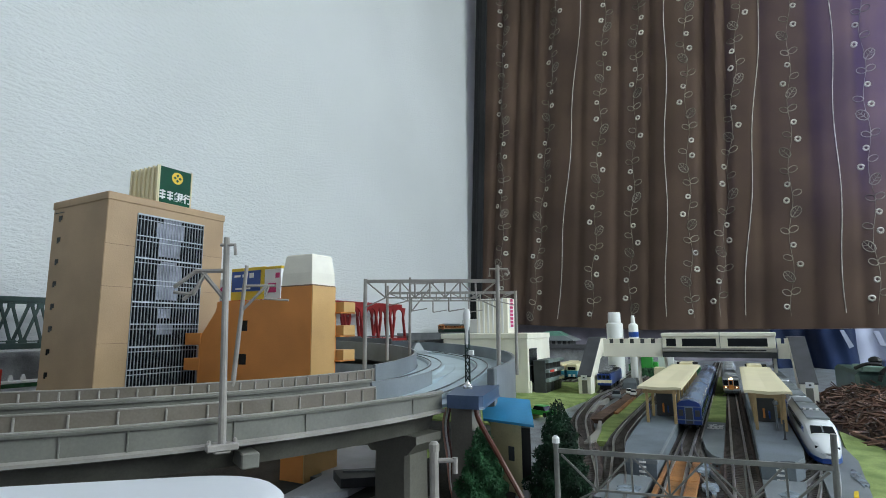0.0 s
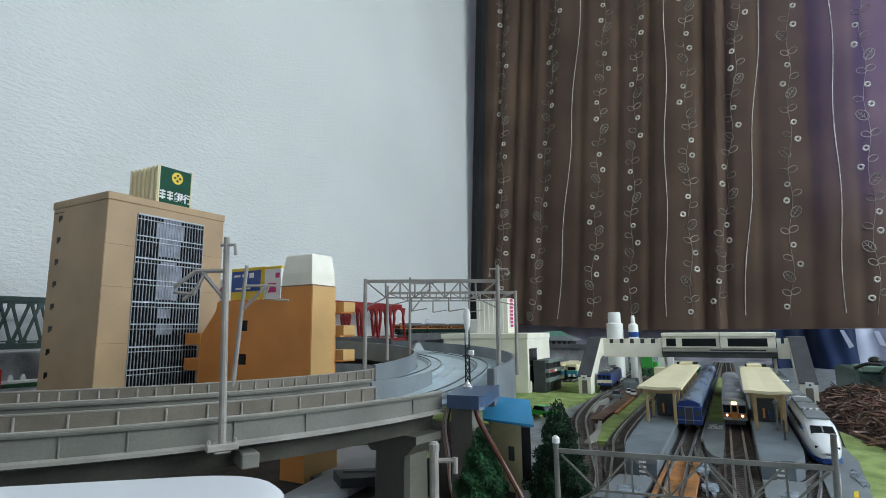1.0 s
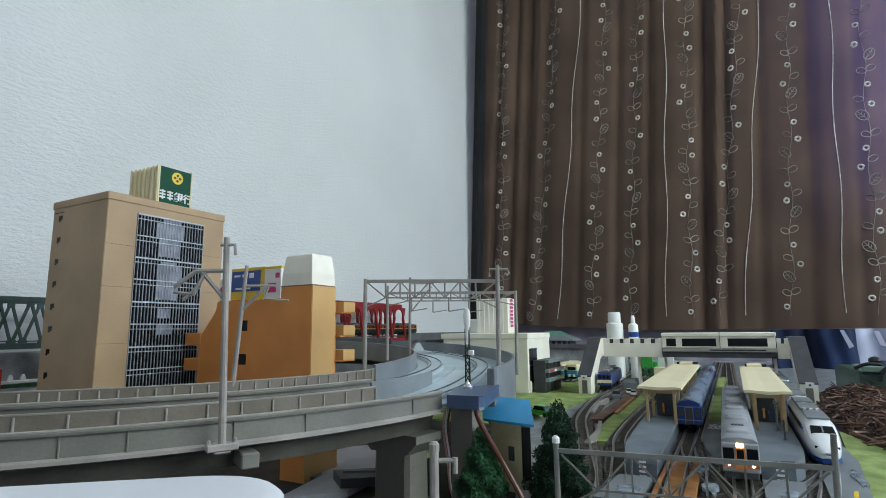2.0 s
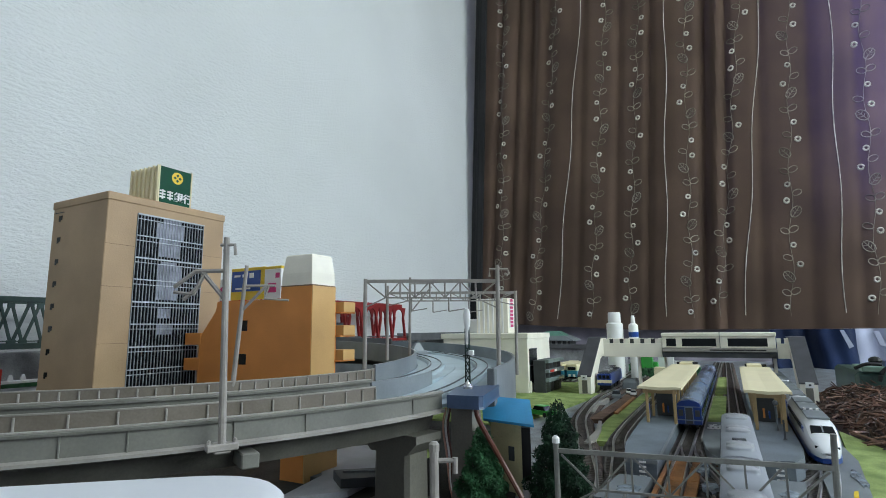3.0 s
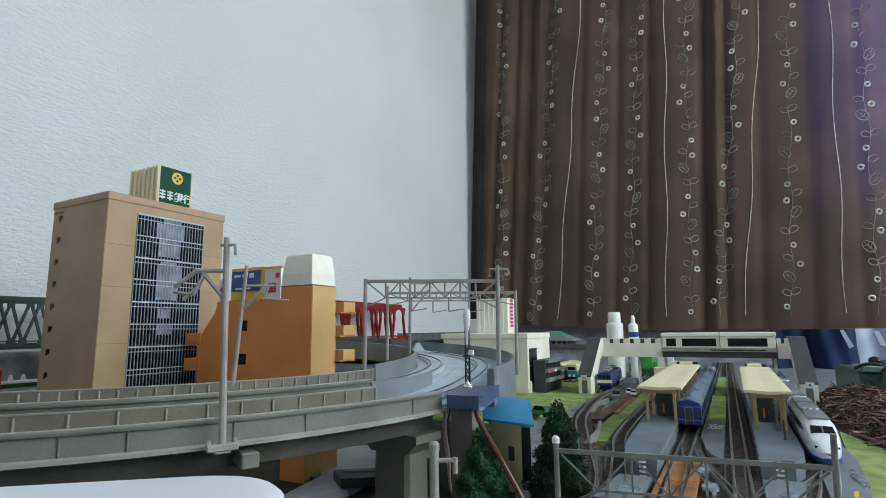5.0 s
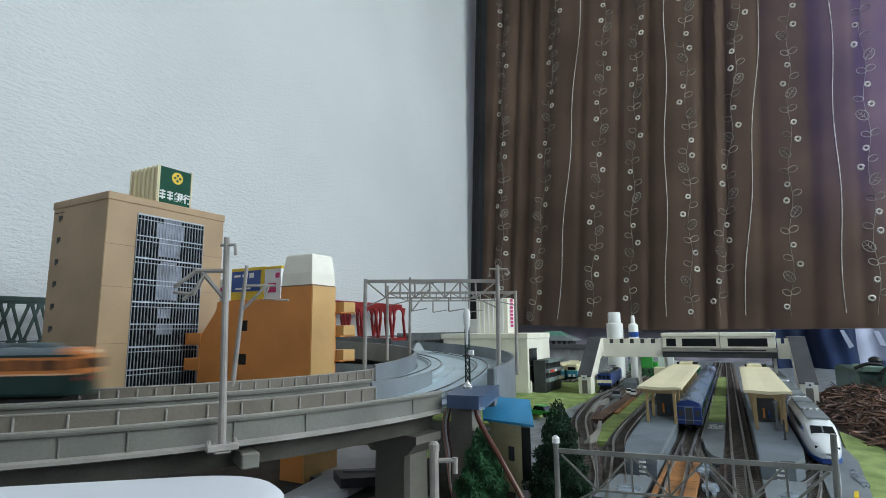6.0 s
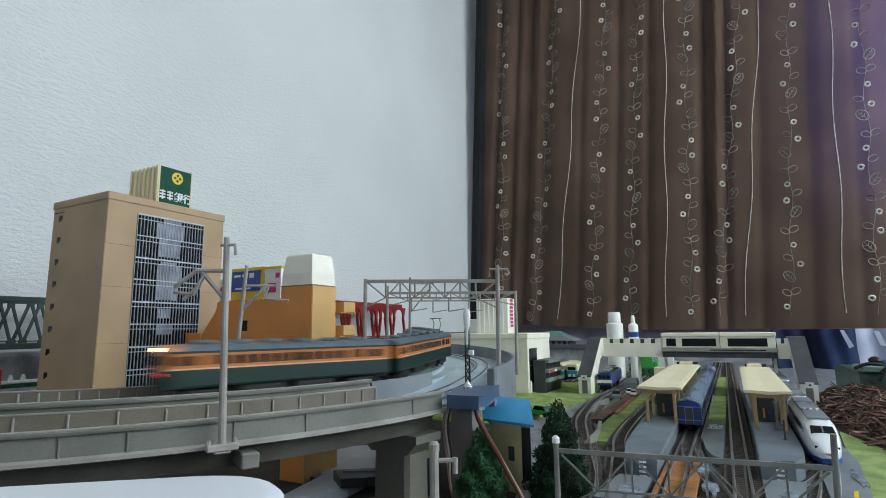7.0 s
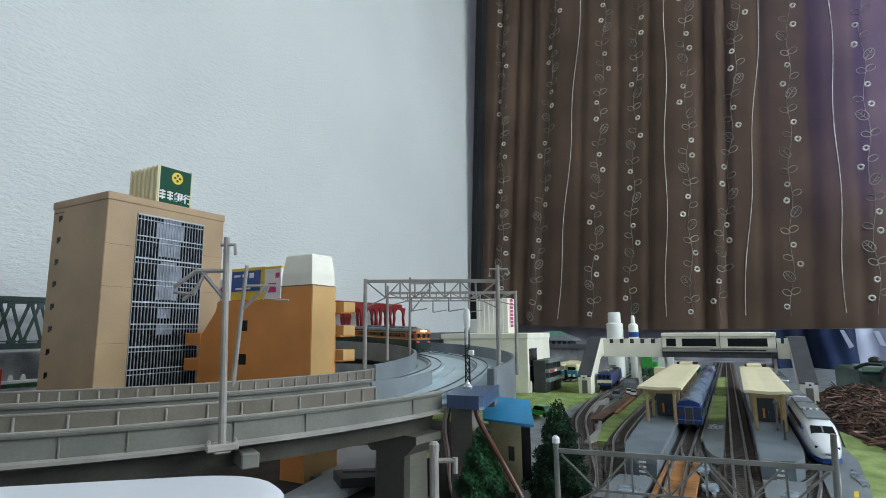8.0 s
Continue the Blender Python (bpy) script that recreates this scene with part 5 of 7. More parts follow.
# ---- station ----
def island_platform(poly, roof_x0, roof_x1, ry0, ry1, label, rlabel):
    p = thing("platform", label, "platform", "island platforms")
    part("slab", prism(poly, 0.0, 0.0160), PLATG, p)
    mx, my = sum(q[0] for q in poly) / len(poly), sum(q[1] for q in poly) / len(poly)
    grown = [(mx + (x - mx) * 1.045, my + (y - my) * 1.003) for x, y in poly]
    part("edge", prism(grown, 0.0128, 0.0152), MIDGREY, p, "pale platform edge")
    part("footing", prism(grown, 0.0, 0.0030), MIDGREY, p, "pale footing course")
    c = thing("platform_canopy", rlabel, "canopy", "platform canopies")
    xm = (roof_x0 + roof_x1) / 2
    n = 12
    part("roof", loft([[(roof_x0, y, 0.0455), (roof_x0 + 0.004, y, 0.0459), (xm, y, 0.0453), (roof_x1 - 0.004, y, 0.0459), (roof_x1, y, 0.0455), (roof_x1, y, 0.0435), (roof_x1 - 0.003, y, 0.0440), (xm, y, 0.0428), (roof_x0 + 0.003, y, 0.0440), (roof_x0, y, 0.0435)] for y in [ry0 + (ry1 - ry0) * k / n for k in range(n + 1)]]), CREAM, c, "pale cream butterfly roof")
    for k in range(9):
        y = ry0 + 0.004 + (ry1 - ry0 - 0.008) * k / 8
        for x in (roof_x0 + 0.007, roof_x1 - 0.006):
            part("post", box(x - 0.0011, x + 0.0011, y - 0.0011, y + 0.0011, 0.0160, 0.0442, 0.0002), TANPOST, c)
        part("crossbeam", box(roof_x0 + 0.004, roof_x1 - 0.004, y - 0.0009, y + 0.0009, 0.0400, 0.0430), TANPOST, c)
    part("roof_link", box(xm - 0.008, xm + 0.008, ry1, ry1 + 0.035, 0.0440, 0.0480, 0.0005), CREAM, c)
    part("roof_link_shade", join(box(roof_x0 + 0.006, xm - 0.008, ry1 + 0.002, ry1 + 0.012, 0.0440, 0.0485), box(xm + 0.008, roof_x1 - 0.003, ry1 + 0.002, ry1 + 0.012, 0.0440, 0.0485)), BLACK, c)
    st = thing("platform_kiosk", "dark stair housing with orange and blue posters on the platform", "kiosk", "platform fittings")
    part("housing", box(xm - 0.008, xm + 0.006, ry0 + 0.045, ry0 + 0.12, 0.0160, 0.0420, 0.0005), DKGREY, st)
    part("poster", box(xm - 0.003, xm - 0.0015, ry0 + 0.0443, ry0 + 0.0450, 0.0190, 0.0270), ORANGE, st, "orange poster")
    part("poster", box(xm + 0.001, xm + 0.0022, ry0 + 0.0443, ry0 + 0.0450, 0.0190, 0.0250), SHINKB, st, "blue poster")


def station():
    island_platform([(-0.0650, 0.3570), (-0.0470, 0.3585), (-0.0475, 0.40), (-0.0482, 0.84), (-0.0765, 0.84), (-0.0757, 0.50), (-0.0718, 0.400)], -0.0755, -0.0410, 0.487, 0.79, "blue-grey island platform with a tapered end", "cream station canopy on tan posts")
    island_platform([(0.0085, 0.380), (0.0262, 0.386), (0.0322, 0.402), (0.0342, 0.430), (0.0330, 0.84), (0.0075, 0.84)], 0.0040, 0.0360, 0.487, 0.768, "blue-grey island platform beside the express", "cream station canopy on tan posts")
    for x, y, h, lab in ((-0.0700, 0.512, 0.013, "slim blue post sign on the platform"), (0.0265, 0.455, 0.0135, "slim dark post on the platform")):
        s = thing("platform_sign", lab, "sign", "platform fittings")
        part("post", box(x - 0.0006, x + 0.0006, y - 0.0006, y + 0.0006, 0.0160, 0.0160 + h), SHINKB if x < 0 else DKGREY, s)
        part("base", box(x - 0.0012, x + 0.0012, y - 0.0012, y + 0.0012, 0.0160, 0.0166), DKGREY, s)
    s = thing("station_clock", "grey post with a drum head beside the canopy", "sign", "platform fittings")
    part("post", tube([(0.0245, 0.492, 0.0160), (0.0245, 0.492, 0.034)], 0.0007, 8), MIDGREY, s)
    part("head", moved(lathe([(0.0014, -0.001), (0.0019, 0), (0.0019, 0.002), (0.0014, 0.003)], 16), Matrix.Translation((0.0245, 0.4935, 0.0365)) @ Matrix.Rotation(radians(90), 4, "X")), MIDGREY, s)
    for x, y, n in ((-0.0545, 0.3548, 4), (0.0180, 0.3800, 4)):
        s = thing("ladder_post", "white rung ladder at the platform end", "ladder", "platform fittings")
        part("post", box(x - 0.0006, x + 0.0006, y - 0.0006, y + 0.0006, 0.0, 0.0165), MIDGREY, s)
        for k in range(n):
            part("rung", box(x - 0.0020, x + 0.0020, y - 0.0010, y - 0.0003, 0.0055 + 0.0028 * k, 0.0066 + 0.0028 * k), WHITE, s)
    f = thing("footbridge", "ivory station footbridge with a glazed concourse and stair towers", "footbridge")
    y0, y1 = 0.850, 0.892
    for yy in (y0, y1 - 0.003):
        part("parapet", box(-0.1770, -0.0930, yy, yy + 0.003, 0.0515, 0.0715, 0.0003), IVORY, f)
        for k in range(6):
            x = -0.1770 + 0.0150 * k
            part("merlon", box(x, x + 0.0090, yy, yy + 0.003, 0.0715, 0.0785, 0.0002), IVORY, f)
    part("walkway", box(-0.1770, -0.0930, y0 + 0.003, y1 - 0.003, 0.0515, 0.0545), MIDGREY, f)
    part("window_band", box(-0.1770, -0.0930, y0 + 0.0032, y0 + 0.0045, 0.0700, 0.0780), DKGREY, f, "dark openings behind the parapet")
    part("concourse", box(-0.0920, 0.0500, y0 - 0.001, y1, 0.0655, 0.0810, 0.0005), IVORY, f)
    part("roof", box(-0.0930, 0.0512, y0 - 0.003, y1 + 0.002, 0.0810, 0.0866, 0.0008), IVORY, f, "ivory roof")
    part("roof_joint", box(-0.0172, -0.0164, y0 - 0.0034, y1 + 0.0022, 0.0640, 0.0868), MIDGREY, f)
    part("apron", box(-0.0925, 0.0505, y0 - 0.006, y1, 0.0600, 0.0655, 0.0005), VIAL, f, "grey lower apron")
    part("underside", box(-0.0925, 0.0505, y0 - 0.003, y1, 0.0520, 0.0600), DKGREY, f)
    part("apron_slot", box(-0.030, 0.038, y0 - 0.0063, y0 - 0.0058, 0.0618, 0.0634), BLACK, f)
    for a, b in ((-0.0865, -0.0735), (-0.0655, -0.0215), (-0.0070, 0.0405)):
        w = part("window", box(a, b, y0 - 0.0014, y0, 0.0675, 0.0785), DARKW, f, "dark concourse window")
        part("sill", box(a - 0.0005, b + 0.0005, y0 - 0.0020, y0 - 0.0010, 0.0665, 0.0675), IVORY, w)
    part("parapet", box(0.0512, 0.0650, y0, y0 + 0.003, 0.0515, 0.0715, 0.0003), IVORY, f)
    part("merlon", box(0.0512, 0.0560, y0, y0 + 0.003, 0.0715, 0.0785), IVORY, f)
    part("merlon", box(0.0600, 0.0650, y0, y0 + 0.003, 0.0715, 0.0785), IVORY, f)
    part("walkway", box(0.0512, 0.0650, y0 + 0.003, y1 - 0.003, 0.0515, 0.0545), MIDGREY, f)
    # enclosed stairs at both ends
    for x0, x1, ya, zb, lab in ((-0.1990, -0.1815, 0.775, 0.026, "dark grey enclosed stair falling towards the street"), (0.0655, 0.0830, 0.770, 0.026, "dark grey enclosed stair beside the express track")):
        stair = part("stair_tower", loft([[(x, yy, zz) for yy, zz in ((ya, zb - 0.024), (ya, zb), (y0 + 0.004, 0.0785), (y1, 0.0785), (y1, 0.0515), (y0 + 0.01, 0.0515), (y0 - 0.005, 0.048), (ya + 0.018, zb - 0.024))] for x in (x0, x1)]), IVORY, f, lab)
        part("stair_roof", loft([[(x, yy, zz) for yy, zz in ((ya - 0.001, zb + 0.0004), (y0 + 0.002, 0.0790), (y1 + 0.001, 0.0790), (y1 + 0.001, 0.0806), (y0 + 0.002, 0.0808), (ya - 0.001, zb + 0.0022))] for x in (x0 - 0.001, x1 + 0.0006)]), ROOFG, stair)
        part("doorway", box(x0 + 0.005, x1 - 0.005, ya - 0.0004, ya + 0.001, zb - 0.022, zb - 0.004), PIERM, stair)
        part("notice", box(x0 + 0.005, x1 - 0.004, ya - 0.006, ya - 0.004, zb - 0.003, zb + 0.003), WHITE, stair)
        part("notice_bar", box(x0 + 0.008, x1 - 0.007, ya - 0.0064, ya - 0.006, zb - 0.001, zb + 0.0012), DKGREY, stair)
        part("notice_arm", box(x0 + 0.008, x1 - 0.007, ya - 0.0045, ya + 0.002, zb - 0.003, zb - 0.002), MIDGREY, stair)
    for x in (-0.0925, 0.0460, -0.1300):
        part("leg", box(x, x + 0.004, y0 + 0.012, y0 + 0.020, 0.0, 0.0525, 0.0004), IVORY, f)


# ---- rolling stock: origin on the rail head, front towards +y ----
def slab_section(w, za, zb):
    return [(-w / 2, za), (-w / 2, zb), (w / 2, zb), (w / 2, za)]


def along_y(sec, ys):
    return loft([[(x, y, z) for x, z in sec] for y in ys])


def bogies(c, L, w):
    for y in (-L * 0.35, L * 0.35):
        b = part("bogie", join(box(-w * 0.40, -w * 0.30, y - 0.0095, y + 0.0095, 0.0022, 0.0052, 0.0004), box(w * 0.30, w * 0.40, y - 0.0095, y + 0.0095, 0.0022, 0.0052, 0.0004), box(-w * 0.3, w * 0.3, y - 0.002, y + 0.002, 0.0025, 0.0060)), BLACK, c)
        for yy in (y - 0.0070, y + 0.0070):
            part("wheelset", join(*[moved(lathe([(0.0004, -0.0009), (0.0029, -0.0009), (0.0027, 0.0009), (0.0004, 0.0009)], 14), Matrix.Translation((x, yy, 0.0029)) @ Matrix.Rotation(radians(90), 4, "Y")) for x in (-0.0047, 0.0047)]), DKGREY, b)
    part("underframe", join(box(-w * 0.42, w * 0.42, -L * 0.22, -L * 0.03, 0.0024, 0.0062, 0.0003), box(-w * 0.42, w * 0.42, L * 0.02, L * 0.20, 0.0028, 0.0062, 0.0003), box(-w * 0.3, w * 0.3, -L * 0.47, L * 0.47, 0.0055, 0.0066)), BLACK, c)
    part("coupler", box(-0.0012, 0.0012, L * 0.49, L * 0.49 + 0.0035, 0.0040, 0.0056), BLACK, c)
    part("coupler", box(-0.0012, 0.0012, -L * 0.49 - 0.0035, -L * 0.49, 0.0040, 0.0056), BLACK, c)


def side_windows(c, w, ys, z0, z1, half, material=DARKW):
    first = None
    for s in (-1, 1):
        for y in ys:
            if first is None:
                first = part("window", box(-0.00035, 0.00035, -half, half, z0, z1, 0.0002), material, c)
                first.matrix_basis = Matrix.Translation((s * w / 2, y, 0))
            else:
                again(first, c, Matrix.Translation((s * w / 2, y, 0)))


def suburban_car(cab, label):
    """Orange and green suburban car; cab: +1 front, -1 rear, 0 none."""
    c = thing("suburban_car", label, "train car", "orange and green suburban train")
    L, w = 0.1300, 0.0190
    h = L / 2
    part("lower_body", along_y([(-w / 2 * 0.97, 0.0062), (-w / 2, 0.0072), (-w / 2, 0.0145), (w / 2, 0.0145), (w / 2, 0.0072), (w / 2 * 0.97, 0.0062)], (-h, h)), AGREEN, c, "dark green lower side")
    part("stripe", along_y(slab_section(w + 0.0003, 0.0142, 0.0149), (-h + 0.0004, h - 0.0004)), PEACH, c, "pale peach dividing stripe")
    part("upper_body", along_y(slab_section(w, 0.0147, 0.0216), (-h, h)), AORANGE, c, "orange window band")
    part("gutter", along_y(slab_section(w + 0.0004, 0.0214, 0.0224), (-h, h)), AGREEN, c, "dark green gutter line")
    part("roof", along_y([(-w / 2, 0.0222), (-w * 0.46, 0.0236), (-w * 0.3, 0.0250), (0, 0.0256), (w * 0.3, 0.0250), (w * 0.46, 0.0236), (w / 2, 0.0222)], (-h + (0.006 if cab == -1 else 0), h - (0.006 if cab == 1 else 0))), TROOF, c, "grey roof", smooth=True)
    doors = [-h + 0.024, 0.0, h - 0.024]
    ys = []
    k = -h + 0.0065
    while k < h - 0.005:
        if min(abs(k - d) for d in doors) > 0.0048:
            ys.append(k)
        k += 0.0064
    side_windows(c, w, ys, 0.0162, 0.0202, 0.0023)
    side_windows(c, w, [d + e for d in doors for e in (-0.0021, 0.0021)], 0.0162, 0.0205, 0.0014)
    for y in (-0.045, -0.027, -0.009, 0.009, 0.027, 0.045):
        if abs(y) < h - 0.012:
            part("roof_vent", box(-0.0034, 0.0034, y - 0.0050, y + 0.0050, 0.0250, 0.0272, 0.0006), TROOF, c, "rounded roof vent")
    if cab == 0:
        part("pantograph_base", box(-0.0040, 0.0040, 0.050, 0.060, 0.0252, 0.0266), DKGREY, c)
        part("pantograph", join(beam((-0.003, 0.051, 0.0266), (-0.003, 0.057, 0.0320), 0.0006, 0.0006), beam((0.003, 0.051, 0.0266), (0.003, 0.057, 0.0320), 0.0006, 0.0006), beam((-0.003, 0.057, 0.0320), (-0.003, 0.052, 0.0365), 0.0005, 0.0005), beam((0.003, 0.057, 0.0320), (0.003, 0.052, 0.0365), 0.0005, 0.0005), beam((-0.005, 0.052, 0.0365), (0.005, 0.052, 0.0365), 0.0008, 0.0008)), MIDGREY, c)
    bogies(c, L, w)
    for e in (-1, 1):
        if e == cab:
            y = e * h
            part("cab_front", loft([[(a * w / 2, y + e * dy, z) for a in (-1, -0.5, 0.5, 1) for dy in ((0.0,) if abs(a) == 1 else (bulge,))] + [(a * w / 2, y - e * 0.004, z) for a in (1, -1)] for z, bulge in ((0.0145, 0.0012), (0.0215, 0.0012))]), AORANGE, c, "orange cab front")
            part("cab_dome", loft([[(a * w / 2 * k, y + e * (0.0010 * (1 if abs(a) < 0.9 else 0) - s), z) for a in (-1, -0.5, 0.5, 1)] + [(a * w / 2 * k, y - e * 0.0075, z) for a in (1, -1)] for z, k, s in ((0.0215, 1.0, 0), (0.0236, 0.94, 0.0003), (0.0252, 0.6, 0.0020))]), AORANGE, c, "orange roof dome")
            part("cab_skirt", loft([[(a * w / 2, y + e * (0.0011 if abs(a) < 0.9 else 0), z) for a in (-1, -0.5, 0.5, 1)] + [(a * w / 2, y - e * 0.004, z) for a in (1, -1)] for z in (0.0062, 0.0145)]), AGREEN, c, "dark green cab lower front")
            for a in (-0.0060, 0.0, 0.0060):
                part("cab_window", box(a - 0.0023, a + 0.0023, y + e * 0.0008 - 0.0008, y + e * 0.0008 + 0.0008, 0.0166, 0.0206, 0.0002), DARKW, c)
            part("headlight", box(-0.0026, 0.0026, y + e * 0.0008 - 0.0008, y + e * 0.0008 + 0.0008, 0.0224, 0.0240, 0.0005), LAMPW if cab < 0 else CREAM, c, "lit headlight" if cab < 0 else "pale headlight")
            for a in (-0.0068, 0.0068):
                part("tail_lamp", moved(lathe([(0.0008, 0), (0.0008, 0.0022)], 10), Matrix.Translation((a, y - 0.0011, 0.0124)) @ Matrix.Rotation(radians(-90), 4, "X")), LAMPR if cab < 0 else RED, c, "red tail lamp")
            part("snow_plough", box(-0.0075, 0.0075, y - 0.001, y + 0.001, 0.0022, 0.0058), BLACK, c)
        else:
            part("gangway", box(-0.0034, 0.0034, e * (h + 0.0010) - 0.0010, e * (h + 0.0010) + 0.0010, 0.0070, 0.0215), BLACK, c)
    c.scale.z = 1.07
    return c


def silver_car(front, label):
    c = thing("commuter_car", label, "train car", "silver commuter train")
    L, w = 0.1480, 0.0190
    h = L / 2
    part("body", along_y(slab_section(w, 0.0064, 0.0216), (-h, h)), SILVER, c, "stainless steel body")
    part("stripe", along_y(slab_section(w + 0.0004, 0.0120, 0.0134), (-h + 0.0004, h - 0.003)), AORANGE, c, "orange stripe")
    part("roof", along_y([(-w / 2, 0.0216), (-w * 0.47, 0.0234), (-w * 0.36, 0.0246), (0, 0.0252), (w * 0.36, 0.0246), (w * 0.47, 0.0234), (w / 2, 0.0216)], (-h, h)), SILVROOF, c, "pale grey roof", smooth=True)
    side_windows(c, w, [(-0.060 + 0.0109 * k) for k in range(12)], 0.0145, 0.0200, 0.0036)
    for y in (-0.058, -0.0485, -0.006, 0.0035, 0.046, 0.0555):
        part("air_conditioner", loft([[(0.0068 * k * math.cos(a), y + 0.0036 * k * math.sin(a), z) for a in [math.pi * q / 8 for q in range(16)]] for z, k in ((0.0244, 1), (0.0262, 0.97), (0.0270, 0.72), (0.0273, 0.3))]), SILVER, c, "bright lens-shaped roof unit", smooth=True)
    part("roof_grille", box(-0.0035, 0.0035, 0.0275, 0.0315, 0.0248, 0.0256), DKGREY, c)
    bogies(c, L, w)
    if front:
        part("cab_front", box(-w / 2, w / 2, h, h + 0.0014, 0.0064, 0.0222, 0.0005), SILVER, c, "silver cab front")
        part("front_band", box(-w / 2 + 0.0004, w / 2 - 0.0004, h + 0.0012, h + 0.0018, 0.0090, 0.0122), AORANGE, c, "orange band across the front")
        for a in (-0.0060, 0.0060):
            part("cab_window", box(a - 0.0028, a + 0.0028, h + 0.0012, h + 0.0019, 0.0128, 0.0196, 0.0002), DARKW, c)
            part("headlight", moved(lathe([(0.0008, 0), (0.0008, 0.0010)], 12), Matrix.Translation((a, h + 0.0024, 0.0106)) @ Matrix.Rotation(radians(90), 4, "X")), LAMPW, c, "lit round headlight")
        part("gangway_door", box(-0.0026, 0.0026, h + 0.0012, h + 0.0021, 0.0076, 0.0198, 0.0002), ORANGE, c, "orange end door")
        part("door_window", box(-0.0018, 0.0018, h + 0.0020, h + 0.0023, 0.0138, 0.0190, 0.0001), DARKW, c)
        part("destination_lamp", box(-0.0020, 0.0020, h + 0.0012, h + 0.0024, 0.0202, 0.0222, 0.0004), LAMPW, c, "lit destination lamp")
        part("skirt", box(-w / 2 + 0.001, w / 2 - 0.001, h - 0.004, h + 0.001, 0.0030, 0.0064, 0.0004), DKGREY, c)
    return c


def sleeping_coach(y, end, label):
    c = thing("sleeping_coach", label, "train car", "blue sleeping train", at=Matrix.Translation((-0.038, y, 0.007)))
    L, w = 0.156, 0.0188
    h = L / 2
    part("body", along_y(slab_section(w, 0.0064, 0.0212), (-h, h)), BLUEC, c, "deep blue body")
    for z in (0.0098, 0.0206):
        part("stripe", along_y(slab_section(w + 0.0004, z, z + 0.0006), (-h - 0.0002, h + 0.0002)), COACHR, c, "thin pale stripe")
    part("roof", along_y([(-w / 2, 0.0212), (-w * 0.47, 0.0232), (-w * 0.36, 0.0252), (-w * 0.18, 0.0265), (0, 0.0270), (w * 0.18, 0.0265), (w * 0.36, 0.0252), (w * 0.47, 0.0232), (w / 2, 0.0212)], (-h + 0.001, h - 0.001)), COACHR, c, "glossy grey-blue arched roof", smooth=True)
    part("roof_end", along_y([(-w / 2, 0.0212), (-w * 0.47, 0.0232), (-w * 0.36, 0.0250), (0, 0.0264), (w * 0.36, 0.0250), (w * 0.47, 0.0232), (w / 2, 0.0212)], (-h, -h + 0.001)), BLUEC, c)
    side_windows(c, w, [(-0.064 + 0.0107 * k) for k in range(13)], 0.0125, 0.0182, 0.0032)
    bogies(c, L, w)
    if end:
        part("end_frame", join(box(-0.0034, -0.0028, -h - 0.0008, -h, 0.0066, 0.0206), box(0.0028, 0.0034, -h - 0.0008, -h, 0.0066, 0.0206), box(-0.0034, 0.0034, -h - 0.0008, -h, 0.0200, 0.0206)), COACHR, c, "pale door frame")
        part("end_door", box(-0.0026, 0.0026, -h - 0.0004, -h, 0.0068, 0.0200), DKGREY, c)
        for a in (-0.0064, 0.0064):
            part("end_window", box(a - 0.0018, a + 0.0018, -h - 0.0003, -h, 0.0130, 0.0182), DKGREY, c)
        part("end_sill", box(-w / 2, w / 2, -h - 0.0005, -h, 0.0095, 0.0103), COACHR, c)
    return c


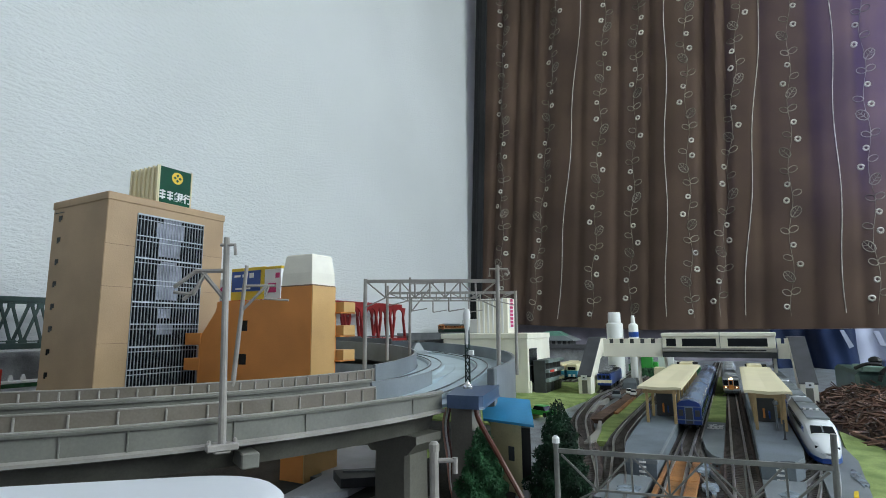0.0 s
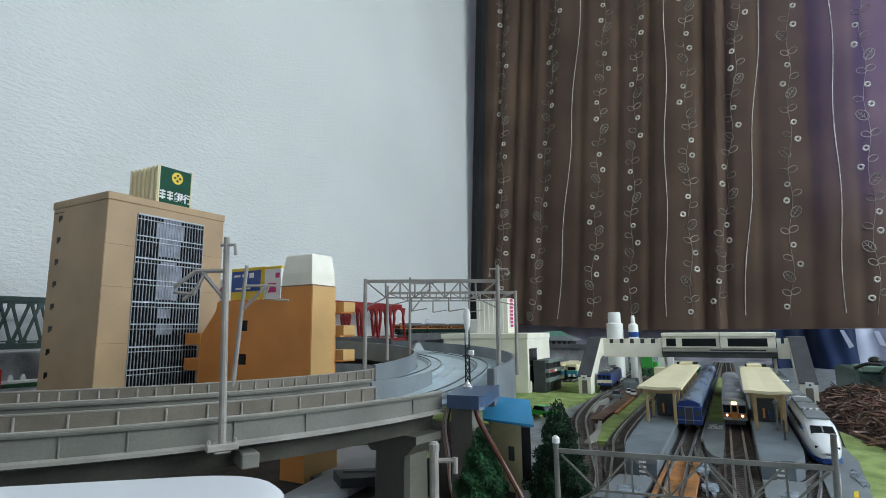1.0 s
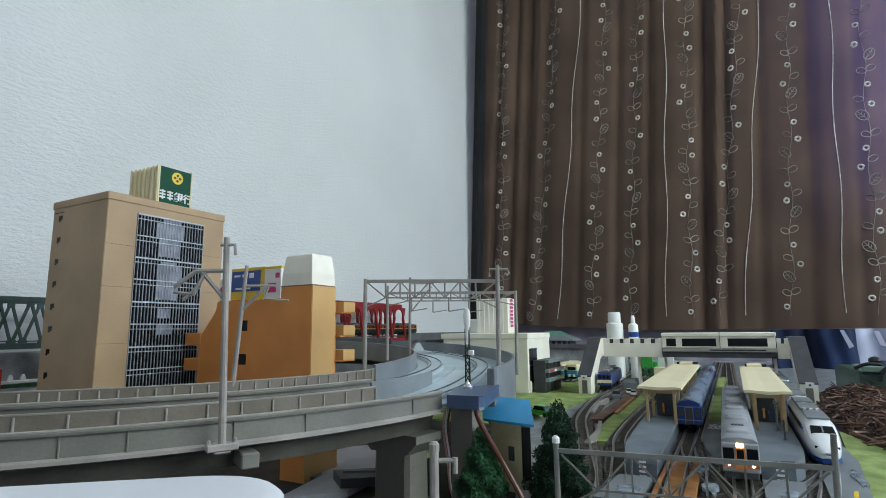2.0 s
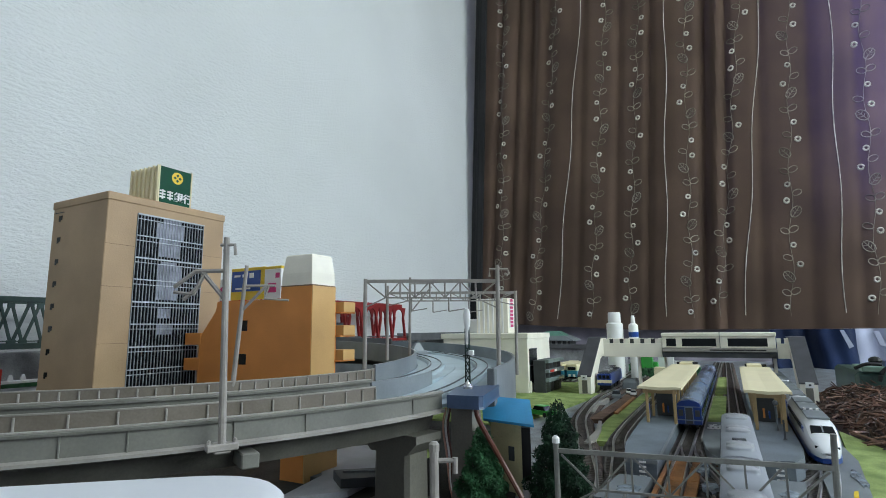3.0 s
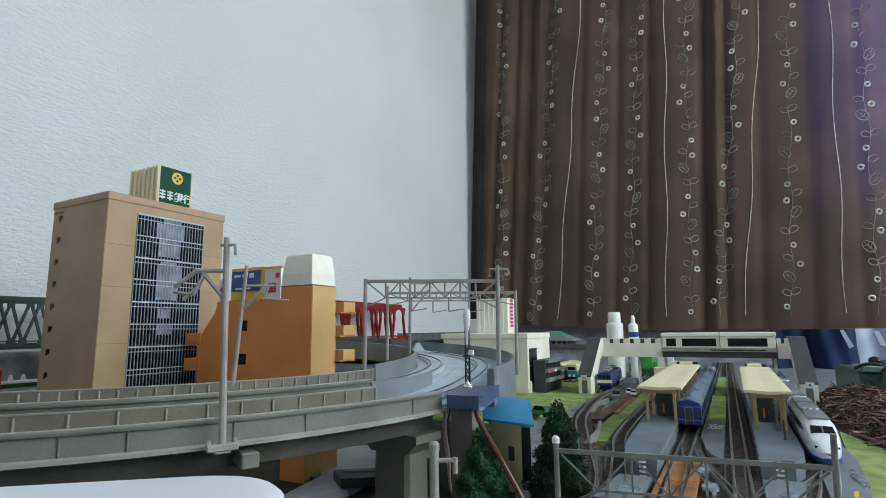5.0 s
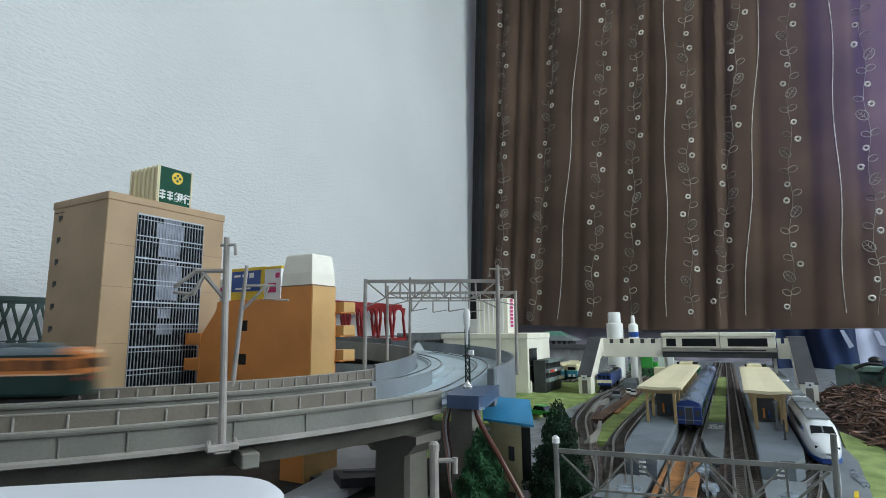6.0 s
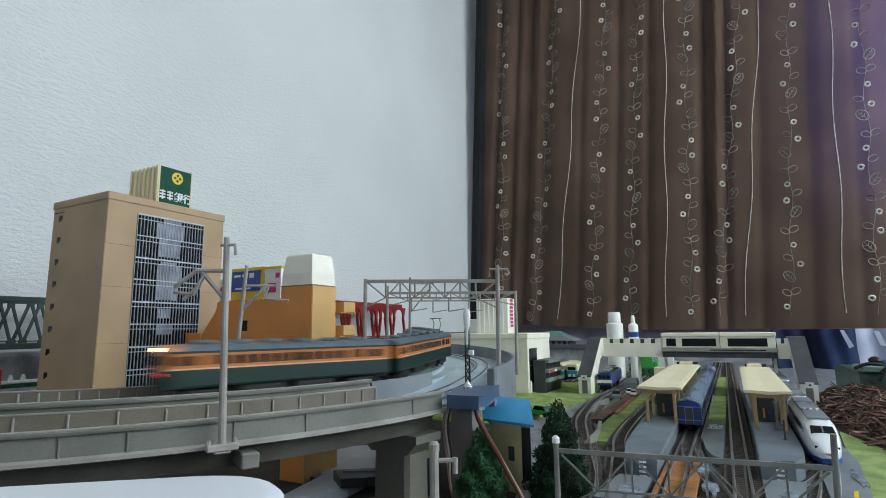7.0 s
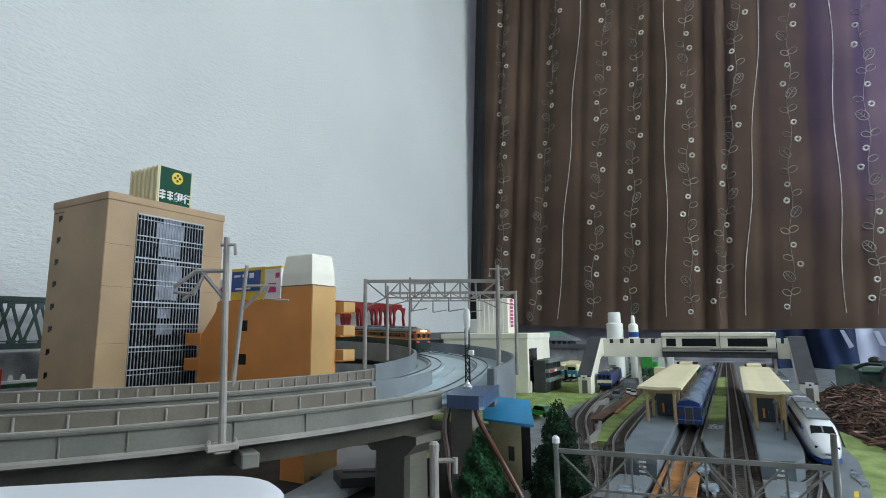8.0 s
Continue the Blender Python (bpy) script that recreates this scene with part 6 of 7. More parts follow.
def express(y0):
    c = thing("express_train_nose", "white bullet express car with blue stripe and dark windscreen", "train car", "white express train", at=Matrix.Translation((0.0472, y0, 0.007)) @ Matrix.Rotation(radians(-0.4), 4, "Z"))
    w = 0.0190

    def ring(y, k, zt, z0=0.0045):
        h = w / 2 * k
        return [(-h * 0.92, y, z0), (-h, y, z0 + 0.003), (-h, y, z0 + (zt - z0) * 0.62), (-h * 0.9, y, z0 + (zt - z0) * 0.84), (-h * 0.6, y, zt - (zt - z0) * 0.04), (0, y, zt), (h * 0.6, y, zt - (zt - z0) * 0.04), (h * 0.9, y, z0 + (zt - z0) * 0.84), (h, y, z0 + (zt - z0) * 0.62), (h, y, z0 + 0.003), (h * 0.92, y, z0)]

    part("body", loft([ring(-0.003, 0.22, 0.0085, 0.0058), ring(-0.001, 0.44, 0.0104, 0.0050), ring(0.003, 0.64, 0.0124), ring(0.009, 0.82, 0.0150), ring(0.016, 0.93, 0.0178), ring(0.024, 0.98, 0.0214), ring(0.033, 1, 0.0236), ring(0.046, 1, 0.0243), ring(0.165, 1, 0.0243)]), SHINKW, c, "glossy white nose and body", smooth=True)
    part("windscreen", loft([[(-0.0068, 0.0170, 0.0170), (0.0068, 0.0170, 0.0170), (0.0066, 0.0248, 0.0202), (-0.0066, 0.0248, 0.0202)], [(-0.0068, 0.0164, 0.0183), (0.0068, 0.0164, 0.0183), (0.0062, 0.0240, 0.0213), (-0.0062, 0.0240, 0.0213)]]), DARKW, c, "dark wraparound windscreen")
    part("windscreen_bar", loft([[(-0.0004, 0.0164, 0.0175), (0.0004, 0.0164, 0.0175), (0.0004, 0.0240, 0.0206), (-0.0004, 0.0240, 0.0206)], [(-0.0004, 0.0161, 0.0186), (0.0004, 0.0161, 0.0186), (0.0004, 0.0238, 0.0216), (-0.0004, 0.0238, 0.0216)]]), MIDGREY, c)
    part("skirt", loft([[(a * w / 2 * k, y, z) for a, z in ((-1.01, 0.0022), (-1.01, 0.0050), (1.01, 0.0050), (1.01, 0.0022))] for y, k in ((-0.0015, 0.4), (0.006, 0.76), (0.018, 0.94), (0.036, 1.0), (0.165, 1.0))]), SHINKB, c, "blue skirt")
    part("stripe", join(box(-w / 2 - 0.0003, -w / 2 + 0.0003, 0.036, 0.164, 0.0146, 0.0182), box(w / 2 - 0.0003, w / 2 + 0.0003, 0.036, 0.164, 0.0146, 0.0182)), SHINKB, c, "blue window stripe")
    for k in range(14):
        y = 0.048 + 0.0082 * k
        for sx in (-1, 1):
            part("window", box(sx * w / 2 - 0.0006, sx * w / 2 + 0.0006, y - 0.0028, y + 0.0028, 0.0150, 0.0184), DARKW, c)
    for a in (-0.0055, 0.0055):
        part("headlight", box(a - 0.0011, a + 0.0011, 0.0030, 0.0060, 0.0104, 0.0117, 0.0003), DARKW, c, "unlit dark headlight")
    for k, (ya, yb) in enumerate(((0.036, 0.074), (0.082, 0.120), (0.128, 0.160))):
        part("roof_panel", box(-0.0068, 0.0068, ya, yb, 0.0237, 0.0250, 0.0005), MIDGREY, c, "grey roof panel")
    part("roof_fitting", join(*[box(x - 0.0008, x + 0.0008, 0.0755, 0.0795, 0.0238, 0.0258) for x in (-0.004, 0, 0.004)]), WHITE, c)
    part("under", box(-0.009, 0.009, 0.02, 0.16, 0.0, 0.0045), BLACK, c)
    for k in range(2):
        d = thing("express_train_car", "white express coach with grey roof panels under the canopy", "train car", "white express train", at=Matrix.Translation((0.0482, y0 + 0.169 + 0.169 * k, 0.007)))
        part("body", loft([ring(0, 1, 0.0243), ring(0.165, 1, 0.0243)]), SHINKW, d, "glossy white body", smooth=True)
        part("stripe", join(box(-w / 2 - 0.0003, -w / 2 + 0.0003, 0.001, 0.164, 0.0142, 0.0192), box(w / 2 - 0.0003, w / 2 + 0.0003, 0.001, 0.164, 0.0142, 0.0192)), SHINKB, d, "blue window stripe")
        part("skirt", box(-w / 2 * 1.01, w / 2 * 1.01, 0.001, 0.164, 0.0022, 0.0062), SHINKB, d)
        part("under", box(-0.009, 0.009, 0.01, 0.155, 0.0, 0.0045), BLACK, d)
        for a, b in ((0.01, 0.05), (0.06, 0.10), (0.11, 0.15)):
            part("roof_panel", box(-0.0068, 0.0068, a, b, 0.0237, 0.0250, 0.0005), MIDGREY, d)


def freight_loco():
    c = thing("electric_locomotive", "dark blue electric locomotive with a cream front band", "locomotive", at=Matrix.Translation((-0.1680, 0.7985, 0.007)) @ Matrix.Rotation(radians(3), 4, "Z"))
    L, w = 0.122, 0.0190
    part("body", box(-w / 2, w / 2, 0, L, 0.0062, 0.0225, 0.0008), BLUEC, c)
    part("front_band", box(-w / 2 - 0.0002, w / 2 + 0.0002, -0.0004, 0.010, 0.0098, 0.0140), CREAM, c, "cream front band")
    for a in (-0.0056, 0.0, 0.0056):
        part("cab_window", box(a - 0.0022, a + 0.0022, -0.0004, 0.001, 0.0158, 0.0205), DARKW, c)
    part("roof", box(-w / 2 + 0.002, w / 2 - 0.002, 0.004, L - 0.004, 0.0225, 0.0245, 0.0008), DKGREY, c)
    for y in (0.02, 0.05, 0.085):
        part("roof_gear", join(box(-0.004, 0.004, y, y + 0.012, 0.0245, 0.0270, 0.0005), beam((-0.005, y + 0.006, 0.0285), (0.005, y + 0.006, 0.0285), 0.001, 0.001), beam((0, y + 0.006, 0.0265), (0, y + 0.006, 0.0288), 0.001, 0.001)), BACKG, c)
    for y in (0.022, 0.061, 0.100):
        part("bogie", box(-w * 0.42, w * 0.42, y - 0.012, y + 0.012, 0.0, 0.0060, 0.0006), BLACK, c)


def railbuses():
    for x, y, lab in ((-0.2780, 0.9420, "cyan and cream railbus on the rear siding"), (-0.2550, 0.9500, "second cyan and cream railbus alongside")):
        c = thing("railbus", lab, "train car", "parked railbuses", at=Matrix.Translation((x, y, 0.007)))
        part("lower_body", box(-0.0095, 0.0095, 0, 0.12, 0.003, 0.0140, 0.0006), TEALBLUE, c)
        part("upper_body", box(-0.0094, 0.0094, 0.0005, 0.1195, 0.0140, 0.0232, 0.0006), CREAM, c)
        part("windscreen", box(-0.0070, 0.0070, -0.0004, 0.001, 0.0150, 0.0205), DARKW, c)
        part("roof", box(-0.0090, 0.0090, 0.0, 0.12, 0.0232, 0.0255, 0.0010), CREAM, c)
        part("bumper", join(box(-0.006, -0.002, -0.001, 0.0005, 0.004, 0.008), box(0.002, 0.006, -0.001, 0.0005, 0.004, 0.008)), WHITE, c)
        part("wheels", box(-0.006, 0.006, 0.006, 0.11, 0.0, 0.003), BLACK, c)


def road_car(x, y, rot, material, label, scale=1.0, z=0.003):
    c = thing("toy_car", label, "car", "model cars", at=Matrix.Translation((x, y, z)) @ Matrix.Rotation(radians(rot), 4, "Z") @ Matrix.Scale(scale, 4))
    part("body", loft([[(a * 0.0056, yy, zz) for a in (-1, 1) for zz in ((0.0018, zt) if a < 0 else (zt, 0.0018))] for yy, zt in ((-0.0140, 0.0045), (-0.0125, 0.0056), (0.0105, 0.0060), (0.0140, 0.0050))]), material, c)
    part("cabin", loft([[(a * 0.0051 * s, b, zz) for a, b in ((-1, -0.0085 + k), (1, -0.0085 + k), (1, 0.0060 - k), (-1, 0.0060 - k))] for zz, k, s in ((0.0056, 0, 1), (0.0092, 0.0022, 0.86))]), DARKW, c, "dark glazed cabin")
    part("roof", loft([[(a * 0.0046 * s, b, zz) for a, b in ((-1, -0.0062), (1, -0.0062), (1, 0.0036), (-1, 0.0036))] for zz, s in ((0.0091, 0.95), (0.0098, 0.85))]), material, c)
    for sx in (-0.0052, 0.0052):
        for yy in (-0.0085, 0.0085):
            part("wheel", moved(lathe([(0.0004, -0.0008), (0.0021, -0.0008), (0.0021, 0.0008), (0.0004, 0.0008)], 12), Matrix.Translation((sx, yy, 0.0021)) @ Matrix.Rotation(radians(90), 4, "Y")), BLACK, c)
    return c


def vehicles():
    road_car(-0.1870, 0.566, 70, CARGREEN, "bright green toy saloon on the grass", 1.15)
    road_car(-0.1400, 0.735, 10, MIDGREY, "grey toy estate car on the path", 1.0, 0.0046)
    road_car(-0.1330, 0.790, 8, WHITE, "white toy car on the path", 0.7, 0.0046)
    road_car(-0.1250, 0.775, 8, WHITE, "white toy car beside the orange strip", 0.7, 0.0046)
    v = thing("lineside_box", "grey domed lineside cabinet", "cabinet", at=Matrix.Translation((-0.142, 0.865, 0.0046)))
    part("body", loft([[(a * 0.010 * k, b * 0.016 * k, z) for a, b in ((-1, -1), (1, -1), (1, 1), (-1, 1))] for z, k in ((0, 1), (0.009, 0.96), (0.014, 0.7))]), MIDGREY, v)
    v = thing("flat_wagon", "low white and green flat wagon under the far bridge", "wagon", at=Matrix.Translation((-0.7000, 0.3020, 0.0376)))
    part("deck", box(-0.008, 0.008, -0.022, 0.028, 0.0045, 0.0072, 0.0005), WHITE, v, "white deck")
    part("chassis", box(-0.0075, 0.0075, -0.020, 0.027, 0.0, 0.0045, 0.0004), LEAF, v, "dark green chassis")
    for y in (-0.002, 0.010):
        part("stake", loft([[(a * 0.001, y + b, z) for a, b in ((-1, -w), (1, -w), (1, w), (-1, w))] for z, w in ((0.0072, 0.0028), (0.0135, 0.0012))]), WHITE, v)
    b = thing("red_box", "small red packet with an orange mark", "box", at=Matrix.Translation((-0.6660, 0.2590, 0.0376)))
    part("carton", box(-0.008, 0.008, -0.010, 0.0155, 0.0, 0.0225, 0.0005), RED, b)
    part("bar", box(0.008, 0.0084, 0.008, 0.013, 0.006, 0.014), YELLOW, b)


# ---- background ----
def background():
    g = solid("grey_step", box(-0.7775, -0.60, 0.20, 0.46, 0.0, 0.0375, 0.001), BACKG, "grey raised step below the far line", "step")
    k = thing("low_green_kerb", "green and grey kerb along the far bridge", "kerb")
    part("kerb", box(-0.735, -0.732, 0.26, 0.46, 0.0375, 0.0420), GRASS, k)
    part("retaining_wall", box(-0.7835, -0.778, 0.20, 0.80, 0.0, 0.074, 0.001), BACKG, k, "mottled grey retaining wall")
    part("retaining_wall", box(-0.7835, -0.778, 0.802, 1.60, 0.0, 0.066, 0.001), VIADK, k, "dark board behind the far line")
    t = thing("temple_hall", "grey hall with a green hipped copper roof", "building")
    part("body", box(-0.425, -0.335, 1.245, 1.30, 0.0, 0.066, 0.001), ROOFG, t)
    part("lower_roof", loft([[(-0.440 + s, 1.235 + s * 0.4, z), (-0.325 - s, 1.235 + s * 0.4, z), (-0.325 - s, 1.31 - s * 0.4, z), (-0.440 + s, 1.31 - s * 0.4, z)] for z, s in ((0.066, 0), (0.069, 0.002), (0.078, 0.022))]), MIDGREY, t, "grey lower roof")
    part("upper_roof", loft([[(-0.412 + s, 1.246 + s * 0.5, z), (-0.348 - s, 1.246 + s * 0.5, z), (-0.348 - s, 1.296 - s * 0.5, z), (-0.412 + s, 1.296 - s * 0.5, z)] for z, s in ((0.078, 0), (0.0885, 0.018))]), GREENB, t, "green hipped roof")
    for q in range(7):
        part("column", box(-0.420 + 0.0128 * q, -0.416 + 0.0128 * q, 1.2425, 1.245, 0.046, 0.066), BACKG, t)
    s = thing("dark_shop_row", "dark shop block with striped awnings and red signs", "building")
    part("body", box(-0.262, -0.2440, 0.765, 0.845, 0.0, 0.049, 0.0006), DKGREY, s)
    for z in (0.0180, 0.0310, 0.0450):
        part("awning", box(-0.2440, -0.2385, 0.765, 0.845, z, z + 0.0050, 0.0005), AWNING, s, "grey-green awning band")
    part("sign", box(-0.2386, -0.2380, 0.772, 0.790, 0.0320, 0.0350), RED, s, "red shop sign")
    part("sign", box(-0.2386, -0.2380, 0.793, 0.803, 0.0320, 0.0350), WHITE, s, "white shop sign")
    part("sign", box(-0.2386, -0.2380, 0.815, 0.842, 0.0185, 0.0225), CREAM, s, "cream shop sign")
    for q in range(4):
        for z in (0.002, 0.024, 0.037):
            part("shopfront", box(-0.2445, -0.2436, 0.769 + 0.019 * q, 0.782 + 0.019 * q, z, z + 0.007 + (0.008 if z < 0.01 else 0)), BLACK, s)
    d = thing("rear_train_shed", "long grey shed roof behind the sidings", "building")
    part("body", box(-0.44, -0.20, 1.16, 1.20, 0.0, 0.052), BACKG, d)
    part("roof", loft([[(x, 1.155, 0.052), (x, 1.18, 0.060), (x, 1.205, 0.052)] for x in (-0.445, -0.195)]), ROOFG, d)
    d = thing("cream_kiosk", "cream flat-roofed kiosk by the railbuses", "building")
    part("body", box(-0.330, -0.292, 0.955, 0.985, 0.0, 0.034), TAN, d)
    part("roof", box(-0.335, -0.287, 0.950, 0.990, 0.034, 0.038, 0.0008), CREAM, d)
    b = thing("white_bottle", "squat white plastic bottle with a broad screw cap", "bottle", "bottles behind the footbridge")
    part("body", lathe([(0.0140, 0.0), (0.0148, 0.002), (0.0148, 0.099), (0.0142, 0.1025), (0.0122, 0.104), (0.0106, 0.1045)], 28, (-0.1920, 1.03, 0)), WHITE, b, smooth=True)
    part("cap", lathe([(0.0112, 0.1045), (0.0114, 0.1055), (0.0112, 0.121), (0.0100, 0.1235)], 28, (-0.1920, 1.03, 0)), WHITE, b, "ribbed white cap", smooth=True)
    b = thing("dropper_bottle", "slim white dropper bottle with a blue band", "bottle", "bottles behind the footbridge")
    part("body", lathe([(0.0080, 0.0), (0.0086, 0.002), (0.0086, 0.098), (0.0070, 0.101), (0.0045, 0.1025)], 22, (-0.1600, 1.035, 0)), WHITE, b, smooth=True)
    part("band", lathe([(0.0088, 0.078), (0.0088, 0.087)], 22, (-0.1600, 1.035, 0)), SHINKB, b, "dark blue label band")
    part("nozzle", lathe([(0.0042, 0.1025), (0.0036, 0.112), (0.0026, 0.117)], 18, (-0.1600, 1.035, 0)), WHITE, b, "white pointed cap", smooth=True)
    for x, y, h, m, lab in ((-0.150, 1.10, 0.030, CARGREEN, "bright green toy lorry parked"), (-0.115, 1.12, 0.030, WHITE, "small white toy lorry parked")):
        v = thing("toy_lorry", lab, "lorry", "rear yard lorries", at=Matrix.Translation((x, y, 0)))
        part("cargo_box", box(-0.015, 0.012, -0.008, 0.008, 0.006, h + 0.010, 0.0008), m, v)
        part("cab", box(0.013, 0.021, -0.0075, 0.0075, 0.005, h, 0.001), m, v)
        part("chassis", box(-0.015, 0.021, -0.007, 0.007, 0.0, 0.006), BLACK, v)
    w = thing("low_cream_wall", "low cream platform wall in the rear yard", "wall")
    part("wall", box(-0.125, -0.085, 1.00, 1.03, 0.0, 0.026, 0.0005), CREAM, w)
    for y, x0, x1 in ((1.08, -0.16, -0.065), (1.22, -0.24, -0.065)):
        h = thing("rear_hedge", "dark green hedge strip across the rear yard", "hedge", "rear hedges")
        rng = random.Random(int(y * 100))
        n = 60
        shapes = [blob((x0 + (x1 - x0) * k / n, y + 0.006 * rng.random(), 0.006 + 0.005 * rng.random()), 0.006, 0.006, 0.010, 6, 4) for k in range(n)]
        part("foliage", join(*shapes), LEAF, h)
    sill = thing("lavender_cloth", "pale lavender cloth hanging below the curtain", "cloth")
    pts = [[(x, 1.715 + 0.008 * math.sin(x * 60) + e, z) for x in [-0.66 + 0.91 * k / 60 for k in range(61)]] for z in (0.0, 0.05, 0.20) for e in (0,)]
    part("cloth", loft([r + [(x, y + 0.004, z) for x, y, z in r][::-1] for r in pts]), PURPLE, sill, smooth=True)
    # clothes on the far side
    c = thing("navy_jacket", "dark navy jacket hanging beside the curtain", "clothing")
    rows = []
    for j in range(13):
        z = -0.02 + 0.107 * j / 12
        r = [(x, 1.46 + 0.018 * math.sin(x * 55 + 0.5 * math.sin(z * 30)) + 0.008 * math.sin(x * 130 + z * 20), z) for x in [0.075 + 0.165 * k / 40 for k in range(41)]]
        rows.append(r + [(x, y + 0.01, z) for x, y, z in r][::-1])
    part("cloth", loft(rows), NAVY, c, smooth=True)
    part("lapel", loft([[(0.205, 1.432, 0.085), (0.212, 1.432, 0.085), (0.226, 1.430, 0.050), (0.218, 1.430, 0.046)], [(0.205, 1.436, 0.085), (0.212, 1.436, 0.085), (0.226, 1.434, 0.050), (0.218, 1.434, 0.046)]]), SHIRT, c, "pale lapel edge")
    c = thing("pale_blue_shirt", "pale blue shirts folded beside the navy jacket", "clothing")
    rows = []
    for j in range(13):
        z = -0.02 + 0.107 * j / 12
        r = [(x, 1.49 + 0.014 * math.sin(x * 48 + z * 12) + 0.006 * math.sin(x * 120), z) for x in [0.215 + 0.25 * k / 50 for k in range(51)]]
        rows.append(r + [(x, y + 0.01, z) for x, y, z in r][::-1])
    part("cloth", loft(rows), SHIRT, c, smooth=True)
    part("collar", loft([[(0.268, 1.462, 0.080), (0.278, 1.462, 0.082), (0.286, 1.458, 0.050), (0.276, 1.458, 0.052)], [(0.268, 1.468, 0.080), (0.278, 1.468, 0.082), (0.286, 1.464, 0.050), (0.276, 1.464, 0.052)]]), SHIRT, c)
    # stored goods
    t = thing("teal_case", "dark teal plastic case with pale green trays and black straps", "case", at=Matrix.Translation((0.018, 0.0, 0.0)))
    part("case", box(0.106, 0.185, 0.80, 0.95, 0.0, 0.0400, 0.004), TEAL, t)
    part("tray", box(0.113, 0.135, 0.798, 0.86, 0.0400, 0.0462, 0.001), TEALL, t, "pale green tray")
    part("tray", box(0.138, 0.165, 0.797, 0.85, 0.0400, 0.0450, 0.001), TEALL, t, "pale green tray")
    part("strap", tube(spline([(0.128, 0.796, 0.030), (0.131, 0.796, 0.040), (0.140, 0.797, 0.0475), (0.152, 0.798, 0.0465)], 6), 0.0022, 8), BLACK, t)
    part("strap", tube(spline([(0.106, 0.80, 0.044), (0.118, 0.798, 0.0495), (0.132, 0.80, 0.0490)], 6), 0.0020, 8), BLACK, t)
    part("knob", blob((0.132, 0.83, 0.052), 0.007, 0.007, 0.005), BLACK, t)
    part("handle", box(0.140, 0.150, 0.81, 0.84, 0.0450, 0.0520, 0.001), SHINKB, t, "blue handle")


def shavings():
    def height(x, y):
        edge = min(1, max(0, (x - (0.078 + 0.10 * max(0, 0.60 - y))) / 0.03)) * min(1, max(0, (y - 0.44) / 0.10))
        return 0.001 + edge * (0.012 + 0.006 * math.sin(x * 60) * math.cos(y * 40) + 0.002 * min(1, max(0, (y - 0.6) / 0.25)))

    p = thing("wood_shavings", "heap of reddish brown shredded bark mulch", "mulch", kind="stuff")
    xs = [0.078 + 0.30 * i / 30 for i in range(31)]
    ys = [0.44 + 0.40 * j / 40 for j in range(41)]
    top = [[(x, y, height(x, y)) for x in xs] for y in ys]
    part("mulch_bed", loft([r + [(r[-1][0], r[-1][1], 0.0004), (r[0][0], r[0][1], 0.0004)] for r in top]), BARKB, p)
    rng = random.Random(11)
    shapes = []
    for k in range(2000):
        x = 0.080 + 0.18 * rng.random() ** 1.2
        y = 0.45 + 0.37 * rng.random()
        if x < 0.080 + 0.10 * max(0, 0.60 - y) + 0.004 * rng.random():
            continue
        z = height(x, y) + 0.0035 * rng.random()
        a, l, e = rng.random() * math.pi, 0.004 + 0.010 * rng.random() ** 2, rng.gauss(0, 0.45)
        d = Vector((math.cos(a) * math.cos(e), math.sin(a) * math.cos(e), math.sin(e))) * l
        m = Vector((rng.gauss(0, 1), rng.gauss(0, 1), rng.random())) * l * 0.38
        c = Vector((x, y, z + 0.001))
        r = 0.0005 + 0.0012 * rng.random() ** 1.5
        shapes.append(tube([c - d, c + m, c + d], [r * 0.6, r, r * 0.5], 4))
    part("chips", join(*shapes), BARK, p)


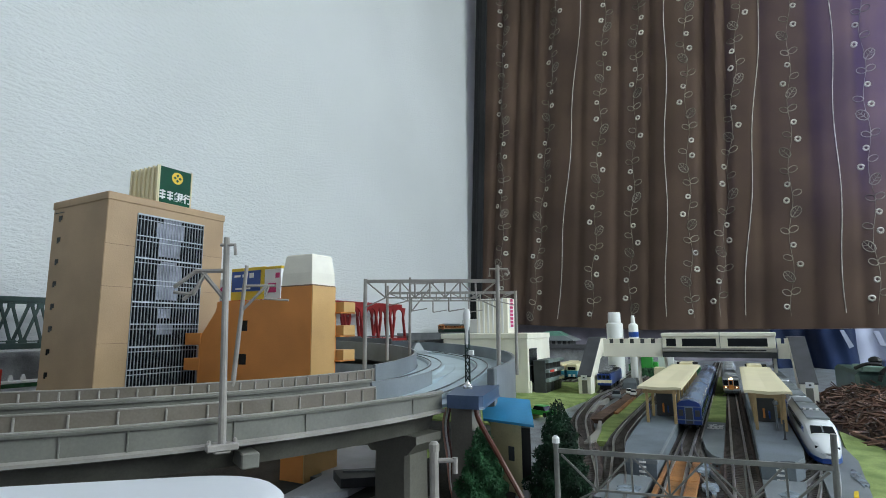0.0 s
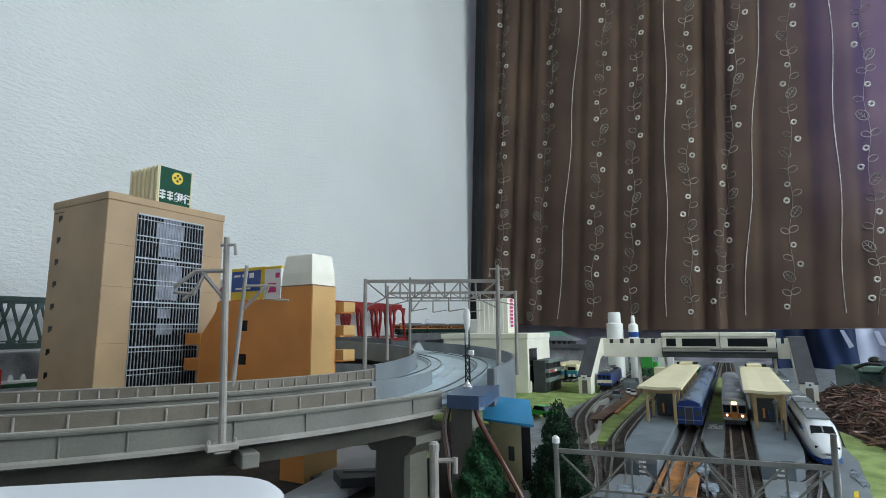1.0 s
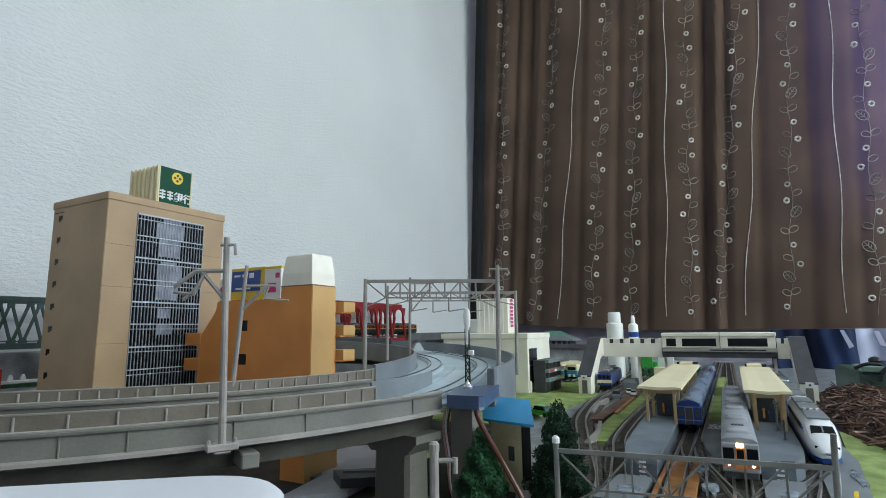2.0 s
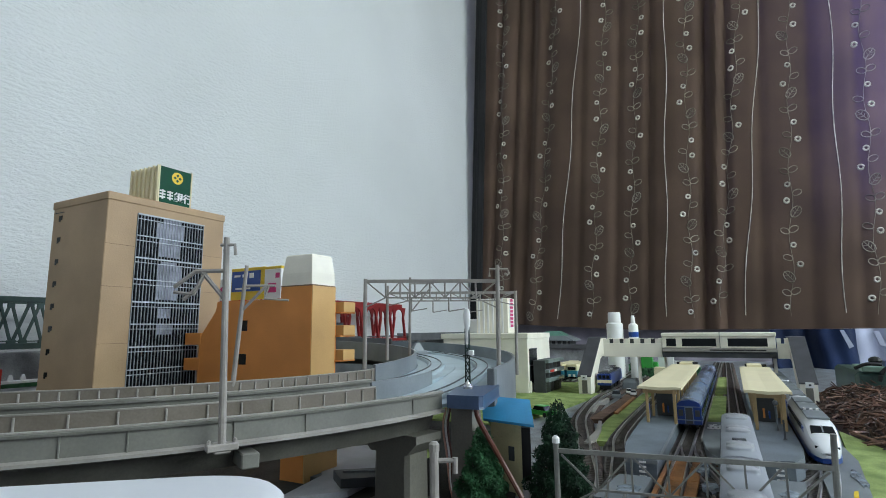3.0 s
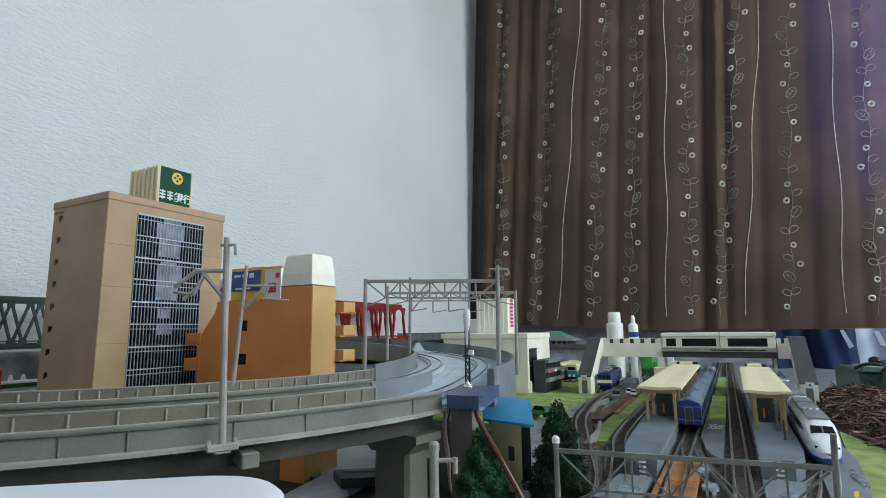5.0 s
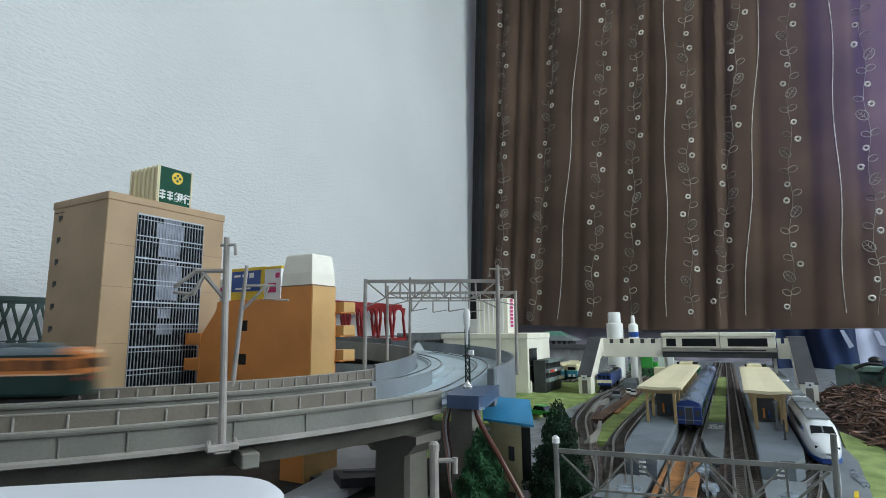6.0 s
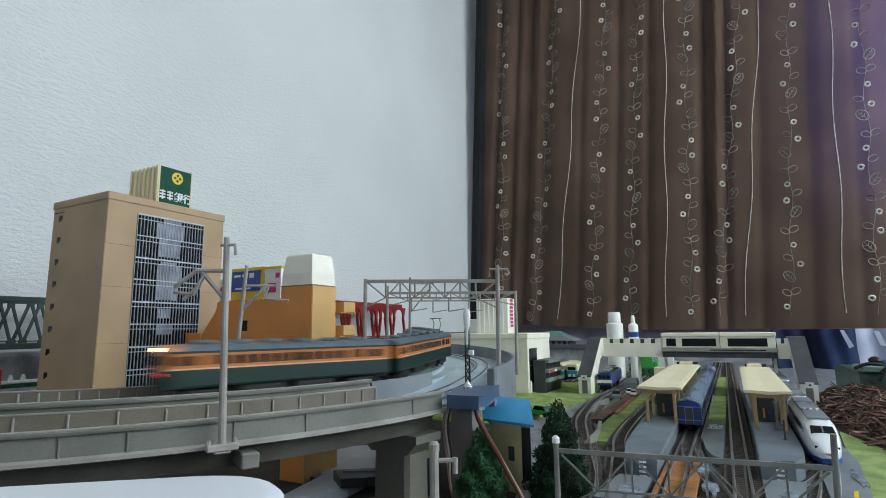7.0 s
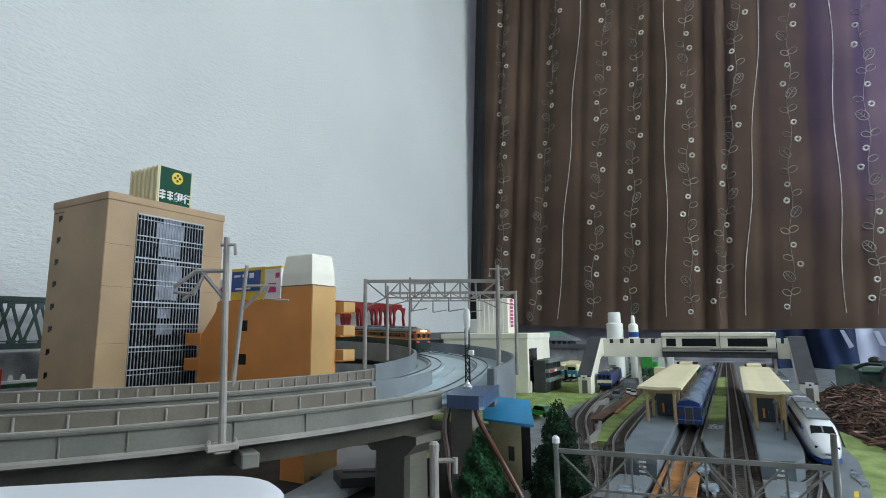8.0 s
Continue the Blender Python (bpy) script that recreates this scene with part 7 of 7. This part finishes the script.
def loose_bits():
    y = thing("yellow_marker", "small yellow wedge marker beside the express track", "marker")
    part("wedge", loft([[(0.0465, 0.342, z0), (0.0490, 0.345, z0), (0.0505, 0.356, z0), (0.0485, 0.354, z0)] for z0 in (0.0067, 0.0105)]), YELLOW, y)
    rng = random.Random(21)
    f = thing("cotton_flakes", "white cotton flakes scattered between the tracks", "debris", kind="stuff")
    shapes = []
    for k in range(26):
        x, yy = -0.0255 + 0.012 * rng.random(), 0.535 + 0.022 * rng.random()
        shapes.append(blob((x, yy, 0.0070), 0.0008 + 0.0010 * rng.random(), 0.0010 + 0.001 * rng.random(), 0.0006, 6, 4))
    part("flakes", join(*shapes), WHITE, f)
    p = thing("shiny_patches", "shiny blue-grey patches round the station throat", "debris", kind="stuff")
    shapes = []
    for x, yy, w, l in ((-0.0225, 0.385, 0.006, 0.020), (-0.0180, 0.345, 0.006, 0.018), (-0.056, 0.322, 0.010, 0.014), (0.058, 0.405, 0.004, 0.030), (0.0200, 0.345, 0.008, 0.012), (0.0400, 0.322, 0.004, 0.014)):
        edge = [(x + w * (0.4 + 0.55 * rng.random()) * math.cos(a), yy + l * (0.4 + 0.55 * rng.random()) * math.sin(a)) for a in [math.pi * q / 8 for q in range(16)]]
        shapes.append(prism(edge, 0.0050, 0.0071))
    part("patches", join(*shapes), SHINYP, p)
    g = thing("loose_ballast", "loose grey and brown ballast grains round the throat", "gravel", kind="stuff")
    shapes = []
    for k in range(900):
        x, yy = -0.10 + 0.16 * rng.random(), 0.28 + 0.20 * rng.random()
        r = 0.0004 + 0.0006 * rng.random()
        z = 0.0002 + 0.4 * r
        shapes.append(moved(box(-r, r, -r * 0.8, r * 0.8, -r * 0.6, r * 0.6), Matrix.Translation((x, yy, z)) @ Matrix.Rotation(rng.random() * 6, 4, "Z") @ Matrix.Rotation(rng.random(), 4, "X")))
    part("grains", join(*shapes), BARK, g)


def spare_track():
    t = thing("spare_track_piece", "black plastic track piece lying under the viaduct", "track")
    part("bed", prism([(-0.2230, 0.2700), (-0.2060, 0.2560), (-0.1880, 0.2700), (-0.2000, 0.2880)], 0.0052, 0.0105), DKGREY, t)
    part("rail", beam((-0.2140, 0.2680, 0.0110), (-0.1960, 0.2780, 0.0110), 0.0008, 0.0012), RAILD, t)


def near_card():
    c = thing("white_tray", "white rounded plastic tray standing close to the lens", "tray", at=Matrix.Translation((-0.1150, 0.0942, -0.0010)) @ Matrix.Rotation(radians(38.2), 4, "Z"))
    n = 8
    ring = []
    for cx, cy, a0, r in ((-0.001, -0.019, 0, 0.019), (-0.13, -0.014, 90, 0.014), (-0.13, -0.040, 180, 0.014), (0.003, -0.040, 270, 0.014)):
        for k in range(n + 1):
            a = radians(a0 + 90 * k / n)
            ring.append((cx + r * math.cos(a), cy + r * math.sin(a)))
    part("body", loft([[(x, y, z) for x, y in ring] for z in (0.001, 0.0575)]), PAPER, c, smooth=True)
    mx, my = -0.06, -0.027
    part("rim", loft([[(mx + (x - mx) * k, my + (y - my) * k, z) for x, y in ring] for z, k in ((0.0575, 1.008), (0.0600, 1.008), (0.0612, 0.99), (0.0616, 0.95))]), PAPER, c, "rounded white rim", smooth=True)


room()
curtain()
ground()
tracks()
viaducts()
piers()
bridges()
cat_masts()
portals()
bank()
orange_building()
cream_building()
hut()
signal()
trees()
station()
sleeping_coach(0.588, True, "deep blue sleeping coach with an arched glossy roof")
sleeping_coach(0.748, False, "second deep blue sleeping coach in the platform")
sleeping_coach(0.908, False, "third deep blue sleeping coach beyond the footbridge")
express(0.4225)
freight_loco()
railbuses()
vehicles()
background()
shavings()
spare_track()
near_card()
loose_bits()

SUBURBAN = [suburban_car(1, "orange and dark green suburban driving car leading"), suburban_car(0, "orange and dark green suburban middle car with pantograph"), suburban_car(-1, "orange and dark green suburban driving car at the rear")]
COMMUTER = [silver_car(True, "silver commuter driving car with lit orange front"), silver_car(False, "silver commuter trailing car with roof units")]


def leading_end(t):
    """How far along the loop the head of the suburban train is."""
    near = S_NEAR + radians(60) * R_IN
    rows = [(0, S_FAR - 0.124), (0.5, S_FAR), (1.0, S_FAR + 0.10), (1.5, S_FAR + 0.29), (2.8, S_FAR + 0.63), (3.6, S_FAR + 0.87), (4.7, S_FAR + 1.29), (6.0, near - 0.170), (6.3, near - 0.024), (6.5, near + 0.066), (6.7, near + 0.143), (7.0, near + 0.254), (7.5, near + 0.442), (8.0, near + 0.619)]
    ts, ss = [r[0] for r in rows], [r[1] for r in rows]
    return float(np.interp(t, ts, ss))


def motions():
    pitch = 0.1335
    for i, car in enumerate(SUBURBAN):
        rows = []
        for k in range(81):
            t = k / 10
            s = leading_end(t) - pitch * (i + 0.5)
            a, b = on_loop(s + 0.046), on_loop(s - 0.046)
            d = a - b
            m = Matrix.Translation((a + b) / 2) @ Matrix.Rotation(math.atan2(d.y, d.x) - math.pi / 2, 4, "Z") @ Matrix.Rotation(math.atan2(d.z, math.hypot(d.x, d.y)), 4, "X")
            rows.append((t, m))
        walk(car, rows)
    heads = [(0, 0.795), (0.5, 0.668), (1.0, 0.548), (1.5, 0.459), (1.7, 0.419), (2.8, 0.196), (3.0, 0.157), (3.5, 0.064), (3.8, 0.0046), (4.0, -0.052), (8.0, -0.90)]
    for i, car in enumerate(COMMUTER):
        rows = []
        for k in range(41):
            t = k / 5
            y = float(np.interp(t, [h[0] for h in heads], [h[1] for h in heads])) + 0.074 + 0.151 * i
            rows.append((t, Matrix.Translation((0.0028 - 0.0125 * y, y, 0.007)) @ Matrix.Rotation(math.pi + 0.0125, 4, "Z")))
        walk(car, rows)


motions()
